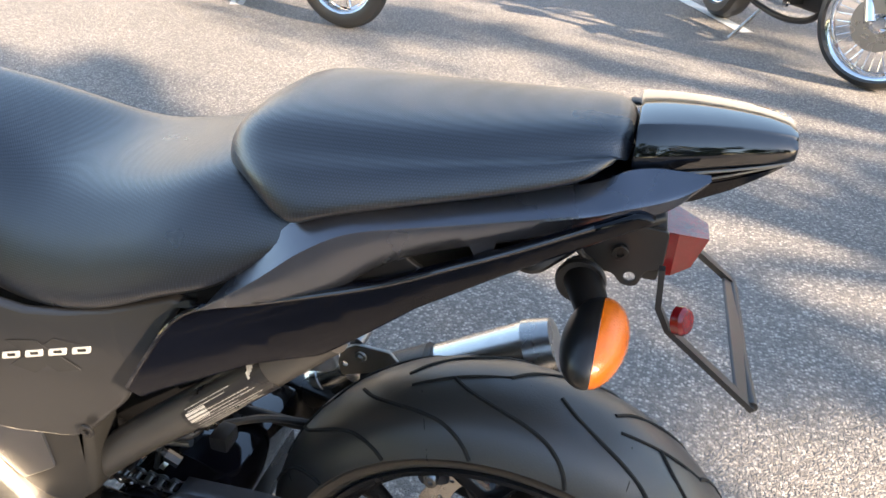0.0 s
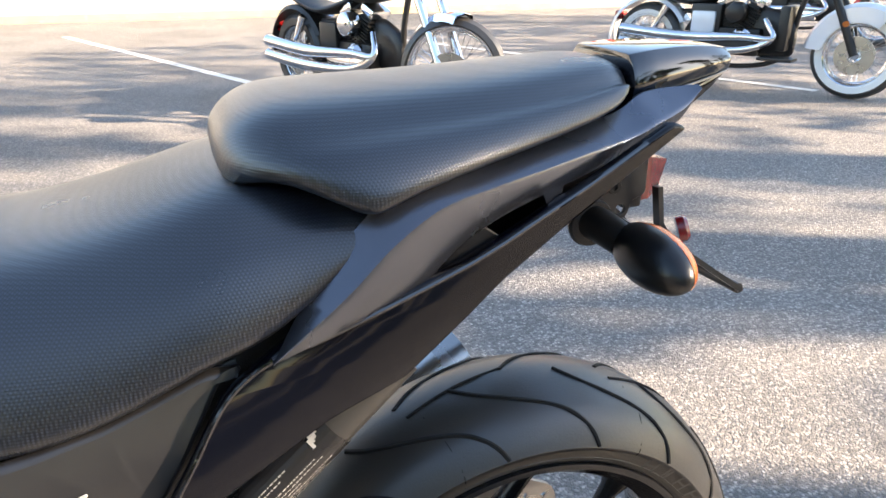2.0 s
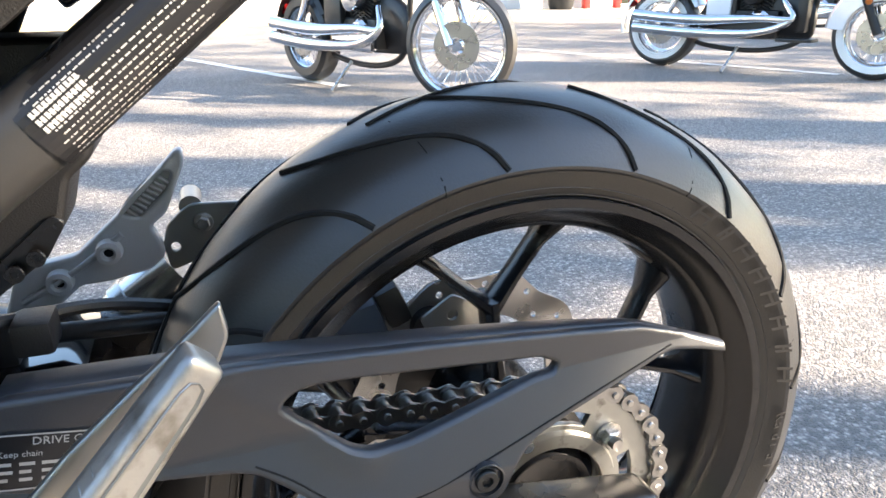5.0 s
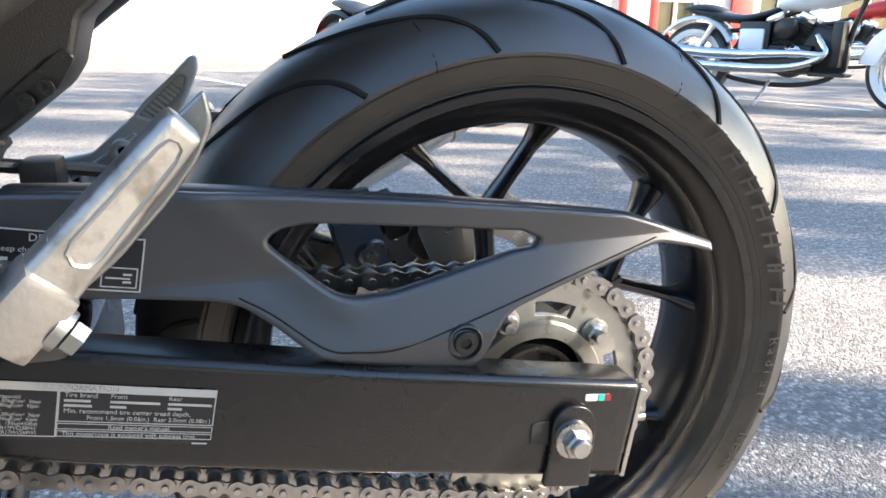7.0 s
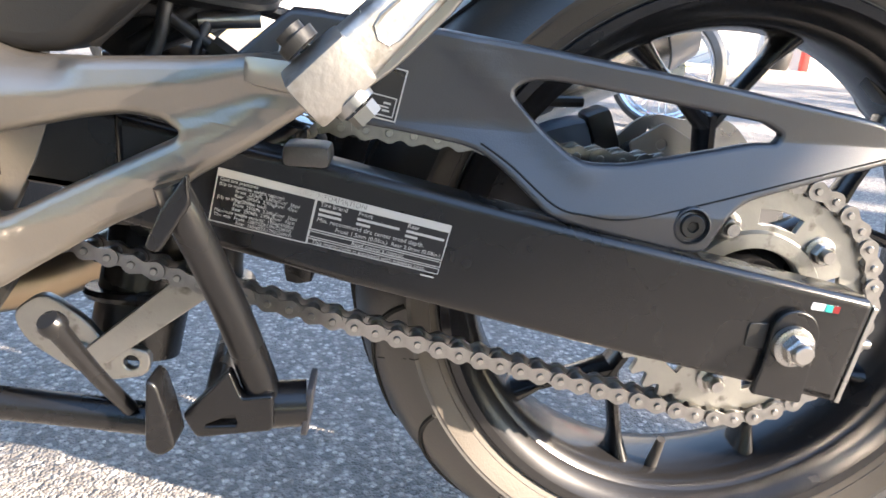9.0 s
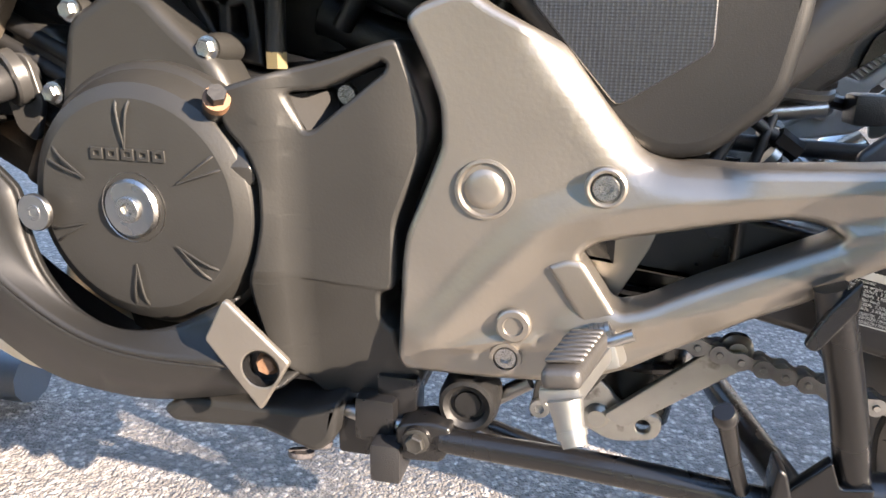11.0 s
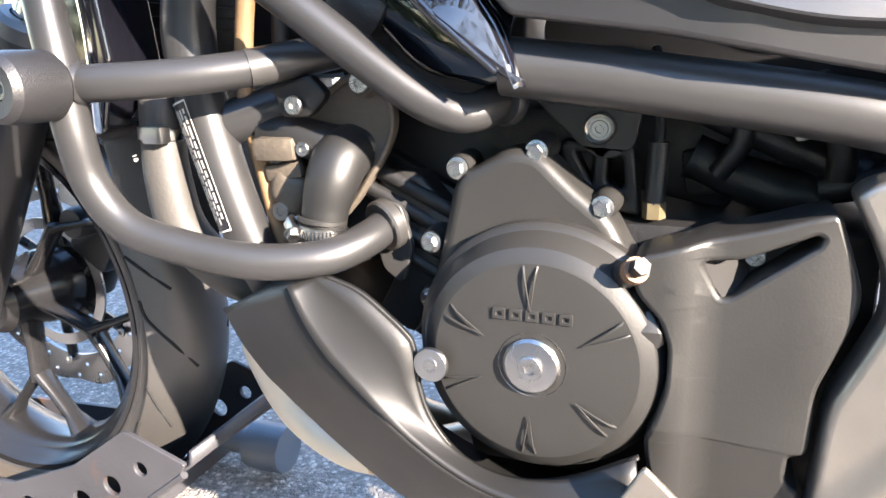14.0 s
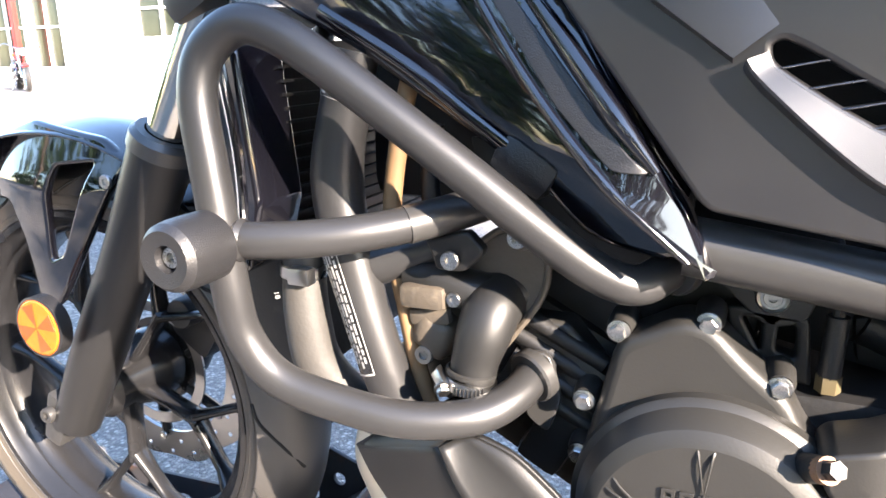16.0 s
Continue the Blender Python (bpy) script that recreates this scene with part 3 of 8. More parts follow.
# ---- the other motorcycles in the lot ----
def wheel_parts(root, x, r, width, rim_r, spokes, rim_mat, tyre_mat, whitewall=False, disc=True, cast=0):
    """A wheel about the cross axis at x; z up, y to the side."""
    c = (x, 0, r)
    h = width / 2
    lathe("tyre", [(rim_r, -h * 0.7), (rim_r + 0.02, -h * 0.95), (r - 0.045, -h), (r - 0.015, -h * 0.7), (r, 0), (r - 0.015, h * 0.7), (r - 0.045, h), (rim_r + 0.02, h * 0.95), (rim_r, h * 0.7)], c, tyre_mat, root, seg=56)
    if whitewall:
        for s in (-1, 1):
            lathe("whitewall", [(rim_r + 0.004, s * (h * 0.86 + 0.001)), (rim_r + 0.03, s * (h * 0.97 + 0.002)), (rim_r + 0.055, s * (h * 0.99 + 0.003))], c, WHITE, root, "white sidewall band", seg=48)
    rim = lathe("rim", [(rim_r, -h * 0.75), (rim_r + 0.008, -h * 0.8), (rim_r + 0.006, -h * 0.6), (rim_r - 0.015, -h * 0.4), (rim_r - 0.02, 0), (rim_r - 0.015, h * 0.4), (rim_r + 0.006, h * 0.6), (rim_r + 0.008, h * 0.8), (rim_r, h * 0.75), (rim_r - 0.012, h * 0.5), (rim_r - 0.026, 0), (rim_r - 0.012, -h * 0.5)], c, rim_mat, root, seg=56, closed=True)
    lathe("hub", [(0, -0.07), (0.03, -0.07), (0.045, -0.05), (0.03, -0.03), (0.03, 0.03), (0.045, 0.05), (0.03, 0.07), (0, 0.07)], c, CHROME, root, seg=20)
    if cast:
        for k in range(cast):
            a = 2 * math.pi * k / cast
            tube("spoke", [(x + 0.03 * math.cos(a), 0, r + 0.03 * math.sin(a)), (x + (rim_r - 0.01) * math.cos(a), 0, r + (rim_r - 0.01) * math.sin(a))], [0.022, 0.014], rim_mat, rim, seg=8)
    else:
        bm = bmesh.new()
        for k in range(spokes):
            a = 2 * math.pi * k / spokes
            b = a + (0.35 if k % 2 else -0.35)
            s = 1 if (k // 2) % 2 else -1
            tube_bm([(x + 0.04 * math.cos(b), s * 0.045, r + 0.04 * math.sin(b)), (x + (rim_r - 0.015) * math.cos(a), 0, r + (rim_r - 0.015) * math.sin(a))], 0.0022, 5, bm=bm)
        tagged(part("wire_spokes", bm, CHROME, rim), "fine chrome wire spokes", kind="stuff")
    if disc:
        lathe("brake_disc", [(0.05, -0.075), (0.14, -0.075), (0.14, -0.08), (0.05, -0.08)], c, STEEL, root, seg=32, closed=True)


def v_engine(root, x, z, scale, metal):
    """A V-twin: crankcase, two finned cylinders, covers."""
    part("crankcase", box_bm((x - 0.2 * scale, -0.12, z - 0.14 * scale), (x + 0.2 * scale, 0.12, z + 0.06 * scale), 0.03), metal, root)
    lathe("engine_cover", [(0, -0.17), (0.08, -0.17), (0.10, -0.15), (0.10, -0.11)], (x + 0.06, 0, z - 0.04), CHROME, root, seg=24)
    for s in (-1, 1):
        way = Vector((s * 0.42, 0, 0.9)).normalized()
        lean = Matrix.Rotation(s * 0.43, 4, "Y")
        q = Vector((x, 0, z)) + way * 0.15 * scale
        barrel = part("cylinder", box_bm(q - Vector((0.05, 0.065, 0.12)), q + Vector((0.05, 0.065, 0.12)), 0.01, turn=lean), metal, root)
        for k in range(9):
            q = Vector((x, 0, z)) + way * (0.06 + 0.022 * k) * scale
            w = 0.075 if k < 8 else 0.06
            part("fin", box_bm(q - Vector((w, 0.09, 0.004)), q + Vector((w, 0.09, 0.004)), 0.002, turn=lean), metal, barrel)
        q = Vector((x, 0, z)) + way * 0.29 * scale
        part("rocker_cover", box_bm(q - Vector((0.07, 0.08, 0.03)), q + Vector((0.07, 0.08, 0.03)), 0.02, turn=Matrix.Rotation(s * 0.43, 4, "Y")), CHROME, root)


def cruiser(name, label, front, rear, paint, fr, rr, whitewall, wires=True, bags=False, cast=0, steer=0.0):
    f, b = Vector((*front, 0)), Vector((*rear, 0))
    wb = (f - b).length
    root = new(name)
    tagged(root, label, "motorcycle", group="motorcycles parked in the lot")
    ang = math.atan2((f - b).y, (f - b).x)
    wheel_parts(root, 0, rr, 0.17, rr - 0.115, 40, CHROME, RUBBER, whitewall, cast=cast)
    before = set(root.children)
    wheel_parts(root, wb, fr, 0.11, fr - (0.10 if fr < 0.33 else 0.065), 40, CHROME, RUBBER, whitewall, cast=cast)
    turn = Matrix.Translation((wb, 0, 0)) @ Matrix.Rotation(steer, 4, "Z") @ Matrix.Translation((-wb, 0, 0))
    for ob in root.children:
        if ob not in before:
            ob.matrix_local = turn @ ob.matrix_local
    v_engine(root, wb * 0.47, 0.42, 1.0, ENGINE_DARK if bags else ENGINE)
    loft("engine_core", [[(x, w * math.cos(a), zc + h * math.sin(a)) for a in (2 * math.pi * k / 12 for k in range(12))] for x, w, zc, h in ((0.30, 0.05, 0.36, 0.08), (0.40, 0.09, 0.42, 0.17), (wb * 0.40, 0.06, 0.45, 0.21), (wb * 0.58, 0.055, 0.46, 0.21), (wb - 0.50, 0.05, 0.42, 0.17), (wb - 0.44, 0.04, 0.40, 0.12))], SEATDARK, root, "black engine and frame mass", sub=1)
    lathe("air_cleaner", [(0, -0.20), (0.05, -0.20), (0.075, -0.185), (0.08, -0.16), (0.08, -0.10)], (wb * 0.47, 0, 0.60), CHROME if not bags else SEATDARK, root, seg=28)
    box("primary_cover", (wb * 0.32, -0.175, 0.27), (wb * 0.60, -0.115, 0.40), SEATDARK if bags else CHROME, root, bevel=0.03)
    # frame
    tube("frame_tube", [(wb - 0.38, 0, 0.86), (wb - 0.45, 0, 0.62), (wb - 0.52, 0, 0.28), (wb * 0.5, 0, 0.17), (0.35, 0, 0.2), (0.1, 0, rr)], 0.02, SEATDARK, root)
    tube("frame_tube", [(wb - 0.38, 0, 0.84), (wb * 0.5, 0, 0.74), (0.45, 0, 0.6), (0.1, 0, 0.55), (0.0, 0, rr)], 0.02, SEATDARK, root)
    for s in (-1, 1):
        tube("fork_leg", [(wb + 0.0, s * 0.09, fr), (wb - 0.31, s * 0.09, 0.98)], [0.030, 0.026], SEATDARK if bags else CHROME, root)
        tube("shock", [(0.02, s * 0.13, rr), (0.18, s * 0.12, rr + 0.3)], 0.028, CHROME, root)
    # exhaust pipes on the side that faces the camera
    for s, z0 in ((-1, 0.30), (-1, 0.40)):
        tube("exhaust_pipe", [(wb * 0.6, s * 0.10, 0.55), (wb * 0.66, s * 0.18, 0.42), (wb * 0.52, s * 0.20, z0 + 0.02), (0.35, s * 0.21, z0), (-0.18, s * 0.21, z0 + 0.03)], [0.022, 0.025, 0.03, 0.045, 0.045], CHROME, root, seg=14)
    # tank, seat, fenders
    def ring(x, w, z0, z1):
        return [(x, w * math.cos(a), (z0 + z1) / 2 + (z1 - z0) / 2 * math.sin(a)) for a in (2 * math.pi * k / 12 for k in range(12))]
    loft("tank", [ring(wb * 0.38, 0.05, 0.76, 0.80), ring(wb * 0.42, 0.10, 0.72, 0.86), ring(wb * 0.55, 0.15, 0.72, 0.95), ring(wb * 0.68, 0.14, 0.76, 0.97), ring(wb * 0.74, 0.07, 0.82, 0.92)], paint, root, sub=2)
    loft("seat", [ring(-0.12, 0.06, 0.72, 0.76), ring(0.02, 0.12, 0.70, 0.78), ring(0.24, 0.14, 0.64, 0.73), ring(0.42, 0.15, 0.62, 0.70), ring(wb * 0.38, 0.10, 0.68, 0.76), ring(wb * 0.42, 0.04, 0.74, 0.78)], SEATDARK, root, sub=2)
    lathe("rear_fender", [(rr + 0.02, -0.10), (rr + 0.05, -0.08), (rr + 0.06, 0), (rr + 0.05, 0.08), (rr + 0.02, 0.10), (rr + 0.03, 0.07), (rr + 0.05, 0), (rr + 0.03, -0.07)], (0, 0, rr), paint, root, seg=28, closed=True, arc=(0.5, 3.3))
    lathe("front_fender", [(fr - 0.03, -0.085), (fr + 0.015, -0.07), (fr + 0.03, 0), (fr + 0.015, 0.07), (fr - 0.03, 0.085), (fr + 0.005, 0.06), (fr + 0.02, 0), (fr + 0.005, -0.06)], (wb, 0, fr), paint if fr < 0.33 else CHROME, root, seg=28, closed=True, arc=(0.9 if fr < 0.33 else 1.3, 3.0 if fr < 0.33 else 2.6))
    lathe("headlight", [(0, -0.0), (0.07, -0.02), (0.085, -0.10), (0.085, -0.14), (0, -0.15)], (0, 0, 0), CHROME, root, seg=20).matrix_local = Matrix.Translation((wb - 0.22, 0, 0.92)) @ Matrix.Rotation(radians(90), 4, "Z")
    tube("handlebar", [(wb - 0.62, -0.42, 1.06), (wb - 0.45, -0.30, 1.12), (wb - 0.34, -0.1, 1.02), (wb - 0.34, 0.1, 1.02), (wb - 0.45, 0.30, 1.12), (wb - 0.62, 0.42, 1.06)], 0.013, CHROME, root)
    for s in (-1, 1):
        tube("grip", [(wb - 0.57, s * 0.39, 1.075), (wb - 0.68, s * 0.46, 1.04)], 0.018, SEATDARK, root)
        lathe("turn_signal", [(0, -0.03), (0.03, -0.02), (0.035, 0.02), (0, 0.03)], (wb - 0.26, s * 0.2, 0.86), AMBER, root, seg=14)
    box("side_cover", (0.42, -0.15, 0.42), (0.62, -0.10, 0.6), paint if bags else ENGINE, root, bevel=0.02)
    tube("kickstand", [(wb * 0.42, -0.12, 0.2), (wb * 0.42 - 0.05, -0.26, 0.01)], 0.012, STEEL, root)
    box("tail_lamp", (-rr - 0.02, -0.05, rr + 0.16), (-rr + 0.05, 0.05, rr + 0.24), RED, root, bevel=0.012)
    if bags:
        box("radiator", (wb - 0.56, -0.13, 0.32), (wb - 0.48, 0.13, 0.66), SEATDARK, root, "black radiator before the engine", bevel=0.02)
        lathe("fender_skirt", [(fr - 0.09, -0.088), (fr + 0.02, -0.084), (fr + 0.045, -0.05), (fr + 0.05, 0), (fr + 0.045, 0.05), (fr + 0.02, 0.084), (fr - 0.09, 0.088), (fr + 0.01, 0.070), (fr + 0.035, 0), (fr + 0.01, -0.070)], (wb, 0, fr), paint, root, "deep white front fender", seg=30, closed=True, arc=(1.0, 3.05))
        for s in (-1, 1):
            lathe("fork_reflector", [(0, -0.01), (0.022, -0.01), (0.024, 0.004), (0, 0.006)], (wb - 0.085, s * 0.125, 0.55), AMBER, root, "small amber fork reflector", seg=14)
        loft("passenger_seat", [ring(-0.16, 0.05, 0.74, 0.77), ring(-0.06, 0.10, 0.72, 0.80), ring(0.10, 0.12, 0.71, 0.80), ring(0.22, 0.10, 0.69, 0.76), ring(0.26, 0.05, 0.70, 0.73)], SEATDARK, root, sub=2)
        box("battery_cover", (0.40, -0.13, 0.40), (0.66, 0.13, 0.66), SEATDARK, root, bevel=0.03)
        box("footboard", (wb * 0.62, -0.28, 0.26), (wb * 0.62 + 0.26, -0.12, 0.285), SEATDARK, root, bevel=0.008)
    root.matrix_world = Matrix.Translation(b) @ Matrix.Rotation(ang, 4, "Z")
    return root


cruiser("motorcycle", "pearl white cruiser motorcycle with whitewall tyres and chrome pipes", (4.46, 3.56), (3.66, 5.03), PEARL, 0.325, 0.325, True, bags=True)
cruiser("motorcycle", "chrome custom motorcycle with thin wire-spoked front wheel", (1.255, 3.60), (0.60, 5.10), SEATDARK, 0.345, 0.32, False, steer=0.5)
cruiser("motorcycle", "dark cruiser motorcycle with bright cast wheels", (-1.76, 3.72), (-3.1, 4.6), SEATDARK, 0.325, 0.32, False, cast=9, steer=0.45)
cruiser("motorcycle", "orange-red motorcycle parked behind the white one", (7.5, 6.0), (6.8, 7.5), REDPAINT, 0.325, 0.32, False)
cruiser("motorcycle", "red cruiser motorcycle parked by the far walk", (-17.0, 11.4), (-18.4, 12.2), REDPAINT, 0.325, 0.325, False)


# ---- the motorcycle ----
bike = new("motorcycle")
tagged(bike, "black and grey adventure motorcycle upright in a wheel chock", "motorcycle")
YC = 0.015
REAR, FRONT = (0.0, 0.018, 0.305), (-1.541, -0.012, 0.332)
REAR_TYRE = (0.0, 0.026, 0.305)


def tyre(name, c, r, half, bead, wear_label):
    k = half
    prof = [(bead, -0.74 * k), (bead + 0.010, -0.86 * k), (bead + 0.022, -0.945 * k), (r - 0.0500, -0.995 * k), (r - 0.0480, -1.005 * k), (r - 0.0280, -0.87 * k), (r - 0.0140, -0.66 * k), (r - 0.0045, -0.36 * k), (r, 0)]
    prof += [(a, -b) for a, b in prof[-2::-1]]
    ob = lathe(name, prof, c, RUBBER, bike, wear_label, seg=144, smooth=32)
    lathe("bead_line", [(bead + 0.006, -0.80 * k), (bead + 0.009, -0.86 * k), (bead + 0.012, -0.86 * k), (bead + 0.014, -0.86 * k)], c, RUBBER, ob, seg=128)
    lathe("sidewall_rib", [(bead + 0.0150, -0.895 * k), (bead + 0.0157, -0.912 * k), (bead + 0.0164, -0.905 * k)], c, RUBBER, ob, seg=144)
    lathe("sidewall", [(bead + 0.0108, -0.872 * k), (bead + 0.022, -0.951 * k), (r - 0.0515, -1.001 * k)], c, SIDEWALL, ob, "brownish sidewall", seg=144)
    return ob, prof


def on_tyre(prof, c, a, s, lift=0.0):
    """The place on a tyre at angle a and at s along the profile, 0 to 1 from one bead to the other."""
    n = len(prof) - 1
    i = min(int(s * n), n - 1)
    f = s * n - i
    r, y = (p + (q - p) * f for p, q in zip(prof[i], prof[i + 1]))
    dr, dy = prof[i + 1][0] - prof[i][0], prof[i + 1][1] - prof[i][1]
    ln = math.hypot(dr, dy)
    r, y = r - dy / ln * -lift, y - dr / ln * lift
    return Vector((c[0] + r * math.cos(a), c[1] + y, c[2] + r * math.sin(a)))


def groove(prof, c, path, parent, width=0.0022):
    # Near-black tubes laid on the tread stand for shade in cut grooves.
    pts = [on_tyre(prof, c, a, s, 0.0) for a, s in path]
    return tube("tread_groove", pts, width, RECESS_SHADE, parent, seg=6, step=5, flat=1.0)


r_tyre, r_prof = tyre("rear_tyre", REAR_TYRE, 0.303, 0.080, 0.222, "wide black radial tyre with long curved grooves")
for k in range(16):
    a = radians(22.5 * k + 6.3)
    arc = ((0.0, 0.254), (1.7, 0.293), (4.3, 0.330), (7.6, 0.362), (12.6, 0.389), (18.5, 0.416), (24.5, 0.451), (28.6, 0.490))
    groove(r_prof, REAR_TYRE, [(a + radians(d), s) for d, s in arc], r_tyre, 0.0025)
    groove(r_prof, REAR_TYRE, [(a + radians(11 + d), 1 - s) for d, s in arc], r_tyre, 0.0025)
    if k % 2 == 0:
        groove(r_prof, REAR_TYRE, [(a + radians(d), s) for d, s in ((-6, 0.515), (0.4, 0.500), (6.3, 0.490), (11.8, 0.478), (15.4, 0.470))], r_tyre, 0.002)
        groove(r_prof, REAR_TYRE, [(a + 0.18, 0.262), (a + 0.185, 0.19), (a + 0.192, 0.10)], r_tyre, 0.0006)
        groove(r_prof, REAR_TYRE, [(a + 0.22, 0.45), (a + 0.19, 0.36), (a + 0.18, 0.272)], r_tyre, 0.0005)
hair = bmesh.new()
rng = random.Random(4)
for k in range(170):
    a, s = rng.uniform(-0.6, 3.4), rng.choice((0.12, 0.2, 0.26, 0.36, 0.46, 0.5, 0.56, 0.65))
    p, q = on_tyre(r_prof, REAR_TYRE, a, s), on_tyre(r_prof, REAR_TYRE, a + rng.uniform(-0.015, 0.015), s, -0.0075)
    tube_bm([p, q], 0.0005, 4, bm=hair)
tagged(part("rubber_vent_hairs", hair, RUBBER, r_tyre), kind="stuff")


def sidewall_frame(c, r, y, a):
    """Origin and axes for lettering on the near sidewall, read from outside, running clockwise."""
    o = Vector((c[0] + r * math.cos(a), y, c[2] + r * math.sin(a)))
    up = Vector((math.cos(a), 0.0, math.sin(a)))
    return o, Vector((math.sin(a), 0.0, -math.cos(a))), up


for k in range(8):
    o, rt, up = sidewall_frame(REAR, 0.238, REAR[1] - 0.0735, radians(57 - 6.6 * k))
    bm = bmesh.new()
    w = (0.0088, 0.0040, 0.0084, 0.0076, 0.0080, 0.0072, 0.0040, 0.0080)[k]
    for u0, u1, v0, v1 in ((-w, 0.0028 - w, 0.001, 0.016), (w - 0.0028, w, 0.001, 0.016), (0.0028 - w, w - 0.0028, 0.0072, 0.0095)):
        quad_bm([o + rt * (u + (v - 0.008) * 0.32) + up * v - Vector((0, 0.0006 + v * 0.16, 0)) for u, v in ((u0, v0), (u1, v0), (u1, v1), (u0, v1))], bm)
    part("raised_mark", bm, LETTERING, r_tyre, smooth=0)
for body, start in (("Radial", 1.5), ("REAR", -21.5)):
    for k, ch in enumerate(body):
        o, rt, up = sidewall_frame(REAR, 0.241, REAR[1] - 0.0745, radians(start - 2.6 * k))
        words(ch, 0.015, o - Vector((0, 0.001, 0)), rt, up, LETTERING, r_tyre, depth=0.0004)


def rim_profile(r, half):
    out = [(r, -half), (r + 0.004, -half - 0.003), (r + 0.003, -half - 0.007), (r - 0.004, -half - 0.006), (r - 0.010, -half + 0.004), (r - 0.018, -half + 0.010), (r - 0.022, -half + 0.03), (r - 0.024, 0)]
    out += [(a, -b) for a, b in out[-2::-1]]
    inner = [(a - 0.006, b * 0.86) for a, b in out[4:-4]]
    return out + inner[::-1]


def y_spoke(name, c, a, r0, rv, r1, spread, w, parent, material, depth=0.026):
    """A forked cast spoke: a stem from the hub, and two arms to the rim."""
    bm = bmesh.new()

    def at(r, ang, y=0.0):
        return (c[0] + r * math.cos(ang), c[1] + y, c[2] + r * math.sin(ang))
    tube_bm([at(r0, a), at((r0 + rv) / 2, a), at(rv, a)], [w * 1.15, w * 0.95, w * 1.05], 10, 4, 0.62, bm)
    for s in (-1, 1):
        e, v = Vector(at(r1, a + s * spread)), Vector(at(rv - 0.010, a))
        tube_bm([v, v.lerp(e, 0.35), v.lerp(e, 0.7), e], [w * 1.0, w * 0.78, w * 0.8, w * 1.5], 10, 4, 0.62, bm)
    for v in bm.verts:
        v.co.y = c[1] + (v.co.y - c[1]) * (depth / (2 * w))
    return part(name, bm, material, parent, smooth=60)


r_wheel = lathe("rear_wheel", rim_profile(0.226, 0.058), REAR, RIM, bike, "satin black cast wheel rim", seg=128, closed=True, smooth=50)
lathe("hub", [(0, -0.06), (0.05, -0.06), (0.058, -0.05), (0.05, -0.03), (0.042, 0.0), (0.05, 0.03), (0.05, 0.06), (0, 0.06)], REAR, RIM, r_wheel, seg=40)
for k in range(5):
    y_spoke("spoke", REAR, radians(96 + 72 * k), 0.04, 0.130, 0.205, 0.33, 0.0120, r_wheel, RIM, 0.036)
tube("valve", [(-0.012, 0.0, 0.305 - 0.202), (-0.01, -0.01, 0.305 - 0.165)], [0.006, 0.004], RUBBER, r_wheel, seg=10)
plate("balance_weight", [[(0.098, 0.478), (0.128, 0.452), (0.133, 0.458), (0.103, 0.485)]], 0.02, ENGINE, r_wheel, shear=(-0.005, 0), bevel=0.001)

f_tyre, f_prof = tyre("front_tyre", FRONT, 0.301, 0.060, 0.222, "black radial front tyre with worn brown patches")
for k in range(10):
    a = radians(36 * k + 8)
    groove(f_prof, FRONT, [(a, 0.225), (a - 0.09, 0.26), (a - 0.20, 0.33), (a - 0.32, 0.42)], f_tyre, 0.002)
    groove(f_prof, FRONT, [(a + 0.2, 0.24), (a + 0.12, 0.29), (a + 0.02, 0.36)], f_tyre, 0.002)
    groove(f_prof, FRONT, [(a + 0.1, 0.775), (a + 0.0, 0.74), (a - 0.12, 0.67), (a - 0.22, 0.58)], f_tyre, 0.002)
f_wheel = lathe("front_wheel", rim_profile(0.226, 0.045), FRONT, RIMFRONT, bike, "satin black cast front wheel rim", seg=128, closed=True, smooth=50)
lathe("hub", [(0, -0.055), (0.032, -0.055), (0.04, -0.045), (0.036, -0.02), (0.05, 0.02), (0.05, 0.05), (0, 0.05)], FRONT, RIMFRONT, f_wheel, seg=36)
for k in range(5):
    y_spoke("spoke", FRONT, radians(52 + 72 * k), 0.03, 0.125, 0.205, 0.34, 0.0115, f_wheel, RIMFRONT, 0.030)


def disc_outline(c, r, n, wave=0.004):
    return [(c[0] + (r + wave * math.cos(10 * a)) * math.cos(a), c[2] + (r + wave * math.cos(10 * a)) * math.sin(a)) for a in (2 * math.pi * k / n for k in range(n))]


def circle(x, z, r, n=14):
    return [(x + r * math.cos(2 * math.pi * k / n), z + r * math.sin(2 * math.pi * k / n)) for k in range(n)]


def brake_disc(name, c, r0, r1, y, holes, parent, material):
    rings = [disc_outline(c, r1, 100), circle(c[0], c[2], r0, 60)]
    for k in range(holes):
        a = 2 * math.pi * k / holes
        rr = r0 + (r1 - r0) * (0.35 + 0.4 * (k % 2))
        rings.append(circle(c[0] + rr * math.cos(a), c[2] + rr * math.sin(a), 0.0034, 8))
    return plate(name, rings, 0.005, material, parent, "drilled steel brake disc", r=0, shear=(y, 0), bevel=0.0004)


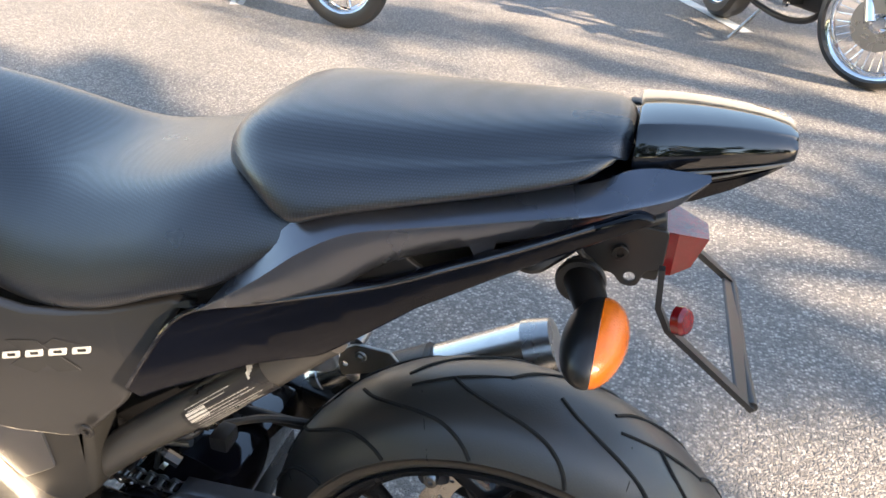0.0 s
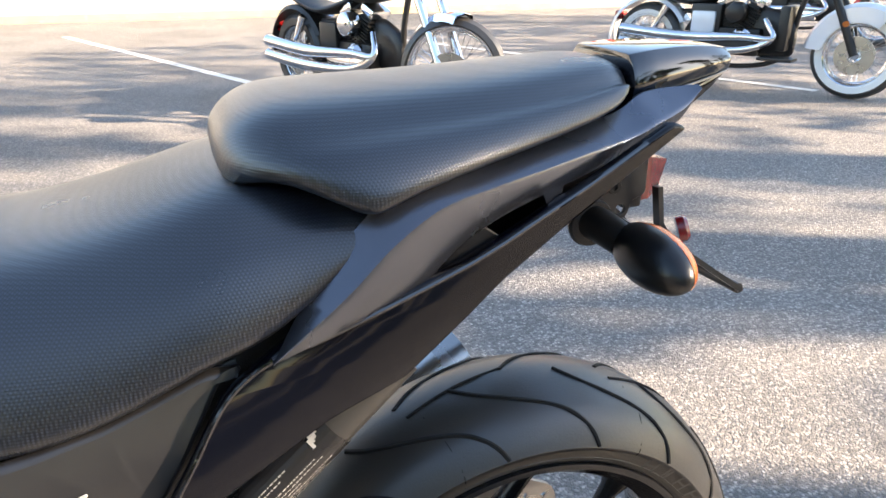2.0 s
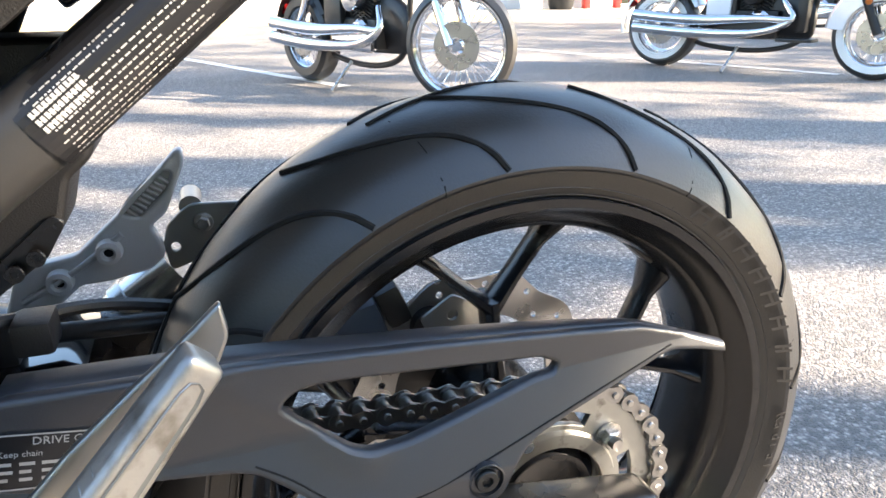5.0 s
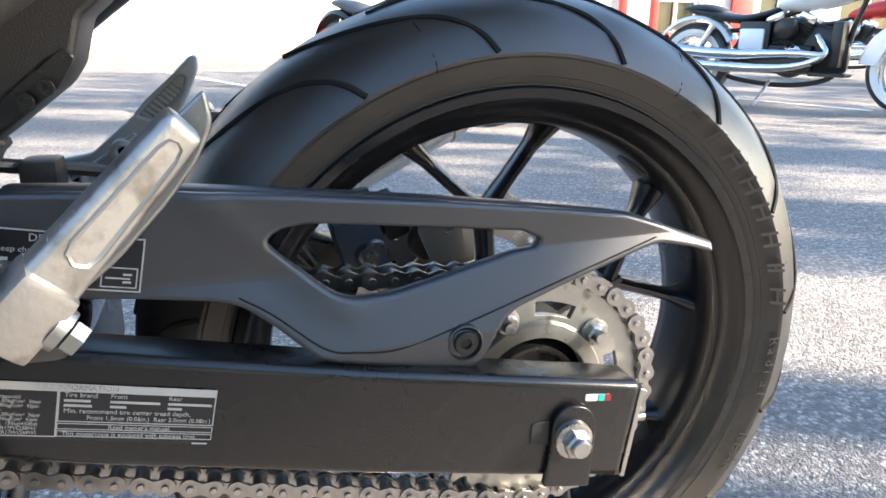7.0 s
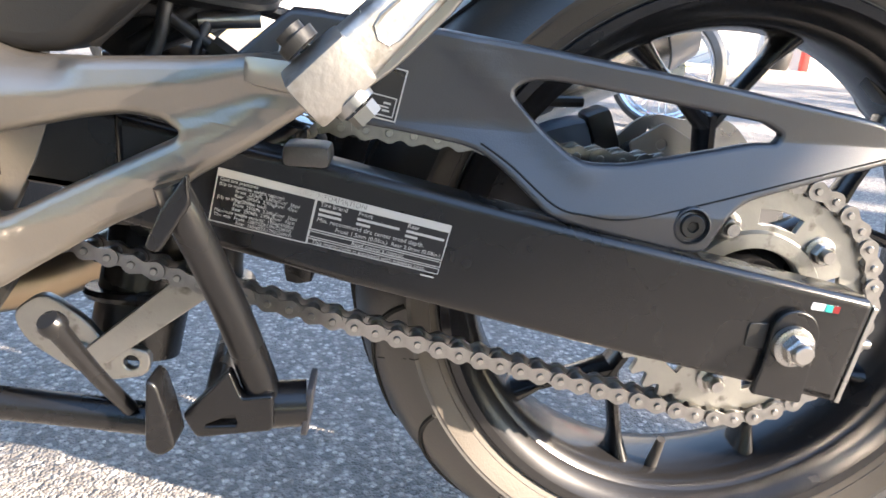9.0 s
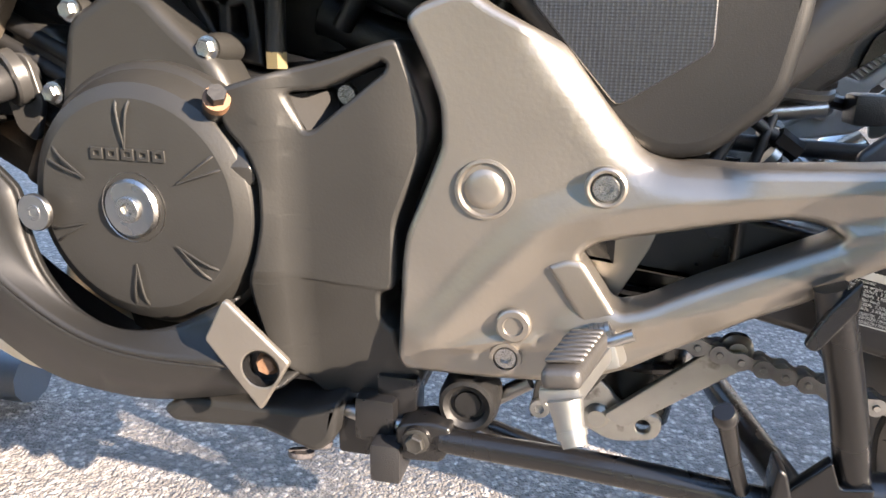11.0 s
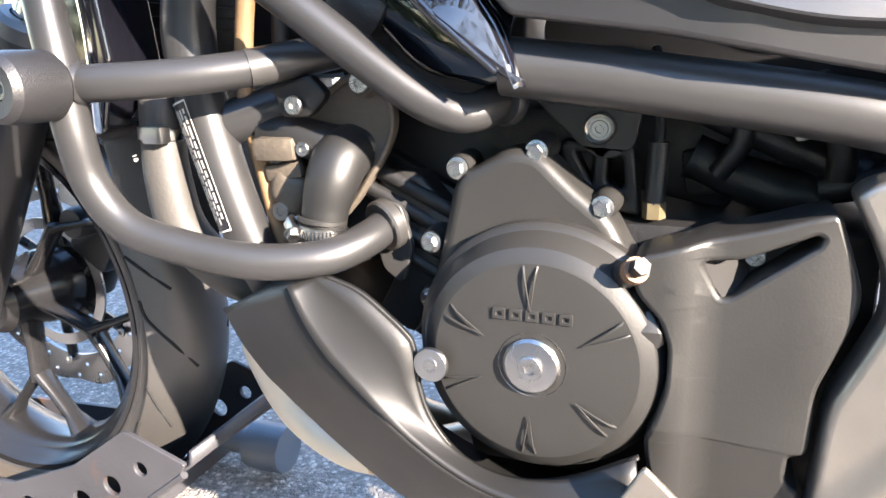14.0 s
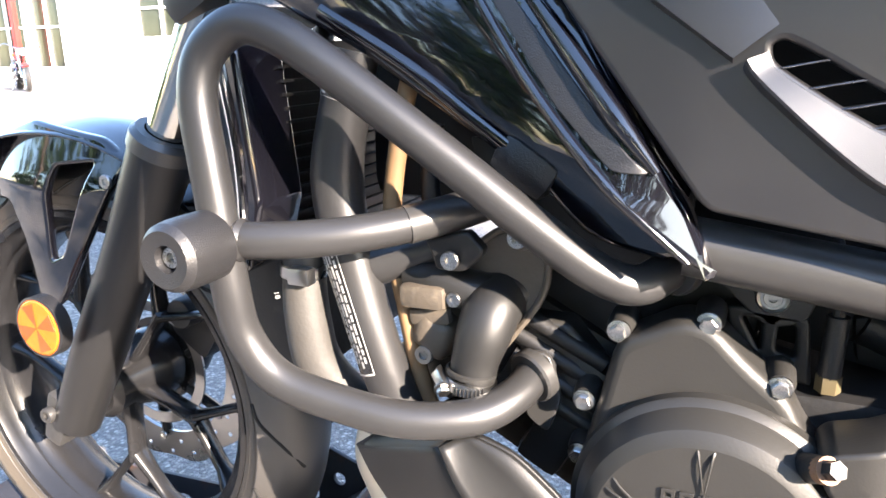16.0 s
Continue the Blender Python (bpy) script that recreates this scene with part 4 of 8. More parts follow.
brake_disc("front_brake_disc", FRONT, 0.112, 0.155, FRONT[1] + 0.055, 44, bike, STEEL)
fd = plate("disc_carrier", [circle(FRONT[0], FRONT[2], 0.06, 30), circle(FRONT[0], FRONT[2], 0.035, 20)], 0.006, SWING, bike, r=0, shear=(FRONT[1] + 0.056, 0), bevel=0.0006)
for k in range(6):
    a = radians(60 * k + 15)
    tube("arm", [(FRONT[0] + 0.05 * math.cos(a), FRONT[1] + 0.058, FRONT[2] + 0.05 * math.sin(a)), (FRONT[0] + 0.118 * math.cos(a + 0.2), FRONT[1] + 0.058, FRONT[2] + 0.118 * math.sin(a + 0.2))], 0.007, SWING, fd, seg=8)
    bolt((FRONT[0] + 0.118 * math.cos(a + 0.2), FRONT[1] + 0.05, FRONT[2] + 0.118 * math.sin(a + 0.2)), 0.006, fd, "button", ALU)
lathe("abs_ring", [(0.075, 0.040), (0.090, 0.040), (0.090, 0.043), (0.075, 0.043)], FRONT, STEEL, bike, "slotted steel sensor ring", seg=60, closed=True)
cal = box("front_caliper", (-1.472, 0.02, 0.36), (-1.405, 0.10, 0.47), PLASTIC, bike, "black brake caliper", bevel=0.012, turn=Matrix.Rotation(0.6, 4, "Y"))
lathe("piston_boss", [(0, -0.035), (0.018, -0.035), (0.02, -0.03), (0.02, 0.0)], (-1.44, 0.02, 0.43), PLASTIC, cal, seg=20)

brake_disc("rear_brake_disc", REAR, 0.080, 0.120, 0.085, 30, bike, STEEL)
rc = box("rear_caliper", (-0.130, 0.075, 0.350), (-0.084, 0.130, 0.412), BLUEGREY, bike, "blue-grey cast rear brake caliper", bevel=0.012, turn=Matrix.Rotation(-0.3, 4, "Y"))
lathe("caliper_boss", [(0, -0.004), (0.0105, -0.004), (0.013, 0.002), (0.014, 0.01)], (-0.1035, 0.075, 0.3735), BLUEGREY, rc, seg=24)
bolt((-0.1035, 0.070, 0.3735), 0.0065, rc, "hex", STEEL)
box("pad_cover", (-0.090, 0.08, 0.385), (-0.066, 0.125, 0.425), PLASTIC, rc, bevel=0.006, turn=Matrix.Rotation(-0.4, 4, "Y"))
lathe("piston_cover", [(0, -0.006), (0.010, -0.006), (0.017, -0.003), (0.019, 0.004), (0.019, 0.03)], (-0.0445, 0.080, 0.3815), PLASTIC, rc, "black piston cover", seg=28)
plate("caliper_bracket", [[(-0.060, 0.354, 0.003), (-0.038, 0.378, 0.004), (0.005, 0.377, 0.004), (0.006, 0.357, 0.004), (-0.020, 0.352, 0.004)]], 0.010, GOLD, rc, "gold anodised caliper bracket", shear=(0.086, 0), bevel=0.002)
plate("torque_tab", [[(-0.024, 0.397, 0.004), (-0.001, 0.405, 0.005), (0.008, 0.384, 0.004), (-0.010, 0.364, 0.004), (-0.023, 0.371, 0.004)], circle(-0.009, 0.389, 0.0035, 12)], 0.006, SILVERCAST, rc, "silver torque tab", shear=(0.090, 0), bevel=0.0012)
bolt((-0.098, 0.06, 0.385), 0.009, rc, "socket", STEEL)
plate("abs_sensor_plate", [[(-0.06, 0.40), (-0.03, 0.42), (0.0, 0.405), (-0.005, 0.37), (-0.045, 0.365)], circle(-0.03, 0.40, 0.005)], 0.004, ALU, bike, shear=(0.06, 0), bevel=0.0006)

# swingarm
SW = (-0.1455, 0.02)
sw = plate("swingarm", [[(-0.43, 0.427), (-0.344, 0.4095), (-0.311, 0.4048), (-0.232, 0.3885), (-0.139, 0.3695), (-0.049, 0.3530), (0.0540, 0.3345, 0.004), (0.0575, 0.330, 0.003), (0.0465, 0.2575, 0.002), (-0.023, 0.2710), (-0.140, 0.2945), (-0.230, 0.3150), (-0.290, 0.3280), (-0.350, 0.3430), (-0.43, 0.3615)]], 0.036, SWING, bike, "satin black box-section swingarm", shear=SW, bevel=0.006, segs=4)
plate("end_cap", [[(0.0565, 0.3295), (0.0603, 0.3285), (0.0502, 0.2570), (0.0464, 0.2580)]], 0.032, STEEL, sw, "silver end plate", shear=(SW[0] + 0.001, SW[1]), bevel=0.0008, r=0.0005)
plate("swingarm_arm", [[(-0.56, 0.44), (-0.17, 0.383), (0.06, 0.328), (0.05, 0.25), (-0.3, 0.335), (-0.56, 0.385)]], 0.034, SWING, bike, "satin black far arm of the swingarm", shear=(0.125, -0.06), bevel=0.005)
plate("swingarm_pivot", [[(-0.60, 0.45), (-0.42, 0.425), (-0.40, 0.37), (-0.60, 0.39)]], 0.04, SWING, bike, "satin black swingarm pivot end", shear=(-0.142, 0.0), bevel=0.006)
box("swingarm_bridge", (-0.45, -0.125, 0.355), (-0.318, 0.135, 0.425), GLOSS, bike, "gloss black swingarm bridge", bevel=0.020)
tube("bridge_hose", [(-0.47, 0.045, 0.452), (-0.40, 0.048, 0.443), (-0.34, 0.050, 0.440), (-0.27, 0.052, 0.437), (-0.20, 0.07, 0.43)], 0.0075, PLASTIC, bike, "black hose over the swingarm", seg=14)
box("hose_clamp", (-0.386, 0.035, 0.424), (-0.366, 0.064, 0.456), PLASTIC, bike, "black hose clamp", bevel=0.004)
box("inner_fender", (-0.345, -0.085, 0.30), (-0.322, 0.115, 0.40), SWING, bike, "black inner mud guard", bevel=0.01)
plate("axle_adjuster", [[(-0.0189, 0.2656, 0.002), (-0.0145, 0.2980, 0.003), (-0.0142, 0.3165, 0.005), (-0.0085, 0.3258, 0.006), (0.0008, 0.3278, 0.006), (0.0133, 0.3240, 0.006), (0.0197, 0.3118, 0.006), (0.0171, 0.2596, 0.002)]], 0.006, SWING, sw, shear=(SW[0] - 0.0055, SW[1]), bevel=0.0014)
plate("axle_slot", [[(-0.0289, 0.3159, 0.003), (-0.0150, 0.3163, 0.002), (-0.0150, 0.2982, 0.002), (-0.0294, 0.2985, 0.003)]], 0.004, ENGINE, sw, shear=(SW[0] - 0.0012, SW[1]), bevel=0.0008)
lathe("axle_washer", [(0.0, -0.0025), (0.0130, -0.0025), (0.0137, -0.0015), (0.0137, 0.002)], (0.0, -0.1525, 0.3035), STEEL, sw, seg=36)
bolt((0.0, -0.1545, 0.3035), 0.0102, sw, "hex", STEEL, name="axle_nut", spin=0.2)
lathe("axle_end", [(0, -0.0045), (0.0058, -0.0045), (0.0068, -0.003), (0.0068, 0.0)], (0.0, -0.1645, 0.3035), STEEL, sw, seg=24)
tube("adjuster_screw", [(0.055, -0.128, 0.2965), (0.072, -0.126, 0.2955)], 0.0036, CHAINM, sw, seg=10)
bolt((0.0565, -0.128, 0.2965), 0.0062, sw, "hex", STEEL, way=(1, 0, 0), name="adjuster_nut")
plate("wear_mark", [[(0.0117, 0.3322), (0.0312, 0.3300), (0.0308, 0.3250), (0.0112, 0.3272)]], 0.0008, WHITE, sw, "small white, teal and red chain wear mark", shear=(SW[0] - 0.0007, SW[1]), bevel=0.0002, r=0.001)
plate("wear_mark_teal", [[(0.0215, 0.3312), (0.0265, 0.3306), (0.0261, 0.3256), (0.0211, 0.3262)]], 0.0008, TEAL, sw, shear=(SW[0] - 0.0013, SW[1]), bevel=0.0001, r=0)
plate("wear_mark_red", [[(0.0265, 0.3306), (0.0314, 0.3300), (0.0310, 0.3250), (0.0261, 0.3256)]], 0.0008, RED, sw, shear=(SW[0] - 0.0013, SW[1]), bevel=0.0001, r=0)


class Label:
    """A flat printed label: a frame on a sheared plane, with places given in fractions from its top left."""

    def __init__(self, tl, tr, bl, name, parent, base, note):
        self.o, self.x, self.y = Vector(tl), Vector(tr) - Vector(tl), Vector(bl) - Vector(tl)
        self.out = self.x.cross(self.y).normalized()
        if self.out.y > 0:
            self.out.negate()
        self.ob = self.bar(0, 0, 1, 1, base, name, parent, 0.0004, note)

    def at(self, u, v, lift=0.0):
        return self.o + self.x * u + self.y * v + self.out * lift

    def bar(self, u0, v0, u1, v1, material, name="printed_bar", parent=None, lift=0.0009, note=""):
        bm = quad_bm([self.at(u0, v0, lift), self.at(u1, v0, lift), self.at(u1, v1, lift), self.at(u0, v1, lift)])
        return part(name, bm, material, parent if parent is not None else self.ob, note, smooth=0)

    def bars(self, cells, material, name="printed_text"):
        bm = bmesh.new()
        for u0, v0, u1, v1 in cells:
            quad_bm([self.at(u0, v0, 0.0009), self.at(u1, v0, 0.0009), self.at(u1, v1, 0.0009), self.at(u0, v1, 0.0009)], bm)
        return part(name, bm, material, self.ob, smooth=0)

    def letter(self, body, u, v, size, material, **kw):
        return words(body, size, self.at(u, v, 0.0008), self.x, -self.y, material, self.ob, depth=0.0001, **kw)

    def outline(self, u0, v0, u1, v1, w, material):
        h = w * self.x.length / self.y.length
        self.bars([(u0, v0, u1, v0 + h), (u0, v1 - h, u1, v1), (u0, v0, u0 + w, v1), (u1 - w, v0, u1, v1)], material, "printed_frame")


def sw_at(x, z, lift=0.0):
    return (x, SW[0] + SW[1] * x - lift, z)


lab = Label(sw_at(-0.3705, 0.3990), sw_at(-0.2313, 0.3712), sw_at(-0.3775, 0.3640), "tyre_label", sw, LABELBLACK, "black swingarm label with silver tyre information")
lab.bar(0, 0, 1, 0.12, SILVER)
lab.letter("TIRE INFORMATION", 0.335, 0.105, 0.0046, LABELBLACK)
lab.outline(0.0, 0.12, 0.415, 0.93, 0.005, SILVER)
lab.outline(0.415, 0.12, 1.0, 0.66, 0.005, SILVER)
lab.outline(0.415, 0.68, 1.0, 0.79, 0.004, SILVER)
lab.outline(0.415, 0.81, 1.0, 0.92, 0.004, SILVER)
rl = random.Random(11)
for k, (u, line) in enumerate(((0.015, "Cold tire pressures:"), (0.015, "(Up to maximum weight capacity)"), (0.085, "Front  250kPa  2.50kgf/cm\u00b2  36psi"), (0.085, "Rear  290kPa  2.90kgf/cm\u00b2  42psi"), (0.015, "(Up to 90kg(200lbs) load)"), (0.085, "Front  250kPa  2.50kgf/cm\u00b2  36psi"), (0.085, "Rear  290kPa  2.90kgf/cm\u00b2  42psi"), (0.015, "Maximum weight capacity:  195kg(430lbs)"), (0.015, "Tire size:  Front  120/70ZR17M/C(58W)"), (0.11, "Rear  160/60ZR17M/C(69W)"))):
    lab.letter(line, u, 0.205 + 0.0765 * k, 0.0030, SILVER, squeeze=0.94)
for u, v, line, size in ((0.435, 0.225, "Tire brand", 0.0039), (0.60, 0.225, "Front", 0.0039), (0.815, 0.225, "Rear", 0.0039), (0.435, 0.50, "Min. recommend tire center tread depth.", 0.0040), (0.52, 0.61, "Front 1.5mm (0.06in.)  Rear 2.0mm (0.08in.)", 0.0037), (0.60, 0.770, "Read owner's manual.", 0.0038), (0.435, 0.90, "This motorcycle is equipped with tubeless tires.", 0.0037)):
    lab.letter(line, u, v, size, SILVER)
lab.bars([(0.435, 0.265, 0.53, 0.31), (0.435, 0.35, 0.535, 0.395), (0.60, 0.265, 0.785, 0.31), (0.815, 0.265, 0.985, 0.31), (0.60, 0.35, 0.66, 0.395), (0.815, 0.35, 0.87, 0.395)], SILVER)
lab.bars([(0.925, 0.975, 0.985, 1.005)], SILVER)

# sprocket and chain
CY = -0.082
teeth = []
for k in range(38):
    for f, r in ((0.0, 0.0990), (0.22, 0.0990), (0.36, 0.0925), (0.5, 0.0898), (0.64, 0.0898), (0.78, 0.0925)):
        a = 2 * math.pi * (k + f) / 38
        teeth.append((REAR[0] + r * math.cos(a), REAR[2] + r * math.sin(a)))
slots = []
for k in range(5):
    a = radians(78 + 72 * k)
    arcp = [(REAR[0] + r * math.cos(a + s), REAR[2] + r * math.sin(a + s)) for r, ss in ((0.0735, (-0.24, -0.08, 0.08, 0.24)), (0.0625, (0.24, 0.08, -0.08, -0.24))) for s in ss]
    slots.append(arcp)
spr = plate("rear_sprocket", [teeth, circle(REAR[0], REAR[2], 0.044, 40)] + slots, 0.006, ZINC, bike, "scuffed zinc-plated rear sprocket", r=0, shear=(CY, 0), bevel=0.0006)
lathe("hub_flange", [(0.045, -0.004), (0.056, -0.004), (0.058, 0.0), (0.058, 0.01), (0.045, 0.02)], (REAR[0], CY, REAR[2]), ZINC, spr, seg=48)
lathe("hub_seal", [(0.0, 0.004), (0.03, 0.004), (0.036, 0.0), (0.04, 0.006), (0.045, 0.012)], (REAR[0], CY, REAR[2]), SWING, spr, seg=40)
for k in range(5):
    a = radians(42 + 72 * k)
    q = (REAR[0] + 0.0655 * math.cos(a), CY - 0.0005, REAR[2] + 0.0655 * math.sin(a))
    bolt(q, 0.0085, spr, "hex", STEEL, spin=k * 0.4, name="sprocket_nut")
    lathe("stud", [(0, -0.006), (0.0048, -0.006), (0.0052, -0.004), (0.0052, 0)], (q[0], q[1] - 0.0085, q[2]), STEEL, spr, seg=12)

PITCH, R1, R2 = 0.015875, 0.0962, 0.0410
FS = (-0.585, 0.391)


def chain_path():
    """Pitch points round both sprockets, with a slack lower run."""
    a, b = Vector((REAR[0], REAR[2])), Vector(FS)
    d = b - a
    base, off = math.atan2(d.y, d.x), math.acos((R1 - R2) / d.length)
    t1u, t1l = base - off, base + off
    pu, pl = a + R1 * Vector((math.cos(t1u), math.sin(t1u))), a + R1 * Vector((math.cos(t1l), math.sin(t1l)))
    qu, ql = b + R2 * Vector((math.cos(t1u), math.sin(t1u))), b + R2 * Vector((math.cos(t1l), math.sin(t1l)))
    pts = [a + R1 * Vector((math.cos(t), math.sin(t))) for t in np.linspace(t1l - 2 * math.pi, t1u, 60)]
    pts += [pu.lerp(qu, k / 30) for k in range(1, 31)]
    pts += [b + R2 * Vector((math.cos(t), math.sin(t))) for t in np.linspace(t1u, t1l, 20)[1:]]
    pts += [ql.lerp(pl, k / 40) - Vector((0, 0.005 * math.sin(math.pi * k / 40))) for k in range(1, 41)]
    return pts


cp = chain_path()
dist = [0.0]
for a, b in zip(cp, cp[1:]):
    dist.append(dist[-1] + (b - a).length)
links = int(dist[-1] / PITCH) // 2 * 2
joints = [(float(np.interp(s, dist, [p.x for p in cp])), float(np.interp(s, dist, [p.y for p in cp]))) for s in np.linspace(0, dist[-1], links + 1)]


def link_mesh(y, w, t):
    """A pair of side plates, waisted, one pitch long, with pin ends on the outer ones."""
    bm = bmesh.new()
    half = PITCH / 2
    out = []
    for k in range(9):
        a = -math.pi / 2 + math.pi * k / 8
        out.append((half + w * math.cos(a), w * math.sin(a)))
    out.append((0.0, w * 0.62))
    for k in range(9):
        a = math.pi / 2 + math.pi * k / 8
        out.append((-half + w * math.cos(a), w * math.sin(a)))
    out.append((0.0, -w * 0.62))
    for s in (-1, 1):
        f = [bm.verts.new((x, s * y - t / 2, z)) for x, z in out]
        b = [bm.verts.new((x, s * y + t / 2, z)) for x, z in out]
        bm.faces.new(f)
        bm.faces.new(b[::-1])
        for i in range(len(f)):
            bm.faces.new((f[i], f[(i + 1) % len(f)], b[(i + 1) % len(f)], b[i]))
    for x in (-half, half):
        flat = len(bm.faces)
        lathe_bm([(0, -y - 0.0030), (0.0022, -y - 0.0030), (0.0027, -y - 0.0022), (0.0027, -y)], (x, 0, 0), 10, bm=bm)
        lathe_bm([(0.0027, -y - 0.0011), (0.0044, -y - 0.0011)], (x, 0, 0), 10, bm=bm)
        for i, f in enumerate(bm.faces):
            if i >= flat:
                f.material_index = 1 if f.calc_center_median().y < -y - 0.0015 else 2
    bmesh.ops.recalc_face_normals(bm, faces=bm.faces)
    me = bpy.data.meshes.new("link")
    bm.to_mesh(me)
    bm.free()
    for m in (CHAINM, STEEL, CHAINM):
        me.materials.append(m)
    return me


roll = bmesh.new()
for x, z in joints[:-1]:
    lathe_bm([(0, -0.005), (0.0052, -0.005), (0.0052, 0.005), (0, 0.005)], (x, CY + 0.003, z), 8, bm=roll)
chain = part("drive_chain", roll, CHAINM, bike, "grey steel roller drive chain", smooth=50)
outer, inner = link_mesh(0.0088, 0.0072, 0.0018), link_mesh(0.0064, 0.0070, 0.0018)
for k in range(links):
    (x0, z0), (x1, z1) = joints[k], joints[k + 1]
    ln = new("link", outer if k % 2 else inner)
    ln.parent = chain
    ln.matrix_local = pose((x0 + x1) / 2, CY + 0.003, (z0 + z1) / 2, 0, -math.degrees(math.atan2(z1 - z0, x1 - x0)), 0)

# chain guard with a long opening


def guard_y(x, z):
    """The guard's face: it runs in towards the tip, and its lower lip stands proud."""
    return -0.102 + 0.105 * x - 0.022 * min(1.0, max(0.0, (0.43 - z) / 0.05))


def on_guard(pts, lift=0.0):
    return [(x, guard_y(x, z) - lift, z) for x, z in pts]


GUARD_FOLD = ((-0.2332, 0.4785), (-0.2167, 0.4629), (-0.196, 0.4450), (-0.168, 0.4190), (-0.150, 0.4060))
gd = gridded([
    [(-0.366, 0.4605), (-0.333, 0.4905), (-0.250, 0.4852), (-0.194, 0.4797), (-0.0865, 0.4672), (-0.002, 0.4557), (0.0615, 0.4467), (0.098, 0.4345, 0.02), (0.1405, 0.4190, 0.002), (0.1400, 0.4115, 0.002), (0.1180, 0.4175, 0.004), (0.0905, 0.4226, 0.012), (0.077, 0.4200), (-0.0013, 0.4005), (-0.033, 0.3915), (-0.0475, 0.3820, 0.008), (-0.0590, 0.3588, 0.006), (-0.068, 0.3550, 0.005), (-0.0873, 0.3579), (-0.1266, 0.3661), (-0.165, 0.3752, 0.012), (-0.1754, 0.3825, 0.012), (-0.1966, 0.4008), (-0.2145, 0.4138, 0.012), (-0.2289, 0.4180), (-0.269, 0.4240), (-0.296, 0.4273), (-0.350, 0.436)],
    [(-0.1985, 0.4510, 0.006), (-0.1905, 0.4575, 0.006), (-0.1755, 0.4600, 0.006), (-0.1558, 0.4583), (-0.0841, 0.4492), (-0.0245, 0.4418, 0.004), (-0.0095, 0.4345, 0.005), (-0.0135, 0.4288, 0.004), (-0.0292, 0.4282), (-0.0846, 0.4173), (-0.1230, 0.4105, 0.010), (-0.1466, 0.4108, 0.012), (-0.1590, 0.4160), (-0.1709, 0.4250), (-0.1878, 0.4396)]],
    lambda x, y, z: (x, guard_y(x, z) - 0.0022 * max(0.0, 1 - off_line(x, z, GUARD_FOLD) / 0.013) + y, z), "chain_guard", 0.010, GUARD, "dark grey plastic chain guard with long opening", bevel=0.0032, step=0.008, r=0.005, smooth=30, segs=3)
rim_line = [(-0.333, 0.4893), (-0.250, 0.4840), (-0.194, 0.4785), (-0.0865, 0.4660), (-0.002, 0.4545), (0.0615, 0.4455), (0.098, 0.4330)]
flange_in = [(x, min(guard_y(x, z) + w, -0.079), z + 0.0010) for (x, z), w in zip(rim_line, (0.030, 0.030, 0.028, 0.026, 0.024, 0.020, 0.010))]
skin("top_flange", [[(x, guard_y(x, z) + 0.003, z) for x, z in rim_line], [tuple(Vector(a).lerp(Vector(b), 0.5) + Vector((0, 0, 0.0018))) for a, b in zip([(x, guard_y(x, z) + 0.003, z) for x, z in rim_line], flange_in)], flange_in, [(x, y + 0.001, z - 0.012) for x, y, z in flange_in]], GUARD, gd, thick=0.003, smooth_rails=False)
tube("lower_line", on_guard(((-0.2159, 0.4195), (-0.1964, 0.4075), (-0.1666, 0.3848), (-0.1452, 0.3798), (-0.119, 0.3780), (-0.0755, 0.3868), (-0.0009, 0.4052), (0.0882, 0.4272)), 0.0), 0.0007, RECESS_SHADE, gd, seg=6)
lathe("bolt_recess", [(0.0115, -0.0015), (0.0125, -0.001), (0.0125, 0.004), (0.0105, 0.004), (0.0105, -0.001)], (-0.0735, -0.1322, 0.3755), GUARD, gd, seg=28)
bolt((-0.0735, -0.1315, 0.3755), 0.008, gd, "button", ENGINE)
gl = Label(*on_guard(((-0.3375, 0.4745), (-0.2635, 0.4600), (-0.3437, 0.4430)), 0.0004), "chain_label", gd, LABELBLACK, "black chain label with white print")
gl.outline(0, 0, 1, 1, 0.012, SILVER)
gl.letter("DRIVE CHAIN", 0.24, 0.20, 0.0062, SILVER)
gl.letter("Keep chain", 0.04, 0.40, 0.0045, SILVER)
gl.bars([(0.04 + 0.13 * (k % 5), 0.50 + 0.14 * (k // 5), 0.04 + 0.13 * (k % 5) + rl.uniform(0.06, 0.115), 0.56 + 0.14 * (k // 5)) for k in range(15)], SILVER)
gl.outline(0.72, 0.55, 0.97, 0.93, 0.01, SILVER)
gl.bars([(0.75, 0.74, 0.92, 0.77), (0.87, 0.66, 0.93, 0.70), (0.87, 0.80, 0.93, 0.84)], SILVER)

# bronze frame casting that carries the pegs
def cy(x):
    """The casting's outer face, which flares outward to the rear."""
    return float(np.interp(x, [-0.66, -0.5, -0.38, -0.29], [-0.176, -0.182, -0.192, -0.212]))


RIDGE_ARM = ((-0.616, 0.3295), (-0.5736, 0.3823), (-0.5464, 0.4126), (-0.5247, 0.4236), (-0.4864, 0.4327), (-0.4335, 0.4416), (-0.3721, 0.4509), (-0.3228, 0.4645))
RIDGE_FORK = ((-0.3797, 0.4233), (-0.3529, 0.4332), (-0.3338, 0.4422))
RIDGE_LOW = ((-0.5231, 0.3482), (-0.4866, 0.3574), (-0.438, 0.3767), (-0.4089, 0.3948), (-0.3768, 0.4125), (-0.3416, 0.4349))
RIDGE_FOOT = ((-0.612, 0.3255), (-0.5685, 0.3360), (-0.545, 0.3385))
SHOULDER = ((-0.545, 0.5296), (-0.4964, 0.4690), (-0.4800, 0.4575), (-0.4469, 0.4562))


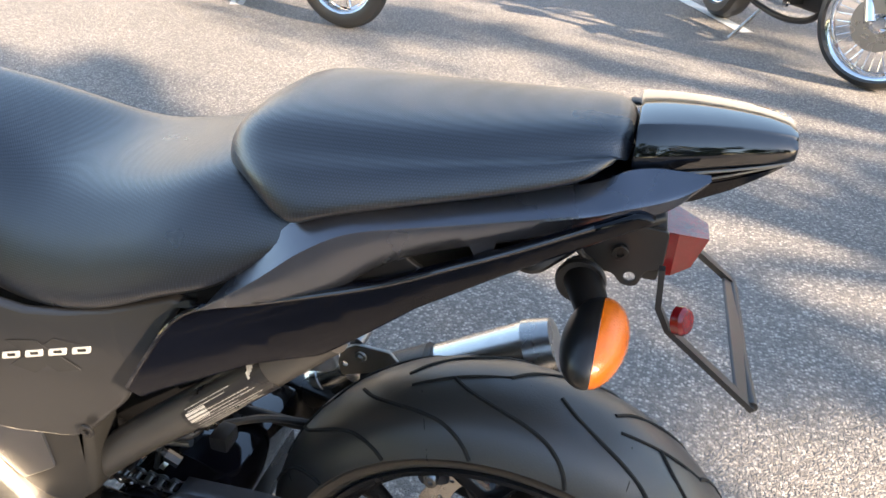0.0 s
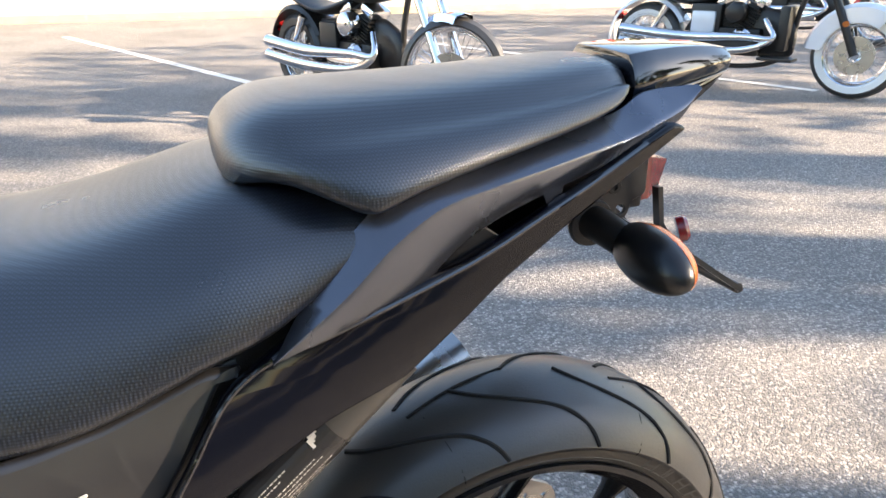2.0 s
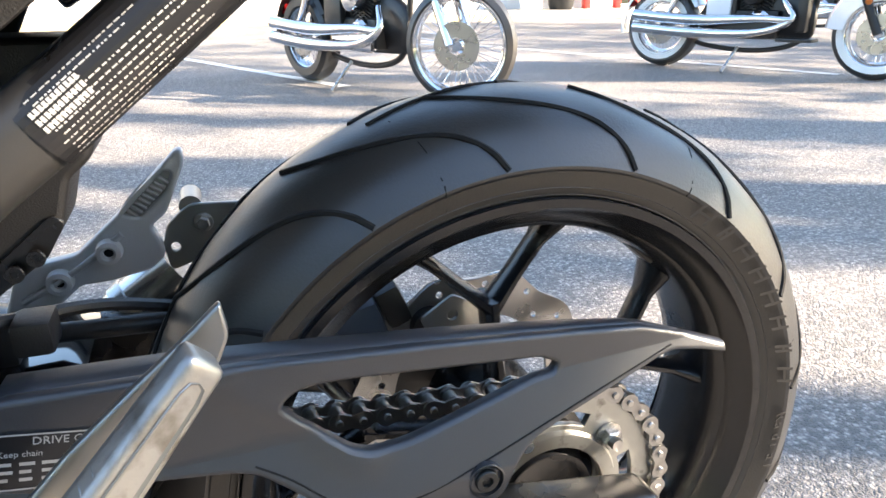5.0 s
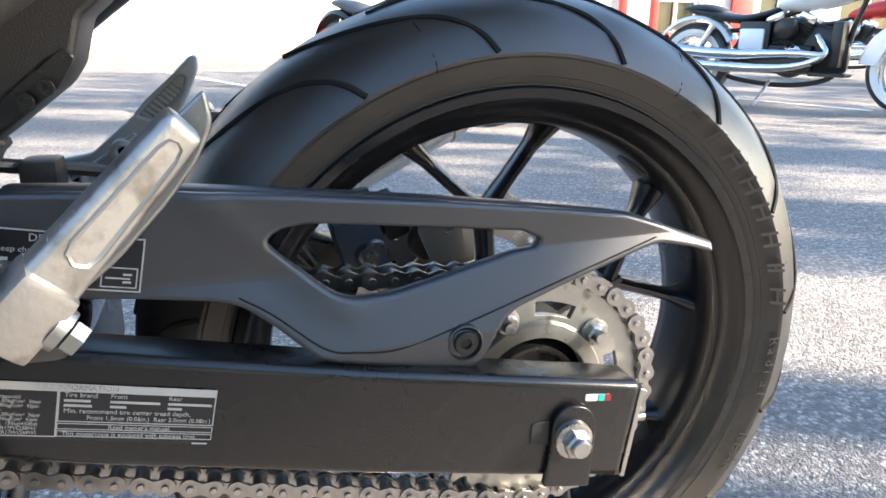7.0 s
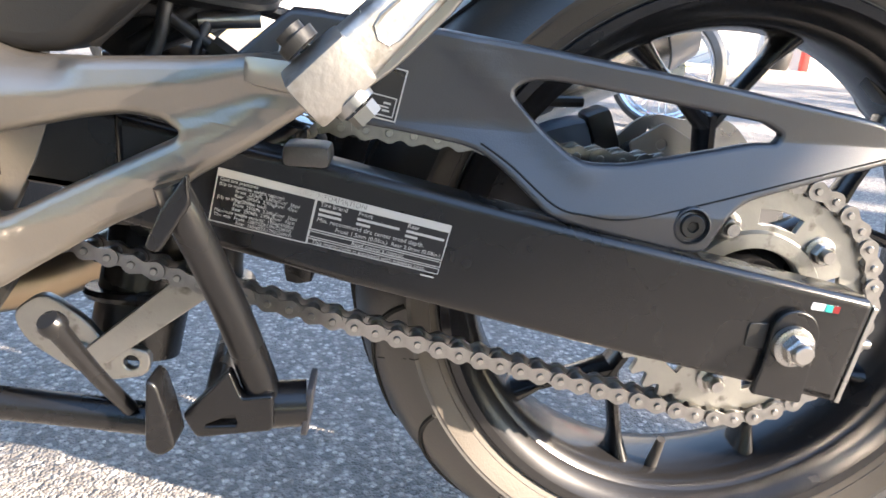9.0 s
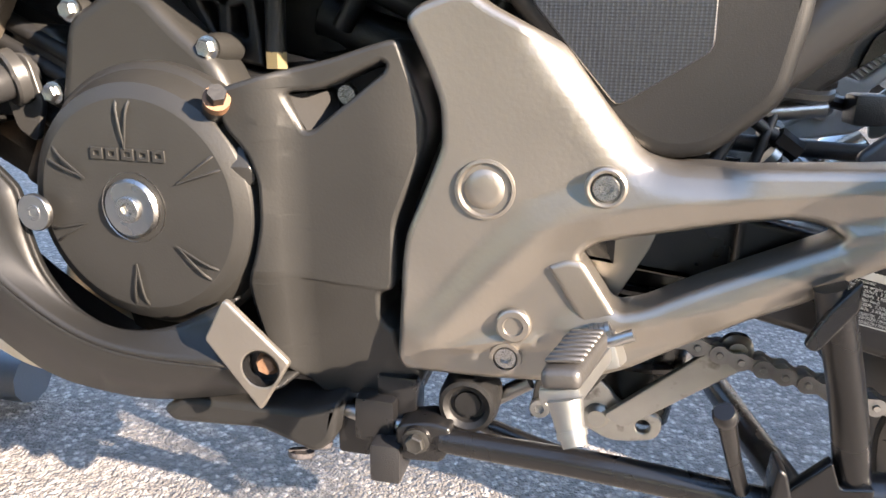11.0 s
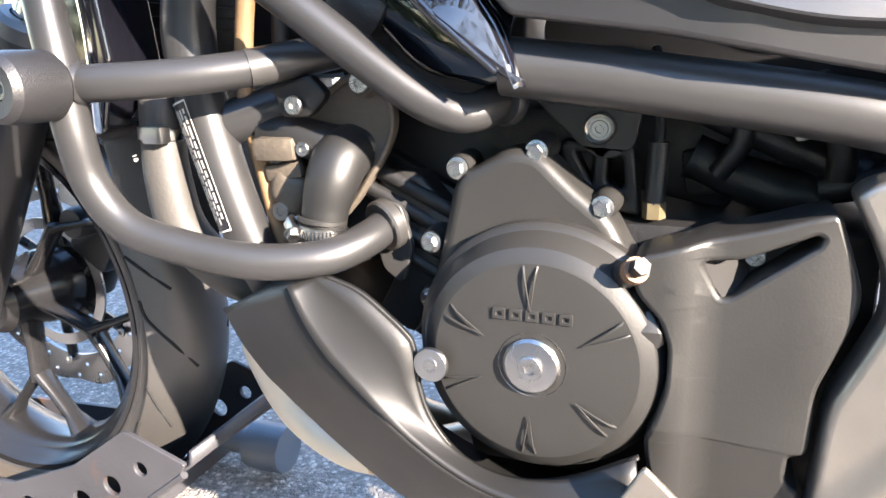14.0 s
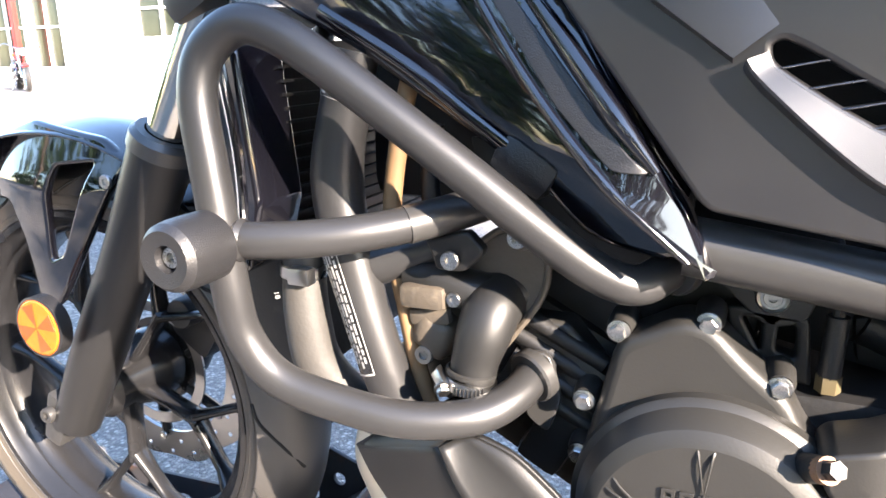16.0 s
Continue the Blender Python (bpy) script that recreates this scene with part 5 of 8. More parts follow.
def cast_y(x, z):
    """Ribs stand up as facets, and the shoulder by the frame cover falls away in a broad chamfer."""
    up = max(0.0055 * max(0.0, 1 - off_line(x, z, RIDGE_ARM) / 0.019), 0.0045 * max(0.0, 1 - off_line(x, z, RIDGE_FORK) / 0.010), 0.0050 * max(0.0, 1 - off_line(x, z, RIDGE_LOW) / 0.015), 0.0030 * max(0.0, 1 - off_line(x, z, RIDGE_FOOT) / 0.007))
    fall = 34.0 * max(0.0, 0.020 - off_line(x, z, SHOULDER)) ** 2
    return cy(x) - up + fall


cast = gridded([
    [(-0.635, 0.535, 0.01), (-0.6265, 0.5431), (-0.6044, 0.5507), (-0.5926, 0.5499), (-0.5841, 0.5436), (-0.5384, 0.5216), (-0.5128, 0.4892), (-0.4880, 0.4600, 0.012), (-0.4697, 0.4552), (-0.4469, 0.4562), (-0.3729, 0.4622), (-0.3230, 0.4690, 0.008), (-0.3077, 0.4640, 0.006), (-0.2985, 0.4525, 0.006), (-0.3144, 0.4405), (-0.3402, 0.4213), (-0.3758, 0.3985), (-0.3922, 0.3840), (-0.4210, 0.3690), (-0.4651, 0.3410), (-0.4867, 0.3265), (-0.5127, 0.3145), (-0.5392, 0.3100), (-0.5780, 0.3068), (-0.6335, 0.3050, 0.006), (-0.6385, 0.3120, 0.006), (-0.6355, 0.3830), (-0.6330, 0.4020), (-0.6180, 0.4385), (-0.6100, 0.4600), (-0.6115, 0.4850), (-0.6200, 0.5060)],
    [(-0.5220, 0.3975, 0.005), (-0.5128, 0.4063), (-0.4830, 0.4140), (-0.4330, 0.4268), (-0.4076, 0.4314, 0.01), (-0.3919, 0.4296, 0.006), (-0.3807, 0.4243, 0.003), (-0.3836, 0.4205, 0.003), (-0.4159, 0.4038), (-0.4586, 0.3812), (-0.4795, 0.3692), (-0.4938, 0.3646, 0.004), (-0.4999, 0.3672, 0.004)]],
    lambda x, y, z: (x, cast_y(x, z) + y, z), "peg_bracket", 0.034, BRONZE, "bronze-grey cast frame bracket with open window", bevel=0.0055, step=0.0055, r=0.006, smooth=38, segs=4)
plate("bracket_web", [[(-0.552, 0.405), (-0.520, 0.413), (-0.468, 0.424), (-0.478, 0.395), (-0.500, 0.352), (-0.532, 0.36)]], 0.006, BRONZE, cast, "inner web of the bracket", shear=(-0.152, -0.02), bevel=0.001)
lathe("pivot_cap", [(0, -0.0050), (0.007, -0.0050), (0.0105, -0.0042), (0.0132, -0.0018), (0.0150, -0.0016), (0.0168, -0.0042), (0.0186, -0.0038), (0.0200, 0.0), (0.0200, 0.003)], (-0.5812, -0.1765, 0.4352), BRONZE, cast, "round bronze pivot cap", seg=48)
lathe("bolt_ring", [(0.0085, 0.001), (0.0092, -0.0035), (0.0108, -0.0040), (0.0122, -0.003), (0.0128, 0.004)], (-0.509, cast_y(-0.509, 0.442) - 0.0005, 0.442), BRONZE, cast, seg=32)
bolt((-0.509, cast_y(-0.509, 0.442) - 0.001, 0.442), 0.0078, cast, "button", STEEL)
lathe("peg_boss", [(0, -0.0035), (0.006, -0.0035), (0.0066, -0.005), (0.0100, -0.005), (0.0112, -0.004), (0.0118, 0.002)], (-0.5593, cy(-0.559), 0.3488), BRONZE, cast, seg=32)
lathe("bolt_seat", [(0.0080, 0.002), (0.0082, -0.003), (0.0105, -0.003), (0.0112, 0.002)], (-0.5634, cy(-0.563), 0.3252), BRONZE, cast, seg=28)
bolt((-0.5634, cy(-0.563) + 0.001, 0.3252), 0.0074, cast, "button", STEEL)
plate("peg_gusset", [[(-0.5400, 0.3903, 0.002), (-0.5290, 0.3957, 0.003), (-0.5185, 0.3950, 0.003), (-0.5005, 0.3690, 0.003), (-0.4960, 0.3622, 0.003), (-0.5156, 0.3535, 0.002), (-0.5244, 0.3665)]], 0.008, BRONZE, cast, "bright bevelled edge of the bracket", shear=(-0.190, -0.012), bevel=0.0035, segs=3)


def block(name, a, b, wa, ta, wb, tb, side, material, parent, label="", bevel=0.004, seg=2):
    """A tapered bar from a to b; width along side, thickness across."""
    a, b, side = Vector(a), Vector(b), Vector(side).normalized()
    t = (b - a).normalized()
    up = t.cross(side).normalized()
    bm = bmesh.new()
    rings = []
    for c, w, h in ((a, wa, ta), (b, wb, tb)):
        rings.append([bm.verts.new(c + side * x * w / 2 + up * z * h / 2) for x, z in ((-1, -1), (1, -1), (1, 1), (-1, 1))])
    for k in range(4):
        bm.faces.new((rings[0][k], rings[0][(k + 1) % 4], rings[1][(k + 1) % 4], rings[1][k]))
    bm.faces.new(rings[0][::-1])
    bm.faces.new(rings[1])
    bmesh.ops.bevel(bm, geom=bm.edges[:], offset=bevel, segments=seg, affect="EDGES", profile=0.6)
    return part(name, bm, material, parent, label)


PEG_OUT = (0.28, -1.0, -0.24)
pp = block("pillion_peg", (-0.2950, -0.2300, 0.4665), (-0.2310, -0.2035, 0.5340), 0.0180, 0.0265, 0.0155, 0.0205, PEG_OUT, PEGALU, bike, "cast aluminium pillion peg folded up", 0.0055, 4)


def peg_at(f, out, across=0.0):
    """A place on the folded peg: f along it, out from its middle, across it in the plane of its face."""
    a, b = Vector((-0.2950, -0.2300, 0.4665)), Vector((-0.2310, -0.2035, 0.5340))
    t, s = (b - a).normalized(), Vector(PEG_OUT).normalized()
    return a.lerp(b, f) + s * out + t.cross(s).normalized() * across


cup = bmesh.new()
loop = [(0.24, -0.0052), (0.30, -0.0066), (0.84, -0.0050), (0.90, -0.0035), (0.915, 0.0), (0.90, 0.0035), (0.84, 0.0050), (0.30, 0.0066), (0.24, 0.0052), (0.215, 0.0)]
outer_l = [cup.verts.new(peg_at(f, 0.0093 - 0.0012 * f, w * 1.22)) for f, w in loop]
lip_l = [cup.verts.new(peg_at(f, 0.0099 - 0.0012 * f, w * 1.10)) for f, w in loop]
floor_l = [cup.verts.new(peg_at(0.02 + f * 0.965, 0.0088 - 0.0012 * f, w * 0.78)) for f, w in loop]
for a, b in ((outer_l, lip_l), (lip_l, floor_l)):
    for k in range(len(loop)):
        cup.faces.new((a[k], a[(k + 1) % len(loop)], b[(k + 1) % len(loop)], b[k]))
cup.faces.new(floor_l)
part("peg_channel", cup, ALUDARK, pp, "long hollow in the peg's face", smooth=50)
for k in range(9):
    block("grip_tooth", peg_at(0.22 + 0.08 * k, 0.001, -0.0112 + 0.0025 * k / 8), peg_at(0.25 + 0.08 * k, -0.002, -0.0112 + 0.0025 * k / 8), 0.008, 0.0035, 0.007, 0.002, PEG_OUT, ALUDARK, pp, bevel=0.0006, seg=1)
block("peg_knuckle", (-0.3130, -0.2330, 0.4490), (-0.2880, -0.2290, 0.4735), 0.0240, 0.0270, 0.0220, 0.0270, PEG_OUT, PEGALU, pp, bevel=0.0035, seg=2)
PIN = Vector((0.72, 0.0, -0.69))
for name, at, rad, length, m in (("pin_washer", -0.0205, 0.0098, 0.0055, ENGINE), ("pin_head", -0.0250, 0.0072, 0.0045, ENGINE), ("pin_washer", 0.0160, 0.0105, 0.0050, ALU), ("pin_nut", 0.0225, 0.0078, 0.0065, ALUDARK)):
    q = Vector((-0.3020, -0.2290, 0.4625)) + PIN * at
    tube(name, [q, q + PIN * length], [rad, rad * 0.96], m, pp, seg=6 if name == "pin_nut" else 24)
gridded([[(-0.2231, 0.5468, 0.003), (-0.2205, 0.5300, 0.004), (-0.2280, 0.5130), (-0.2440, 0.4920), (-0.2700, 0.4640), (-0.2900, 0.4480), (-0.3250, 0.4550), (-0.2961, 0.4842), (-0.2426, 0.5290)]], lambda x, y, z: (x, -0.181 + y - 0.10 * max(0.0, -0.26 - x), z), "heel_plate", 0.007, ALU, "flat cast heel plate behind the peg", bevel=0.002, step=0.02, parent=cast)
block("peg_clevis", (-0.345, -0.196, 0.460), (-0.308, -0.218, 0.458), 0.026, 0.015, 0.026, 0.018, (0, -1, 0), BRONZE, cast, bevel=0.006)
part("chain_slider", box_bm((-0.334, -0.158, 0.402), (-0.306, -0.128, 0.4155), 0.005), RUBBER, sw, "black rubber chain slider end")

# rider peg: a bracket on the casting, a tapered bar with rubber on it, a feeler under its end
PEG_IN, PEG_END = Vector((-0.5105, -0.212, 0.3485)), Vector((-0.5235, -0.283, 0.3560))
rp = block("rider_peg", PEG_IN, PEG_END, 0.026, 0.010, 0.021, 0.009, (1, 0, 0.12), ALU, bike, "folding rider peg with ribbed rubber", 0.003)
block("rubber_pad", PEG_IN.lerp(PEG_END, 0.10) + Vector((-0.001, 0, 0.0105)), PEG_END + Vector((0, -0.004, 0.0105)), 0.025, 0.012, 0.020, 0.011, (1, 0, 0.12), RUBBER, rp, "black ribbed rubber pad", 0.0045, 3)
for k in range(7):
    q = PEG_IN.lerp(PEG_END, 0.18 + 0.115 * k) + Vector((0, 0, 0.0178))
    block("rubber_rib", q, q + Vector((-0.0008, -0.0045, 0.0003)), 0.019, 0.004, 0.019, 0.003, (1, 0, 0.12), RUBBER, rp, bevel=0.0010, seg=1)
tube("peg_feeler", [PEG_END + Vector((0.003, -0.002, 0.000)), PEG_END + Vector((0.006, -0.006, -0.010)), PEG_END + Vector((0.010, -0.011, -0.0195))], [0.0090, 0.0075, 0.0062], ALU, rp, "bright aluminium feeler", seg=18)
tube("feeler_collar", [PEG_END + Vector((0.0072, -0.0075, -0.0130)), PEG_END + Vector((0.0085, -0.0090, -0.0160))], 0.0078, ALU, rp, seg=18)
block("peg_hinge", (-0.501, -0.172, 0.3380), (-0.506, -0.203, 0.3440), 0.026, 0.024, 0.024, 0.020, (1, 0, 0.35), ALU, cast, "cast peg hinge with pin", bevel=0.003)
tube("hinge_pin", [(-0.486, -0.199, 0.3580), (-0.520, -0.199, 0.3420)], 0.0038, STEEL, cast, seg=14)
for k in range(5):
    lathe("spring_turn", [(0.0045, -0.0013), (0.0062, -0.0013), (0.0062, 0.0013), (0.0045, 0.0013)], (0, 0, 0), CHAINM, rp, seg=16, closed=True).matrix_local = Matrix.Translation((-0.500 - 0.0028 * k, -0.192, 0.3560 - 0.0013 * k)) @ axis_turn((0.9, 0.0, 0.42))
plate("hinge_plate", [[(-0.545, 0.300, 0.004), (-0.500, 0.335), (-0.488, 0.325, 0.004), (-0.515, 0.285, 0.004), (-0.548, 0.270, 0.006)]], 0.006, ENGINE, cast, shear=(-0.158, 0), bevel=0.001)
bolt((-0.5407, -0.160, 0.2813), 0.0070, cast, "button", ALU)

# stands
cs = tube("center_stand", [(-0.3850, -0.197, 0.398), (-0.3790, -0.195, 0.3815), (-0.3600, -0.180, 0.3250), (-0.3455, -0.168, 0.2730), (-0.3410, -0.165, 0.2500)], [0.0090, 0.0100, 0.0105, 0.0110, 0.0110], SWING, bike, "dark tubular centre stand folded up", seg=24)
plate("stand_horn", [[(-0.3731, 0.4060, 0.002), (-0.3715, 0.3900, 0.003), (-0.3890, 0.3620, 0.004), (-0.3965, 0.3650, 0.004), (-0.3870, 0.3860, 0.004)]], 0.006, SWING, cs, shear=(-0.2085, 0), bevel=0.0015)
plate("stand_foot_bracket", [[(-0.3888, 0.2490, 0.003), (-0.3601, 0.2810, 0.003), (-0.3532, 0.2625, 0.003), (-0.3340, 0.2655, 0.003), (-0.3334, 0.2410, 0.004), (-0.3805, 0.2338, 0.004)], [(-0.3760, 0.2425, 0.002), (-0.3580, 0.2510, 0.002), (-0.3554, 0.2440, 0.002)]], 0.010, SWING, cs, shear=(-0.180, 0), bevel=0.0018)
tube("stand_foot", [(-0.345, -0.163, 0.2490), (-0.316, -0.159, 0.2500)], 0.0150, SWING, cs, seg=24)
plate("foot_end", [[(-0.0150, -0.0160, 0.005), (0.0150, -0.0160, 0.005), (0.0165, 0.0130, 0.004), (0.0100, 0.0215, 0.003), (-0.0120, 0.0160, 0.005)]], 0.004, RUST, cs, "worn rusty stand foot", mapping=lambda u, d, v: (-0.3165 + d + 0.1 * v, -0.159 + u, 0.2490 + v), bevel=0.0008)
tube("far_leg", [(-0.42, 0.12, 0.40), (-0.428, 0.11, 0.26), (-0.425, 0.10, 0.20)], 0.0145, FRAME, cs, seg=16)
tube("cross_tube", [(-0.372, -0.16, 0.240), (-0.415, 0.12, 0.225)], 0.0115, SWING, cs, seg=18)
st = tube("side_stand", [(-0.606, -0.180, 0.2575), (-0.590, -0.180, 0.2570), (-0.500, -0.185, 0.2570), (-0.398, -0.188, 0.2510)], [0.0075, 0.0088, 0.0098, 0.0098], SWING, bike, "black side stand folded back", seg=24)
plate("stand_pad", [[(-0.3985, 0.2890, 0.003), (-0.3930, 0.2860, 0.003), (-0.3880, 0.2680, 0.004), (-0.3836, 0.2462, 0.004), (-0.3919, 0.2400, 0.004), (-0.4008, 0.2440, 0.004), (-0.4000, 0.2639, 0.004)]], 0.022, SWING, st, "worn stand pad", shear=(-0.210, 0), bevel=0.002)
tube("stand_tang", [(-0.4345, -0.228, 0.3265), (-0.4240, -0.212, 0.2930), (-0.4130, -0.195, 0.2620)], [0.0055, 0.0046, 0.0046], SWING, st, seg=14)
lathe("tang_knob", [(0, -0.005), (0.0055, -0.005), (0.0068, -0.003), (0.0072, 0), (0.0068, 0.003), (0, 0.005)], (0, 0, 0), SWING, st, seg=20).matrix_local = Matrix.Translation((-0.4352, -0.229, 0.3285)) @ axis_turn((-0.3, -0.5, 0.8))
plate("stand_clevis", [[(-0.6385, 0.2385, 0.005), (-0.6370, 0.2660, 0.006), (-0.6140, 0.2715, 0.006), (-0.5985, 0.2690, 0.003), (-0.5975, 0.2530, 0.003), (-0.6050, 0.2410, 0.004)]], 0.028, SWING, st, shear=(-0.184, 0), bevel=0.003)
lathe("pivot_washer", [(0, -0.002), (0.0100, -0.002), (0.0108, 0.001)], (-0.6215, -0.1845, 0.2577), SWING, st, seg=24)
bolt((-0.6215, -0.186, 0.2577), 0.0068, st, "hex", ENGINE, name="pivot_bolt")
tube("stand_spring", [(-0.55, -0.14, 0.29), (-0.60, -0.14, 0.255)], 0.006, CHAINM, bike, "coil return spring", seg=10)
tube("spring_rod", [(-0.60, -0.150, 0.262), (-0.50, -0.152, 0.2370), (-0.40, -0.155, 0.2330)], 0.006, SWING, bike, "black stand spring rod", seg=12)
# suspension linkage behind
lk = plate("suspension_link", [[(-0.5487, 0.2592, 0.012), (-0.5236, 0.2780, 0.012), (-0.4934, 0.2545, 0.01), (-0.4830, 0.2396, 0.008), (-0.4467, 0.2310, 0.010), (-0.4500, 0.2105, 0.012), (-0.4882, 0.2040, 0.012), (-0.5167, 0.2193, 0.01), (-0.5404, 0.2373, 0.01)], circle(-0.4626, 0.2215, 0.006)], 0.008, ZINC, bike, "yellow-zinc suspension link plate", shear=(-0.062, 0), bevel=0.0015)
plate("link_arm", [[(-0.4960, 0.2330, 0.006), (-0.4791, 0.2230, 0.006), (-0.3893, 0.2909, 0.006), (-0.3930, 0.3130, 0.008), (-0.4130, 0.3060, 0.006)]], 0.006, ZINC, lk, shear=(-0.072, 0), bevel=0.0012)
lathe("link_bolt", [(0, -0.010), (0.007, -0.010), (0.009, -0.007), (0.0120, -0.005), (0.0125, 0)], (-0.4031, -0.072, 0.3046), ZINC, lk, seg=28)
lathe("link_bolt", [(0, -0.006), (0.007, -0.006), (0.0105, -0.003), (0.0110, 0)], (-0.5002, -0.062, 0.2270), ZINC, lk, seg=24)
tube("shock_body", [(-0.475, -0.02, 0.215), (-0.455, 0.0, 0.33), (-0.44, 0.01, 0.44)], 0.036, SWING, bike, "black shock absorber", seg=24)
for k in range(5):
    lathe("spring_coil", [(0.034, -0.005), (0.044, -0.004), (0.046, 0.0), (0.044, 0.004), (0.034, 0.005)], (0, 0, 0), SWING, bike, seg=24, closed=True).matrix_local = Matrix.Translation((-0.468 + 0.006 * k, -0.01, 0.262 + 0.032 * k)) @ Matrix.Rotation(radians(80), 4, "X")

# ---- seat, tail and rear bodywork ----


def seat_ring(x, top, half, crown, low, edge_z, dx=0.0, c=YC):
    """A cross-section of a seat: flat crown, rounded shoulder, flank that widens to its lower edge; dx sets the lower edge back."""
    h = top - low
    pts = [(0.0, top, 0.0), (crown * 0.6, top - 0.001, 0.0), (crown, top - 0.006, 0.02), (crown + (half - crown) * 0.35, top - 0.022, 0.12), (half - (half - crown) * 0.28, top - h * 0.42, 0.45), (half, low + h * 0.22, 0.85), (half - 0.001, low + 0.006, 1.0), (half - 0.012, low, 1.0)]
    left = [(x + dx * f, c - w, z) for w, z, f in pts]
    right = [(x + dx * f, c + w, z) for w, z, f in pts[::-1]]
    return left + right[:-1]


loft("rider_seat", [seat_ring(-0.69, 0.889, 0.08, 0.04, 0.84, 0), seat_ring(-0.63, 0.882, 0.11, 0.05, 0.79, 0), seat_ring(-0.565, 0.866, 0.135, 0.065, 0.757, 0), seat_ring(-0.51, 0.847, 0.150, 0.078, 0.733, 0), seat_ring(-0.455, 0.830, 0.162, 0.092, 0.726, 0.0), seat_ring(-0.40, 0.832, 0.170, 0.100, 0.728, 0.01), seat_ring(-0.34, 0.844, 0.172, 0.104, 0.742, 0.02), seat_ring(-0.285, 0.862, 0.170, 0.102, 0.769, 0.02), seat_ring(-0.245, 0.871, 0.162, 0.098, 0.775, 0.02), seat_ring(-0.205, 0.872, 0.150, 0.09, 0.800, 0.02), seat_ring(-0.16, 0.870, 0.140, 0.085, 0.835, 0.02), seat_ring(-0.11, 0.869, 0.122, 0.08, 0.864, 0.02)], VINYL, bike, "black woven-vinyl rider seat, stepped and lightly dusty", sub=2)
loft("pillion_seat", [seat_ring(-0.268, 0.867, 0.10, 0.05, 0.868, 0, 0.075), seat_ring(-0.262, 0.895, 0.135, 0.07, 0.850, 0, 0.075), seat_ring(-0.236, 0.913, 0.150, 0.085, 0.846, 0, 0.07), seat_ring(-0.20, 0.918, 0.148, 0.086, 0.856, 0, 0.05), seat_ring(-0.12, 0.919, 0.132, 0.082, 0.868, 0, 0.03), seat_ring(-0.03, 0.924, 0.106, 0.074, 0.879, 0, 0.02), seat_ring(0.04, 0.930, 0.088, 0.060, 0.892, 0, 0.01), seat_ring(0.072, 0.931, 0.078, 0.05, 0.900, 0, -0.015), seat_ring(0.083, 0.915, 0.072, 0.04, 0.902, 0, -0.02)], VINYL, bike, "black woven-vinyl pillion seat with rounded edges", sub=2)

# grab rail
RS = (-0.092, 0.27)
rail_out = [(-0.246, 0.774, 0.006), (-0.214, 0.811), (-0.176, 0.851, 0.02), (-0.140, 0.870, 0.02), (-0.086, 0.877), (-0.025, 0.885), (0.035, 0.893), (0.060, 0.898, 0.01), (0.078, 0.907, 0.01), (0.105, 0.910), (0.136, 0.911, 0.003), (0.135, 0.898, 0.004), (0.118, 0.880, 0.01), (0.039, 0.859), (-0.015, 0.846), (-0.060, 0.839), (-0.098, 0.833, 0.01), (-0.124, 0.812, 0.008), (-0.133, 0.803, 0.004), (-0.19, 0.790)]
R_UP = [(-0.243, 0.772), (-0.212, 0.808), (-0.175, 0.846), (-0.140, 0.865), (-0.088, 0.872), (-0.040, 0.878), (0.018, 0.885), (0.056, 0.892), (0.077, 0.902), (0.095, 0.905), (0.115, 0.907), (0.136, 0.908)]
R_EDGE = [(-0.244, 0.774), (-0.195, 0.806), (-0.158, 0.834), (-0.122, 0.852), (-0.078, 0.859), (-0.035, 0.864), (0.018, 0.871), (0.058, 0.877), (0.083, 0.884), (0.103, 0.889), (0.120, 0.8945), (0.1365, 0.9055)]
R_LOW = [(-0.245, 0.772), (-0.185, 0.781), (-0.140, 0.790), (-0.118, 0.808), (-0.088, 0.825), (-0.045, 0.838), (0.0, 0.847), (0.035, 0.856), (0.065, 0.864), (0.090, 0.871), (0.113, 0.880), (0.135, 0.9020)]


def rail_run(pts, out, drop=0.0):
    """One edge of the rail, out metres outside its middle plane; both tips run together."""
    return curve_points([(x, RS[0] + RS[1] * x - out * min(1.0, (x + 0.26) / 0.05) * (1 - 0.8 * min(1.0, max(0.0, (x - 0.095) / 0.04))), z - drop) for x, z in pts], 5)


ridge = [rail_run([(a[0] + (b[0] - a[0]) * f, a[1] + (b[1] - a[1]) * f) for a, b in zip(R_UP, R_EDGE)], o) for f, o in ((0.88, 0.0010), (1.0, 0.0042))]
low = [rail_run([(a[0] + (b[0] - a[0]) * f, a[1] + (b[1] - a[1]) * f) for a, b in zip(R_EDGE, R_LOW)], o) for f, o in ((0.10, 0.0050), (0.9, -0.0005), (1.0, -0.004))]
skin("grab_rail", [rail_run(R_LOW, -0.022, -0.002), rail_run(R_UP, -0.034, 0.010), rail_run(R_UP, -0.025, 0.001), rail_run(R_UP, -0.021)] + ridge + low, RAIL, bike, "satin dark grey grab rail", close=True, same=True, smooth=38)
plate("grab_rail", [rail_out], 0.026, RAIL, bike, "satin dark grey grab rail", mapping=lambda x, y, z: (x, 2 * YC - (RS[0] + RS[1] * x) - y, z), bevel=0.006, segs=3)
plate("rail_stay", [[(-0.035, 0.850), (-0.010, 0.855), (-0.016, 0.826), (-0.024, 0.826)]], 0.006, RAIL, bike, shear=(-0.092, 0.27), bevel=0.001)

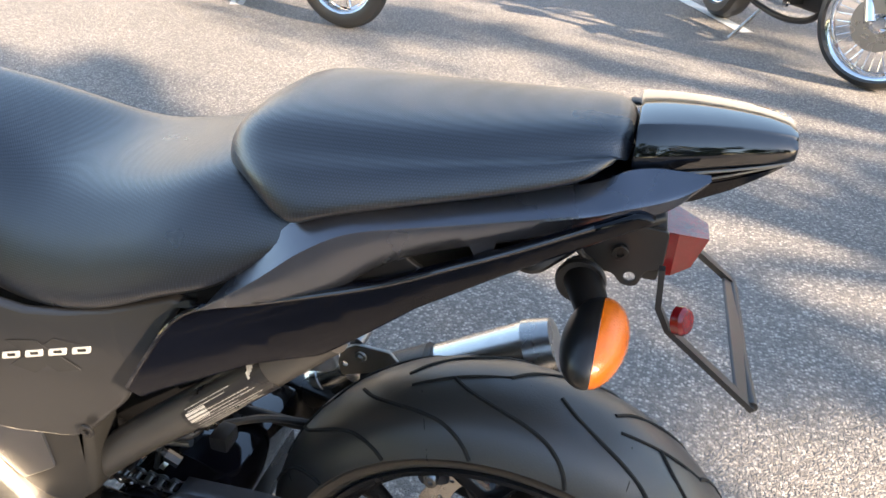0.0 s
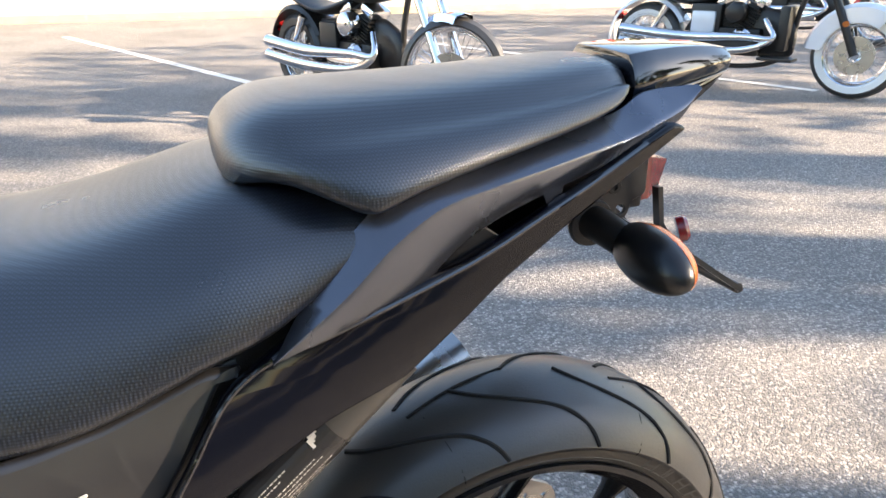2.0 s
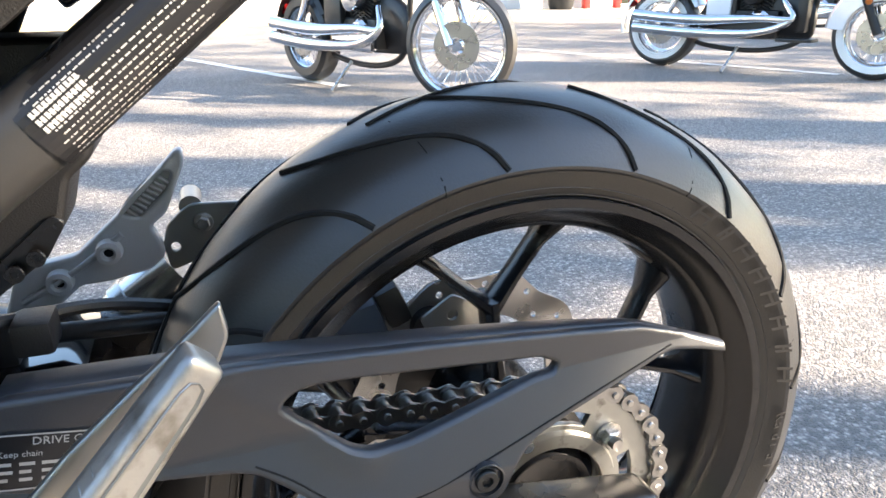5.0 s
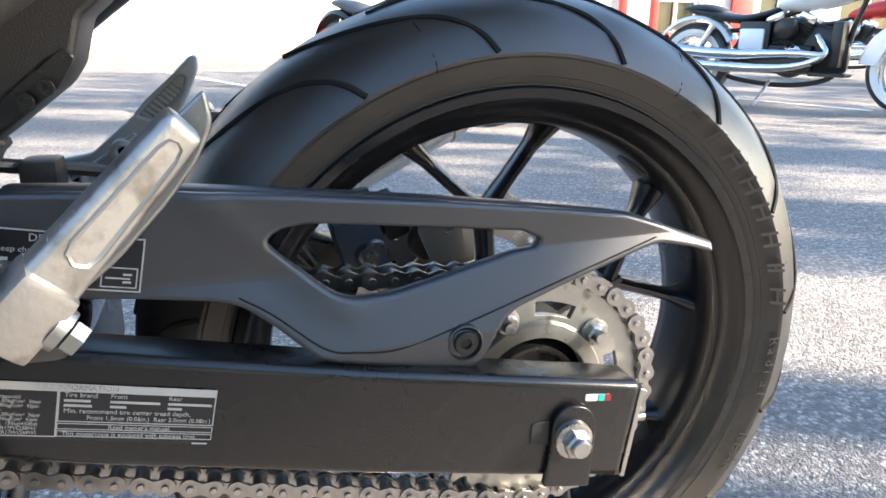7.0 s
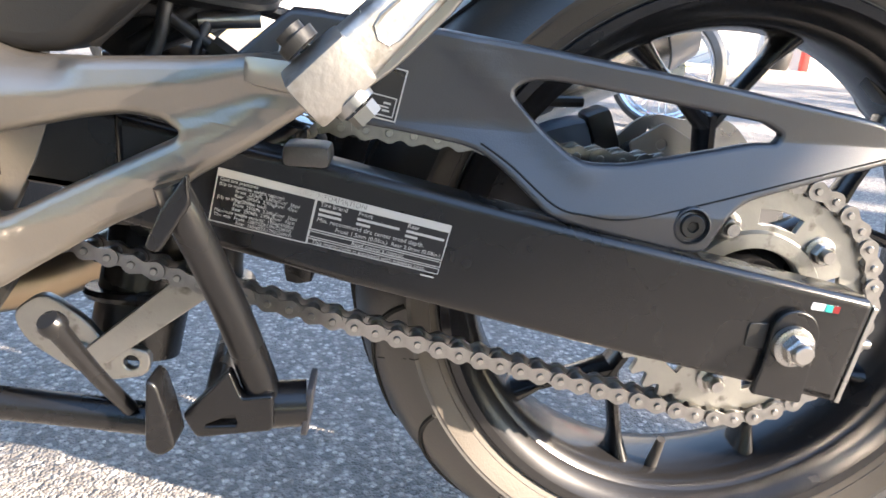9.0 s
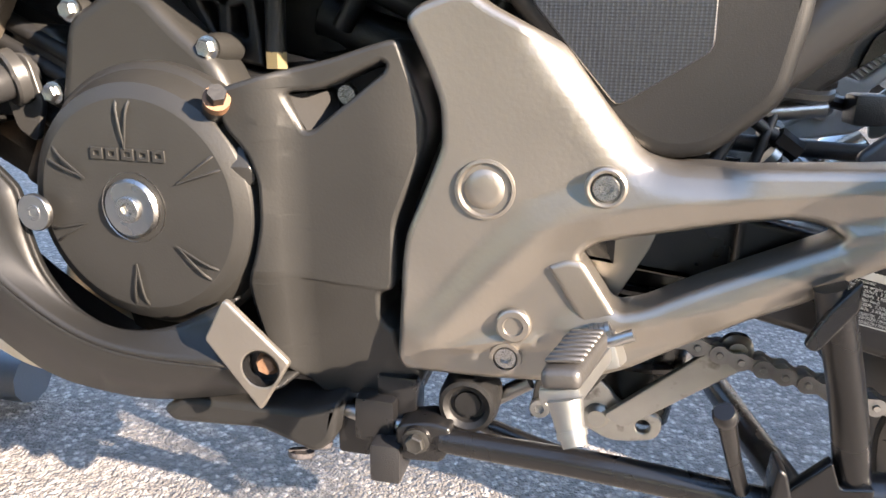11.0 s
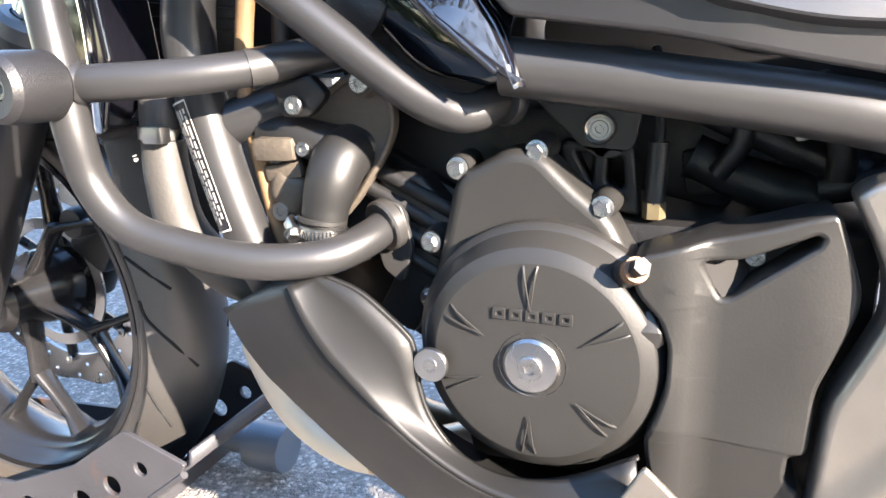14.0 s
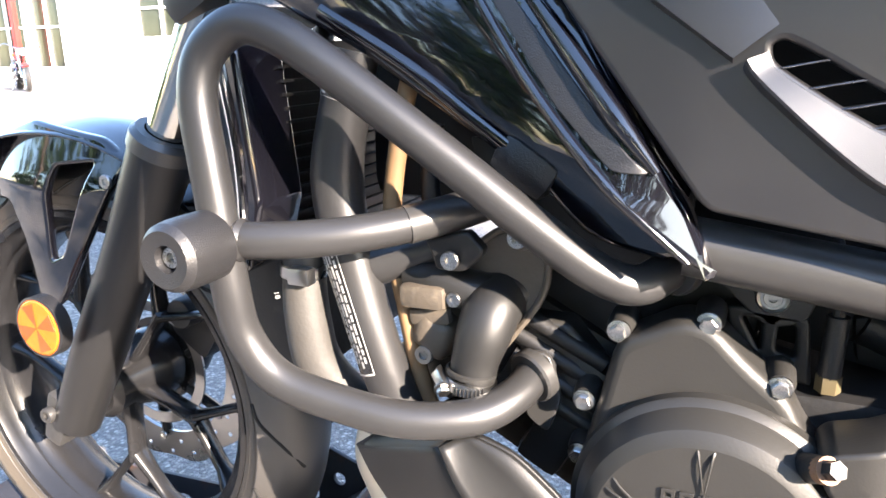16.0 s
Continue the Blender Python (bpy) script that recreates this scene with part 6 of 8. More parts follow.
# gloss black side panels under the rail
BS = (-0.10, 0.2)
pan = [(-0.249, 0.769), (-0.235, 0.777), (-0.101, 0.808), (0.009, 0.851), (0.090, 0.886), (0.105, 0.880), (-0.010, 0.820), (-0.069, 0.786), (-0.101, 0.761), (-0.150, 0.724, 0.008), (-0.208, 0.713, 0.01), (-0.300, 0.672, 0.01), (-0.316, 0.662, 0.004), (-0.327, 0.676, 0.006), (-0.278, 0.751)]


def panel_y(x, z):
    """The tail panel's skin, bellied between its upper and lower edges."""
    mid = 0.70 + (x + 0.30) * 0.46
    return BS[0] + BS[1] * x - 0.006 + 4.5 * (z - mid) ** 2


plate("panel_backing", [[(-0.42, 0.66), (-0.42, 0.75), (-0.30, 0.775), (-0.20, 0.81), (-0.10, 0.84), (-0.06, 0.81), (-0.20, 0.74), (-0.30, 0.66)]], 0.006, PLASTIC, bike, "black panel behind the tail side", shear=(-0.098, 0.10), bevel=0.001)
sp = gridded([pan], lambda x, y, z: (x, panel_y(x, z) + y, z), "side_panel", 0.012, PANEL, "gloss black tail side panel", bevel=0.003)
plate("side_panel", [pan], 0.012, GLOSS, bike, "gloss black tail side panel", mapping=lambda x, y, z: (x, 2 * YC - (BS[0] + BS[1] * x) - y, z), bevel=0.003)
tube("panel_edge", [(x, panel_y(x, z) - 0.0005, z) for x, z in ((-0.322, 0.680), (-0.300, 0.715), (-0.276, 0.750), (-0.247, 0.768), (-0.20, 0.779), (-0.101, 0.8065), (-0.04, 0.830), (0.009, 0.850), (0.06, 0.873))], 0.0022, GLOSS, sp, seg=8)
# dark underside between the panels
skin("tail_underside", [[(-0.33, -0.10, 0.62), (-0.15, -0.10, 0.735), (0.0, -0.075, 0.825), (0.11, -0.05, 0.87)], [(-0.33, YC, 0.60), (-0.15, YC, 0.715), (0.0, YC, 0.81), (0.11, YC, 0.86)], [(-0.33, 0.13, 0.62), (-0.15, 0.13, 0.735), (0.0, 0.105, 0.825), (0.11, 0.08, 0.87)]], PLASTIC, bike, thick=0.006)
box("tail_body", (-0.24, -0.060, 0.80), (0.05, 0.090, 0.875), PLASTIC, bike, "black under-seat tray", bevel=0.02, turn=Matrix.Rotation(-0.25, 4, "Y"))


def tail_ring(x, w, z0, z1):
    """Flat top, a crisp shoulder, a flank that leans out and tucks in under a second edge."""
    m = z0 + (z1 - z0) * 0.38
    k = [(0, z1 + 0.001), (w * 0.70, z1), (w * 0.76, z1 - 0.0006), (w * 0.80, z1 - 0.003), (w * 0.895, z1 - 0.22 * (z1 - z0)), (w * 0.955, z1 - 0.40 * (z1 - z0)), (w * 0.988, m + 0.003), (w, m), (w * 0.985, m - 0.004), (w * 0.93, z0), (w * 0.5, z0 - 0.001)]
    return [(x, YC - a, b) for a, b in k] + [(x, YC + a, b) for a, b in k[::-1]][:-1]


tc = loft("tail_cowl", [tail_ring(*q) for q in ((0.0785, 0.056, 0.896, 0.930), (0.0792, 0.0575, 0.894, 0.9325), (0.082, 0.058, 0.893, 0.9335), (0.105, 0.0545, 0.897, 0.9355), (0.13, 0.050, 0.901, 0.9365), (0.155, 0.0445, 0.9055, 0.9360), (0.176, 0.0395, 0.9095, 0.9345), (0.191, 0.035, 0.9125, 0.9325), (0.1955, 0.0325, 0.914, 0.931), (0.1968, 0.030, 0.916, 0.929))], GLOSS, bike, "gloss black pointed tail cowl", sub=0, smooth=32)


def lower_ring(x, w, z0, z1):
    m = z0 + (z1 - z0) * 0.55
    k = [(0, z1), (w * 0.96, z1), (w, z1 - 0.0012), (w * 0.965, m + 0.0008), (w * 0.985, m), (w * 0.93, z0 + 0.001), (w * 0.85, z0), (w * 0.4, z0)]
    return [(x, YC - a, b) for a, b in k] + [(x, YC + a, b) for a, b in k[::-1]][:-1]


loft("tail_lower", [lower_ring(*q) for q in ((0.03, 0.062, 0.862, 0.890), (0.06, 0.060, 0.864, 0.8925), (0.10, 0.0535, 0.868, 0.8975), (0.13, 0.048, 0.875, 0.902), (0.155, 0.0425, 0.886, 0.906), (0.176, 0.0370, 0.898, 0.9095), (0.189, 0.0330, 0.9065, 0.9120), (0.1915, 0.031, 0.9085, 0.9115))], PANEL, tc, "gloss black lower tail", sub=0, smooth=28)
for drop, x0, x1, r in ((0.0, 0.083, 0.192, 0.0011), (0.0075, 0.118, 0.188, 0.0009)):
    run = [(x0 + (x1 - x0) * k / 6, 0) for k in range(7)]
    tube("tail_seam", [(x, YC - float(np.interp(x, [0.08, 0.13, 0.155, 0.176, 0.192], [0.0565, 0.0485, 0.043, 0.0375, 0.0335])) - 0.0006, float(np.interp(x, [0.08, 0.13, 0.155, 0.176, 0.192], [0.8945, 0.902, 0.9060, 0.9095, 0.9128])) - drop * (0.192 - x) / 0.07) for x, _ in run], r, ALU, tc, "bright seam along the tail", seg=6)
box("seat_strap", (0.070, 0.060, 0.917), (0.113, 0.074, 0.921), PLASTIC, tc, bevel=0.002)
# rear light, plate holder, signals
tl = loft("tail_lamp", [[(0.098, -0.012, 0.849), (0.100, -0.012, 0.806), (0.100, 0.046, 0.806), (0.098, 0.046, 0.849)], [(0.122, -0.010, 0.847), (0.122, -0.010, 0.806), (0.122, 0.044, 0.806), (0.122, 0.044, 0.847)], [(0.148, 0.002, 0.840), (0.138, -0.001, 0.812), (0.138, 0.036, 0.812), (0.148, 0.032, 0.840)]], RED, bike, "faceted red tail lamp", sub=0, smooth=20)
box("lamp_housing", (0.092, -0.015, 0.800), (0.112, 0.049, 0.853), PLASTIC, tl, bevel=0.004)
tl.location = (0.006, 0, -0.012)
br = plate("signal_bracket", [[(0.048, 0.826, 0.004), (0.072, 0.842), (0.120, 0.838, 0.004), (0.120, 0.802, 0.004), (0.106, 0.796), (0.102, 0.780, 0.006), (0.088, 0.779, 0.006), (0.080, 0.790), (0.052, 0.792, 0.004)], circle(0.0942, 0.7890, 0.0050)], 0.004, FRAME, bike, "dark steel signal bracket", shear=(-0.016, 0), bevel=0.001)
bolt((0.083, -0.018, 0.8135), 0.0072, br, "button", ENGINE)
tube("bracket_cable", [(0.030, -0.020, 0.830), (0.050, -0.026, 0.812), (0.060, -0.022, 0.800)], 0.003, PLASTIC, br, seg=8)


def stay(name, pts, w, t, material, parent, label=""):
    """A flat bar along a path, its breadth across y."""
    bm = bmesh.new()
    rings = []
    path = [Vector(p) for p in pts]
    for i, q in enumerate(path):
        d = (path[min(i + 1, len(path) - 1)] - path[max(i - 1, 0)]).normalized()
        s = Vector((0, 1, 0))
        s = (s - d * s.dot(d)).normalized()
        u = d.cross(s)
        rings.append([bm.verts.new(q + s * a * w / 2 + u * b * t / 2) for a, b in ((-1, -1), (1, -1), (1, 1), (-1, 1))])
    for a, b in zip(rings, rings[1:]):
        for k in range(4):
            bm.faces.new((a[k], a[(k + 1) % 4], b[(k + 1) % 4], b[k]))
    bm.faces.new(rings[0][::-1])
    bm.faces.new(rings[-1])
    return part(name, bm, material, parent, label, smooth=30)


ph = stay("plate_holder", [(0.118, -0.036, 0.815), (0.121, -0.040, 0.780), (0.132, -0.044, 0.762), (0.213, -0.056, 0.705)], 0.010, 0.005, FRAME, bike, "black tubular number plate frame, no plate fitted")
stay("far_stay", [(0.118, 0.10, 0.815), (0.130, 0.11, 0.780), (0.205, 0.14, 0.712)], 0.010, 0.006, FRAME, ph)
tube("lower_bar", [(0.212, -0.056, 0.706), (0.209, 0.04, 0.704), (0.207, 0.140, 0.708)], 0.0055, FRAME, ph, seg=10)
plate("frame_panel", [[(-0.058, 0.0), (0.142, 0.0), (0.132, 0.022), (-0.05, 0.022)]], 0.003, FRAME, ph, mapping=lambda u, d, v: (0.212 - v * 0.8 + d, u, 0.706 + v * 0.6), bevel=0.0008)
lathe("red_reflector", [(0, -0.006), (0.010, -0.006), (0.0125, -0.003), (0.0125, 0.004), (0, 0.004)], (0, 0, 0), RED, ph, "small round red reflector", seg=24).matrix_local = Matrix.Translation((0.141, -0.048, 0.775)) @ axis_turn((0.85, -0.45, 0.3))


def signal(y0, s):
    """A drop-shaped turn signal reaching out sideways on a rubber stem, amber on its rear half."""
    stem = tube("signal_stem", [(0.050, y0 + s * -0.012, 0.788), (0.058, y0 + s * 0.006, 0.786), (0.069, y0 + s * 0.032, 0.778)], [0.0175, 0.0160, 0.0150], SIGNAL, bike, "black rubber signal stem", seg=18)
    lathe("stem_collar", [(0.0, -0.004), (0.021, -0.004), (0.0225, 0.0), (0.0205, 0.006), (0.0, 0.008)], (0.054, y0 + s * 0.001, 0.786), PLASTIC, stem, seg=24)
    rings = []
    for k in range(15):
        f = k / 14
        d = 0.016 + 0.108 * (0.5 - 0.5 * math.cos(math.pi * f))
        u = (d - 0.070) / 0.054
        r = 0.0260 * math.sqrt(max(0.012, 1 - abs(u) ** 2.3)) * (1.0 if u < 0 else 1 - 0.10 * u)
        rings.append([(0.079 - 0.09 * (d - 0.016) + r * math.cos(a), y0 + s * d, 0.7745 + 0.02 * (d - 0.016) + r * math.sin(a)) for a in (2 * math.pi * k / 28 for k in range(28))])

    def half(name, material, label, lens):
        bm = bmesh.new()
        vs = [[bm.verts.new(q) for q in r] for r in rings]
        for a, b in zip(vs, vs[1:]):
            for i in range(28):
                bm.faces.new((a[i], a[(i + 1) % 28], b[(i + 1) % 28], b[i]))
        bm.faces.new(vs[0])
        bm.faces.new(vs[-1][::-1])
        no = Vector((1.0, s * 0.02, 0.0)).normalized()
        cut = bmesh.ops.bisect_plane(bm, geom=bm.verts[:] + bm.edges[:] + bm.faces[:], plane_co=(0.0755 + (0.0006 if lens else 0.0), y0 + s * 0.074, 0.775), plane_no=no, clear_inner=lens, clear_outer=not lens)
        bmesh.ops.edgeloop_fill(bm, edges=[e for e in cut["geom_cut"] if isinstance(e, bmesh.types.BMEdge)])
        return part(name, bm, material, stem, label, smooth=50)
    half("signal_body", SIGNAL, "black drop-shaped turn signal shell", False)
    half("signal_lens", AMBER, "amber turn signal lens", True)
    return stem


signal(-0.030, -1)
signal(0.060, 1)
# wiring under the tail
tube("tail_cable", [(-0.02, -0.02, 0.795), (0.01, -0.03, 0.79), (0.03, -0.02, 0.80), (0.05, -0.01, 0.815)], 0.006, PLASTIC, bike, "black tail wiring", seg=8)
tube("tail_cable", [(-0.03, 0.0, 0.80), (0.0, -0.01, 0.785), (0.04, 0.0, 0.80)], 0.005, PLASTIC, bike, "black tail wiring", seg=8)

# ---- frame tubes and side covers ----
sub = tube("subframe_tube", [(-0.46, -0.125, 0.475), (-0.354, -0.127, 0.572), (-0.26, -0.118, 0.645), (-0.15, -0.105, 0.735)], 0.0205, FRAME, bike, "dark satin frame tube with printed label", seg=28)
tube("subframe_tube", [(-0.46, 0.155, 0.475), (-0.354, 0.157, 0.572), (-0.26, 0.148, 0.645), (-0.15, 0.135, 0.735)], 0.0205, FRAME, bike, "dark satin frame tube", seg=20)


def tube_label(a, b, r, name, parent, cells, span=(-70, 55), note="", base=None, frame_w=0.0):
    """A label wrapped on a straight tube from a to b: cells of (u0, v0, u1, v1)."""
    a, b = Vector(a), Vector(b)
    t = (b - a).normalized()
    out = (Vector((0, -1, 0)) - t * Vector((0, -1, 0)).dot(t)).normalized()
    up = out.cross(t) * (1 if out.cross(t).z > 0 else -1)

    def at(u, v, lift):
        ang = radians(span[1] + (span[0] - span[1]) * v)
        return a + (b - a) * u + out * math.cos(ang) * (r + lift) + up * math.sin(ang) * (r + lift)

    def patch(bm, u0, v0, u1, v1, lift):
        n = max(1, int(abs(v1 - v0) * 14))
        for k in range(n):
            va, vb = v0 + (v1 - v0) * k / n, v0 + (v1 - v0) * (k + 1) / n
            bm.faces.new([bm.verts.new(at(u, v, lift)) for u, v in ((u0, va), (u1, va), (u1, vb), (u0, vb))])
    bm = bmesh.new()
    patch(bm, 0, 0, 1, 1, 0.0004)
    ob = part(name, bm, base or LABELBLACK, parent, note, smooth=60)
    bm = bmesh.new()
    for c in cells:
        patch(bm, *c, 0.0009)
    if frame_w:
        for c in ((0, 0, 1, frame_w), (0, 1 - frame_w, 1, 1), (0, 0, frame_w * 0.4, 1), (1 - frame_w * 0.4, 0, 1, 1)):
            patch(bm, *c, 0.0009)
    part("printed_text", bm, SILVER, ob, smooth=60)
    return ob


rs = random.Random(5)
cells = [(0.86, 0.10, 0.885, 0.30), (0.885, 0.13, 0.91, 0.27), (0.91, 0.16, 0.93, 0.22), (0.84, 0.22, 0.865, 0.36)]
for row in range(11):
    u, v = 0.04 + rs.uniform(0, 0.05), 0.28 + 0.062 * row
    last = (0.62, 0.55, 0.30, 0.80, 0.84, 0.60, 0.86, 0.78, 0.83, 0.60, 0.45)[row]
    while u < last:
        w = rs.uniform(0.008, 0.030)
        cells.append((u, v, u + w, v + 0.015))
        u += w + rs.uniform(0.006, 0.012)
cells += [(0.05 + 0.022 * k, 0.37 + 0.075 * r, 0.066 + 0.022 * k, 0.425 + 0.075 * r) for k in range(11) for r in range(3)]
tube_label((-0.293, -0.122, 0.618), (-0.205, -0.112, 0.689), 0.0205, "frame_label", sub, cells, (-72, 70), "black frame label with fine silver print")

SIDE = [(-0.957, 0.80), (-0.927, 0.760), (-0.842, 0.648, 0.01), (-0.835, 0.642, 0.01), (-0.746, 0.629), (-0.66, 0.611), (-0.56, 0.592), (-0.50, 0.570, 0.02), (-0.41, 0.575, 0.02), (-0.345, 0.640), (-0.328, 0.672, 0.01), (-0.276, 0.757, 0.006), (-0.262, 0.759, 0.004), (-0.286, 0.7625, 0.008), (-0.318, 0.7520), (-0.349, 0.7425), (-0.39, 0.7355), (-0.43, 0.7325), (-0.466, 0.7380), (-0.51, 0.7500), (-0.58, 0.772), (-0.66, 0.80), (-0.76, 0.83)]


def side_y(x, z):
    """The side covers' outer skin: full at the tank, drawn in towards the tail and the foot."""
    y = float(np.interp(x, [-0.95, -0.85, -0.70, -0.50, -0.36, -0.26], [-0.190, -0.202, -0.205, -0.172, -0.158, -0.150]))
    return y + 0.05 * max(0.0, 0.66 - z) + (0.33 * max(0.0, z - 0.715) if x > -0.52 else 0.04 * max(0.0, z - 0.74))


def body_side(x, y, z):
    return (x, side_y(x, z) + y, z)


VENT = [(-0.8115, 0.7354, 0.004), (-0.8048, 0.7372, 0.004), (-0.7884, 0.7287), (-0.7591, 0.7113), (-0.7315, 0.7001), (-0.7208, 0.6958, 0.004), (-0.7186, 0.6921, 0.003), (-0.7225, 0.6886, 0.004), (-0.7353, 0.6874, 0.006), (-0.7460, 0.6885, 0.006), (-0.7573, 0.6929), (-0.7779, 0.7048), (-0.7991, 0.7186), (-0.8099, 0.7264, 0.004)]

sc = gridded([SIDE, VENT], body_side, "side_cover", 0.010, SATIN, "satin dark grey side cover with vent and model badge")
# a near-black sheet for the shade inside the opening, and its four slats
plate("vent_back", [[(-0.822, 0.742), (-0.80, 0.748), (-0.700, 0.70), (-0.700, 0.672), (-0.80, 0.705)]], 0.004, RECESS_SHADE, sc, shear=(-0.170, 0), bevel=0.001)
for (xa, za), (xb, zb) in (((-0.8052, 0.7227), (-0.7862, 0.7263)), ((-0.7899, 0.7122), (-0.7667, 0.7164)), ((-0.7728, 0.7018), (-0.7479, 0.7068)), ((-0.7572, 0.6923), (-0.7292, 0.6975))):
    block("vent_slat", body_side(xa - 0.003, 0.006, za - 0.0005), body_side(xb + 0.003, 0.006, zb + 0.0005), 0.010, 0.0011, 0.010, 0.0011, (0, -1, 0), RAIL, sc, bevel=0.0004, seg=1)
LIP = ((-0.8235, 0.7259), (-0.8168, 0.7166), (-0.785, 0.6876), (-0.7545, 0.6642), (-0.7258, 0.6506), (-0.7075, 0.6439), (-0.66, 0.634), (-0.60, 0.630))
LIPTOP = ((-0.813, 0.7310), (-0.8075, 0.7213), (-0.7783, 0.7022), (-0.7575, 0.6903), (-0.7343, 0.6783), (-0.7179, 0.6713), (-0.67, 0.662), (-0.60, 0.660))
skin("vent_lip", [[body_side(x - 0.001, 0.001, z - 0.004) for x, z in LIP], [body_side(x, -0.0085, z) for x, z in LIP], [body_side(x + 0.0008, -0.0090, z + 0.0015) for x, z in LIP], [body_side(x, -0.001, z) for x, z in LIPTOP], [body_side(x, 0.004, z + 0.0005) for x, z in LIPTOP]], SATIN, sc, "satin grey sculpted lip under the vent", n=48, smooth=28)
CREASE = ((-0.935, 0.80), (-0.905, 0.7835), (-0.868, 0.756), (-0.830, 0.728))
CREASETOP = ((-0.885, 0.835), (-0.865, 0.815), (-0.835, 0.785), (-0.806, 0.7475))
skin("shoulder_crease", [[body_side(x, 0.001, z - 0.0035) for x, z in CREASE], [body_side(x, -0.006, z) for x, z in CREASE], [body_side((x + u) / 2, -0.0035, (z + w) / 2) for (x, z), (u, w) in zip(CREASE, CREASETOP)], [body_side(x, 0.001, z) for x, z in CREASETOP]], SATIN, sc, n=20, smooth=50)
# badge: a crossed emblem with bars in place of the lettering
bx = [(-0.455, 0.669), (-0.43, 0.663), (-0.372, 0.706), (-0.40, 0.7095)]
plate("badge_emblem", [bx], 0.001, BAR, sc, mapping=lambda x, y, z: (x, side_y(x, z) - 0.0012 + y, z), bevel=0.0002, r=0.001)
plate("badge_emblem", [[(-0.452, 0.699), (-0.42, 0.704), (-0.38, 0.676), (-0.405, 0.669)]], 0.001, BAR, sc, mapping=lambda x, y, z: (x, side_y(x, z) - 0.0016 + y, z), bevel=0.0002, r=0.001)
for k in range(5):
    x = -0.486 + 0.0255 * k
    z = 0.6685 + 0.0062 * k
    plate("badge_bar", [[(x, z + 0.001), (x + 0.0195, z + 0.0058), (x + 0.0218, z + 0.0142), (x + 0.0023, z + 0.0094)], [(x + 0.0052, z + 0.0044), (x + 0.0155, z + 0.0069), (x + 0.0166, z + 0.0108), (x + 0.0063, z + 0.0083)]], 0.0012, SILVER, sc, "silver badge bar", mapping=lambda a, b, c: (a, side_y(a, c) - 0.0024 + b, c), bevel=0.0003, r=0.002)
bolt((-0.392, -0.163, 0.597), 0.008, sc, "pan", SWING)
# tank-like cover above, closing the top between both sides
skin("storage_cover", [[(-0.95, -0.165, 0.80), (-0.80, -0.185, 0.83), (-0.70, -0.155, 0.79), (-0.56, -0.11, 0.76)], [(-0.97, -0.12, 0.90), (-0.80, -0.13, 0.92), (-0.71, -0.10, 0.86), (-0.57, -0.07, 0.79)], [(-0.98, YC, 0.95), (-0.80, YC, 0.96), (-0.71, YC, 0.89), (-0.57, YC, 0.80)], [(-0.97, 0.13, 0.90), (-0.80, 0.13, 0.91), (-0.71, 0.08, 0.85), (-0.57, 0.05, 0.79)], [(-0.95, 0.17, 0.80), (-0.80, 0.17, 0.80), (-0.70, 0.10, 0.77), (-0.56, 0.07, 0.76)]], GLOSS, bike, "gloss black storage lid before the seat", thick=0.005, n=24)
gridded([SIDE], lambda x, y, z: (x, 2 * YC - side_y(x, z) - y - 0.06, z), "side_cover", 0.010, SATIN, "satin dark grey side cover")
# lower textured cover above the casting
lc = plate("lower_cover", [[(-0.585, 0.60), (-0.575, 0.545), (-0.508, 0.470, 0.01), (-0.482, 0.455, 0.015), (-0.450, 0.458, 0.02), (-0.412, 0.492, 0.012), (-0.405, 0.535), (-0.40, 0.60)]], 0.05, COWL, bike, "black textured lower frame cover", shear=(-0.158, 0), bevel=0.010, segs=4)
plate("cover_inset", [[(-0.568, 0.585), (-0.560, 0.545), (-0.507, 0.486, 0.006), (-0.4555, 0.520, 0.006), (-0.458, 0.585)]], 0.003, VINYL, lc, "fine dotted inset", shear=(-0.160, 0), bevel=0.001)
bb = plate("battery_box", [[(-0.50, 0.475), (-0.460, 0.447), (-0.396, 0.475), (-0.345, 0.512), (-0.312, 0.538, 0.004), (-0.303, 0.551, 0.004), (-0.295, 0.579), (-0.282, 0.590, 0.004), (-0.270, 0.62), (-0.270, 0.655), (-0.50, 0.655)]], 0.055, PLASTIC, bike, "black plastic box under the seat", shear=(-0.060, 0), bevel=0.004)
plate("box_flange", [[(-0.352, 0.509, 0.002), (-0.312, 0.537, 0.003), (-0.300, 0.556, 0.003), (-0.306, 0.562), (-0.345, 0.530)]], 0.003, SWING, bb, shear=(-0.064, 0), bevel=0.0006)
for q in ((-0.329, 0.531), (-0.317, 0.539)):
    bolt((q[0], -0.068, q[1]), 0.005, bb, "button", SWING)
for pts, r in (([(-0.462, -0.075, 0.478), (-0.43, -0.07, 0.482), (-0.405, -0.066, 0.468), (-0.385, -0.064, 0.455)], 0.0045), ([(-0.45, -0.062, 0.458), (-0.425, -0.060, 0.474), (-0.40, -0.056, 0.490), (-0.37, -0.05, 0.505)], 0.006), ([(-0.44, -0.08, 0.440), (-0.428, -0.075, 0.462), (-0.423, -0.07, 0.488)], 0.005), ([(-0.41, -0.07, 0.440), (-0.404, -0.068, 0.462), (-0.398, -0.06, 0.480)], 0.0038)):
    tube("wiring", pts, r, PLASTIC, bike, "black cable", seg=10)
cn = tube("connector", [(-0.396, -0.066, 0.463), (-0.380, -0.064, 0.452)], 0.0075, SWING, bike, "black hose connector", seg=6)
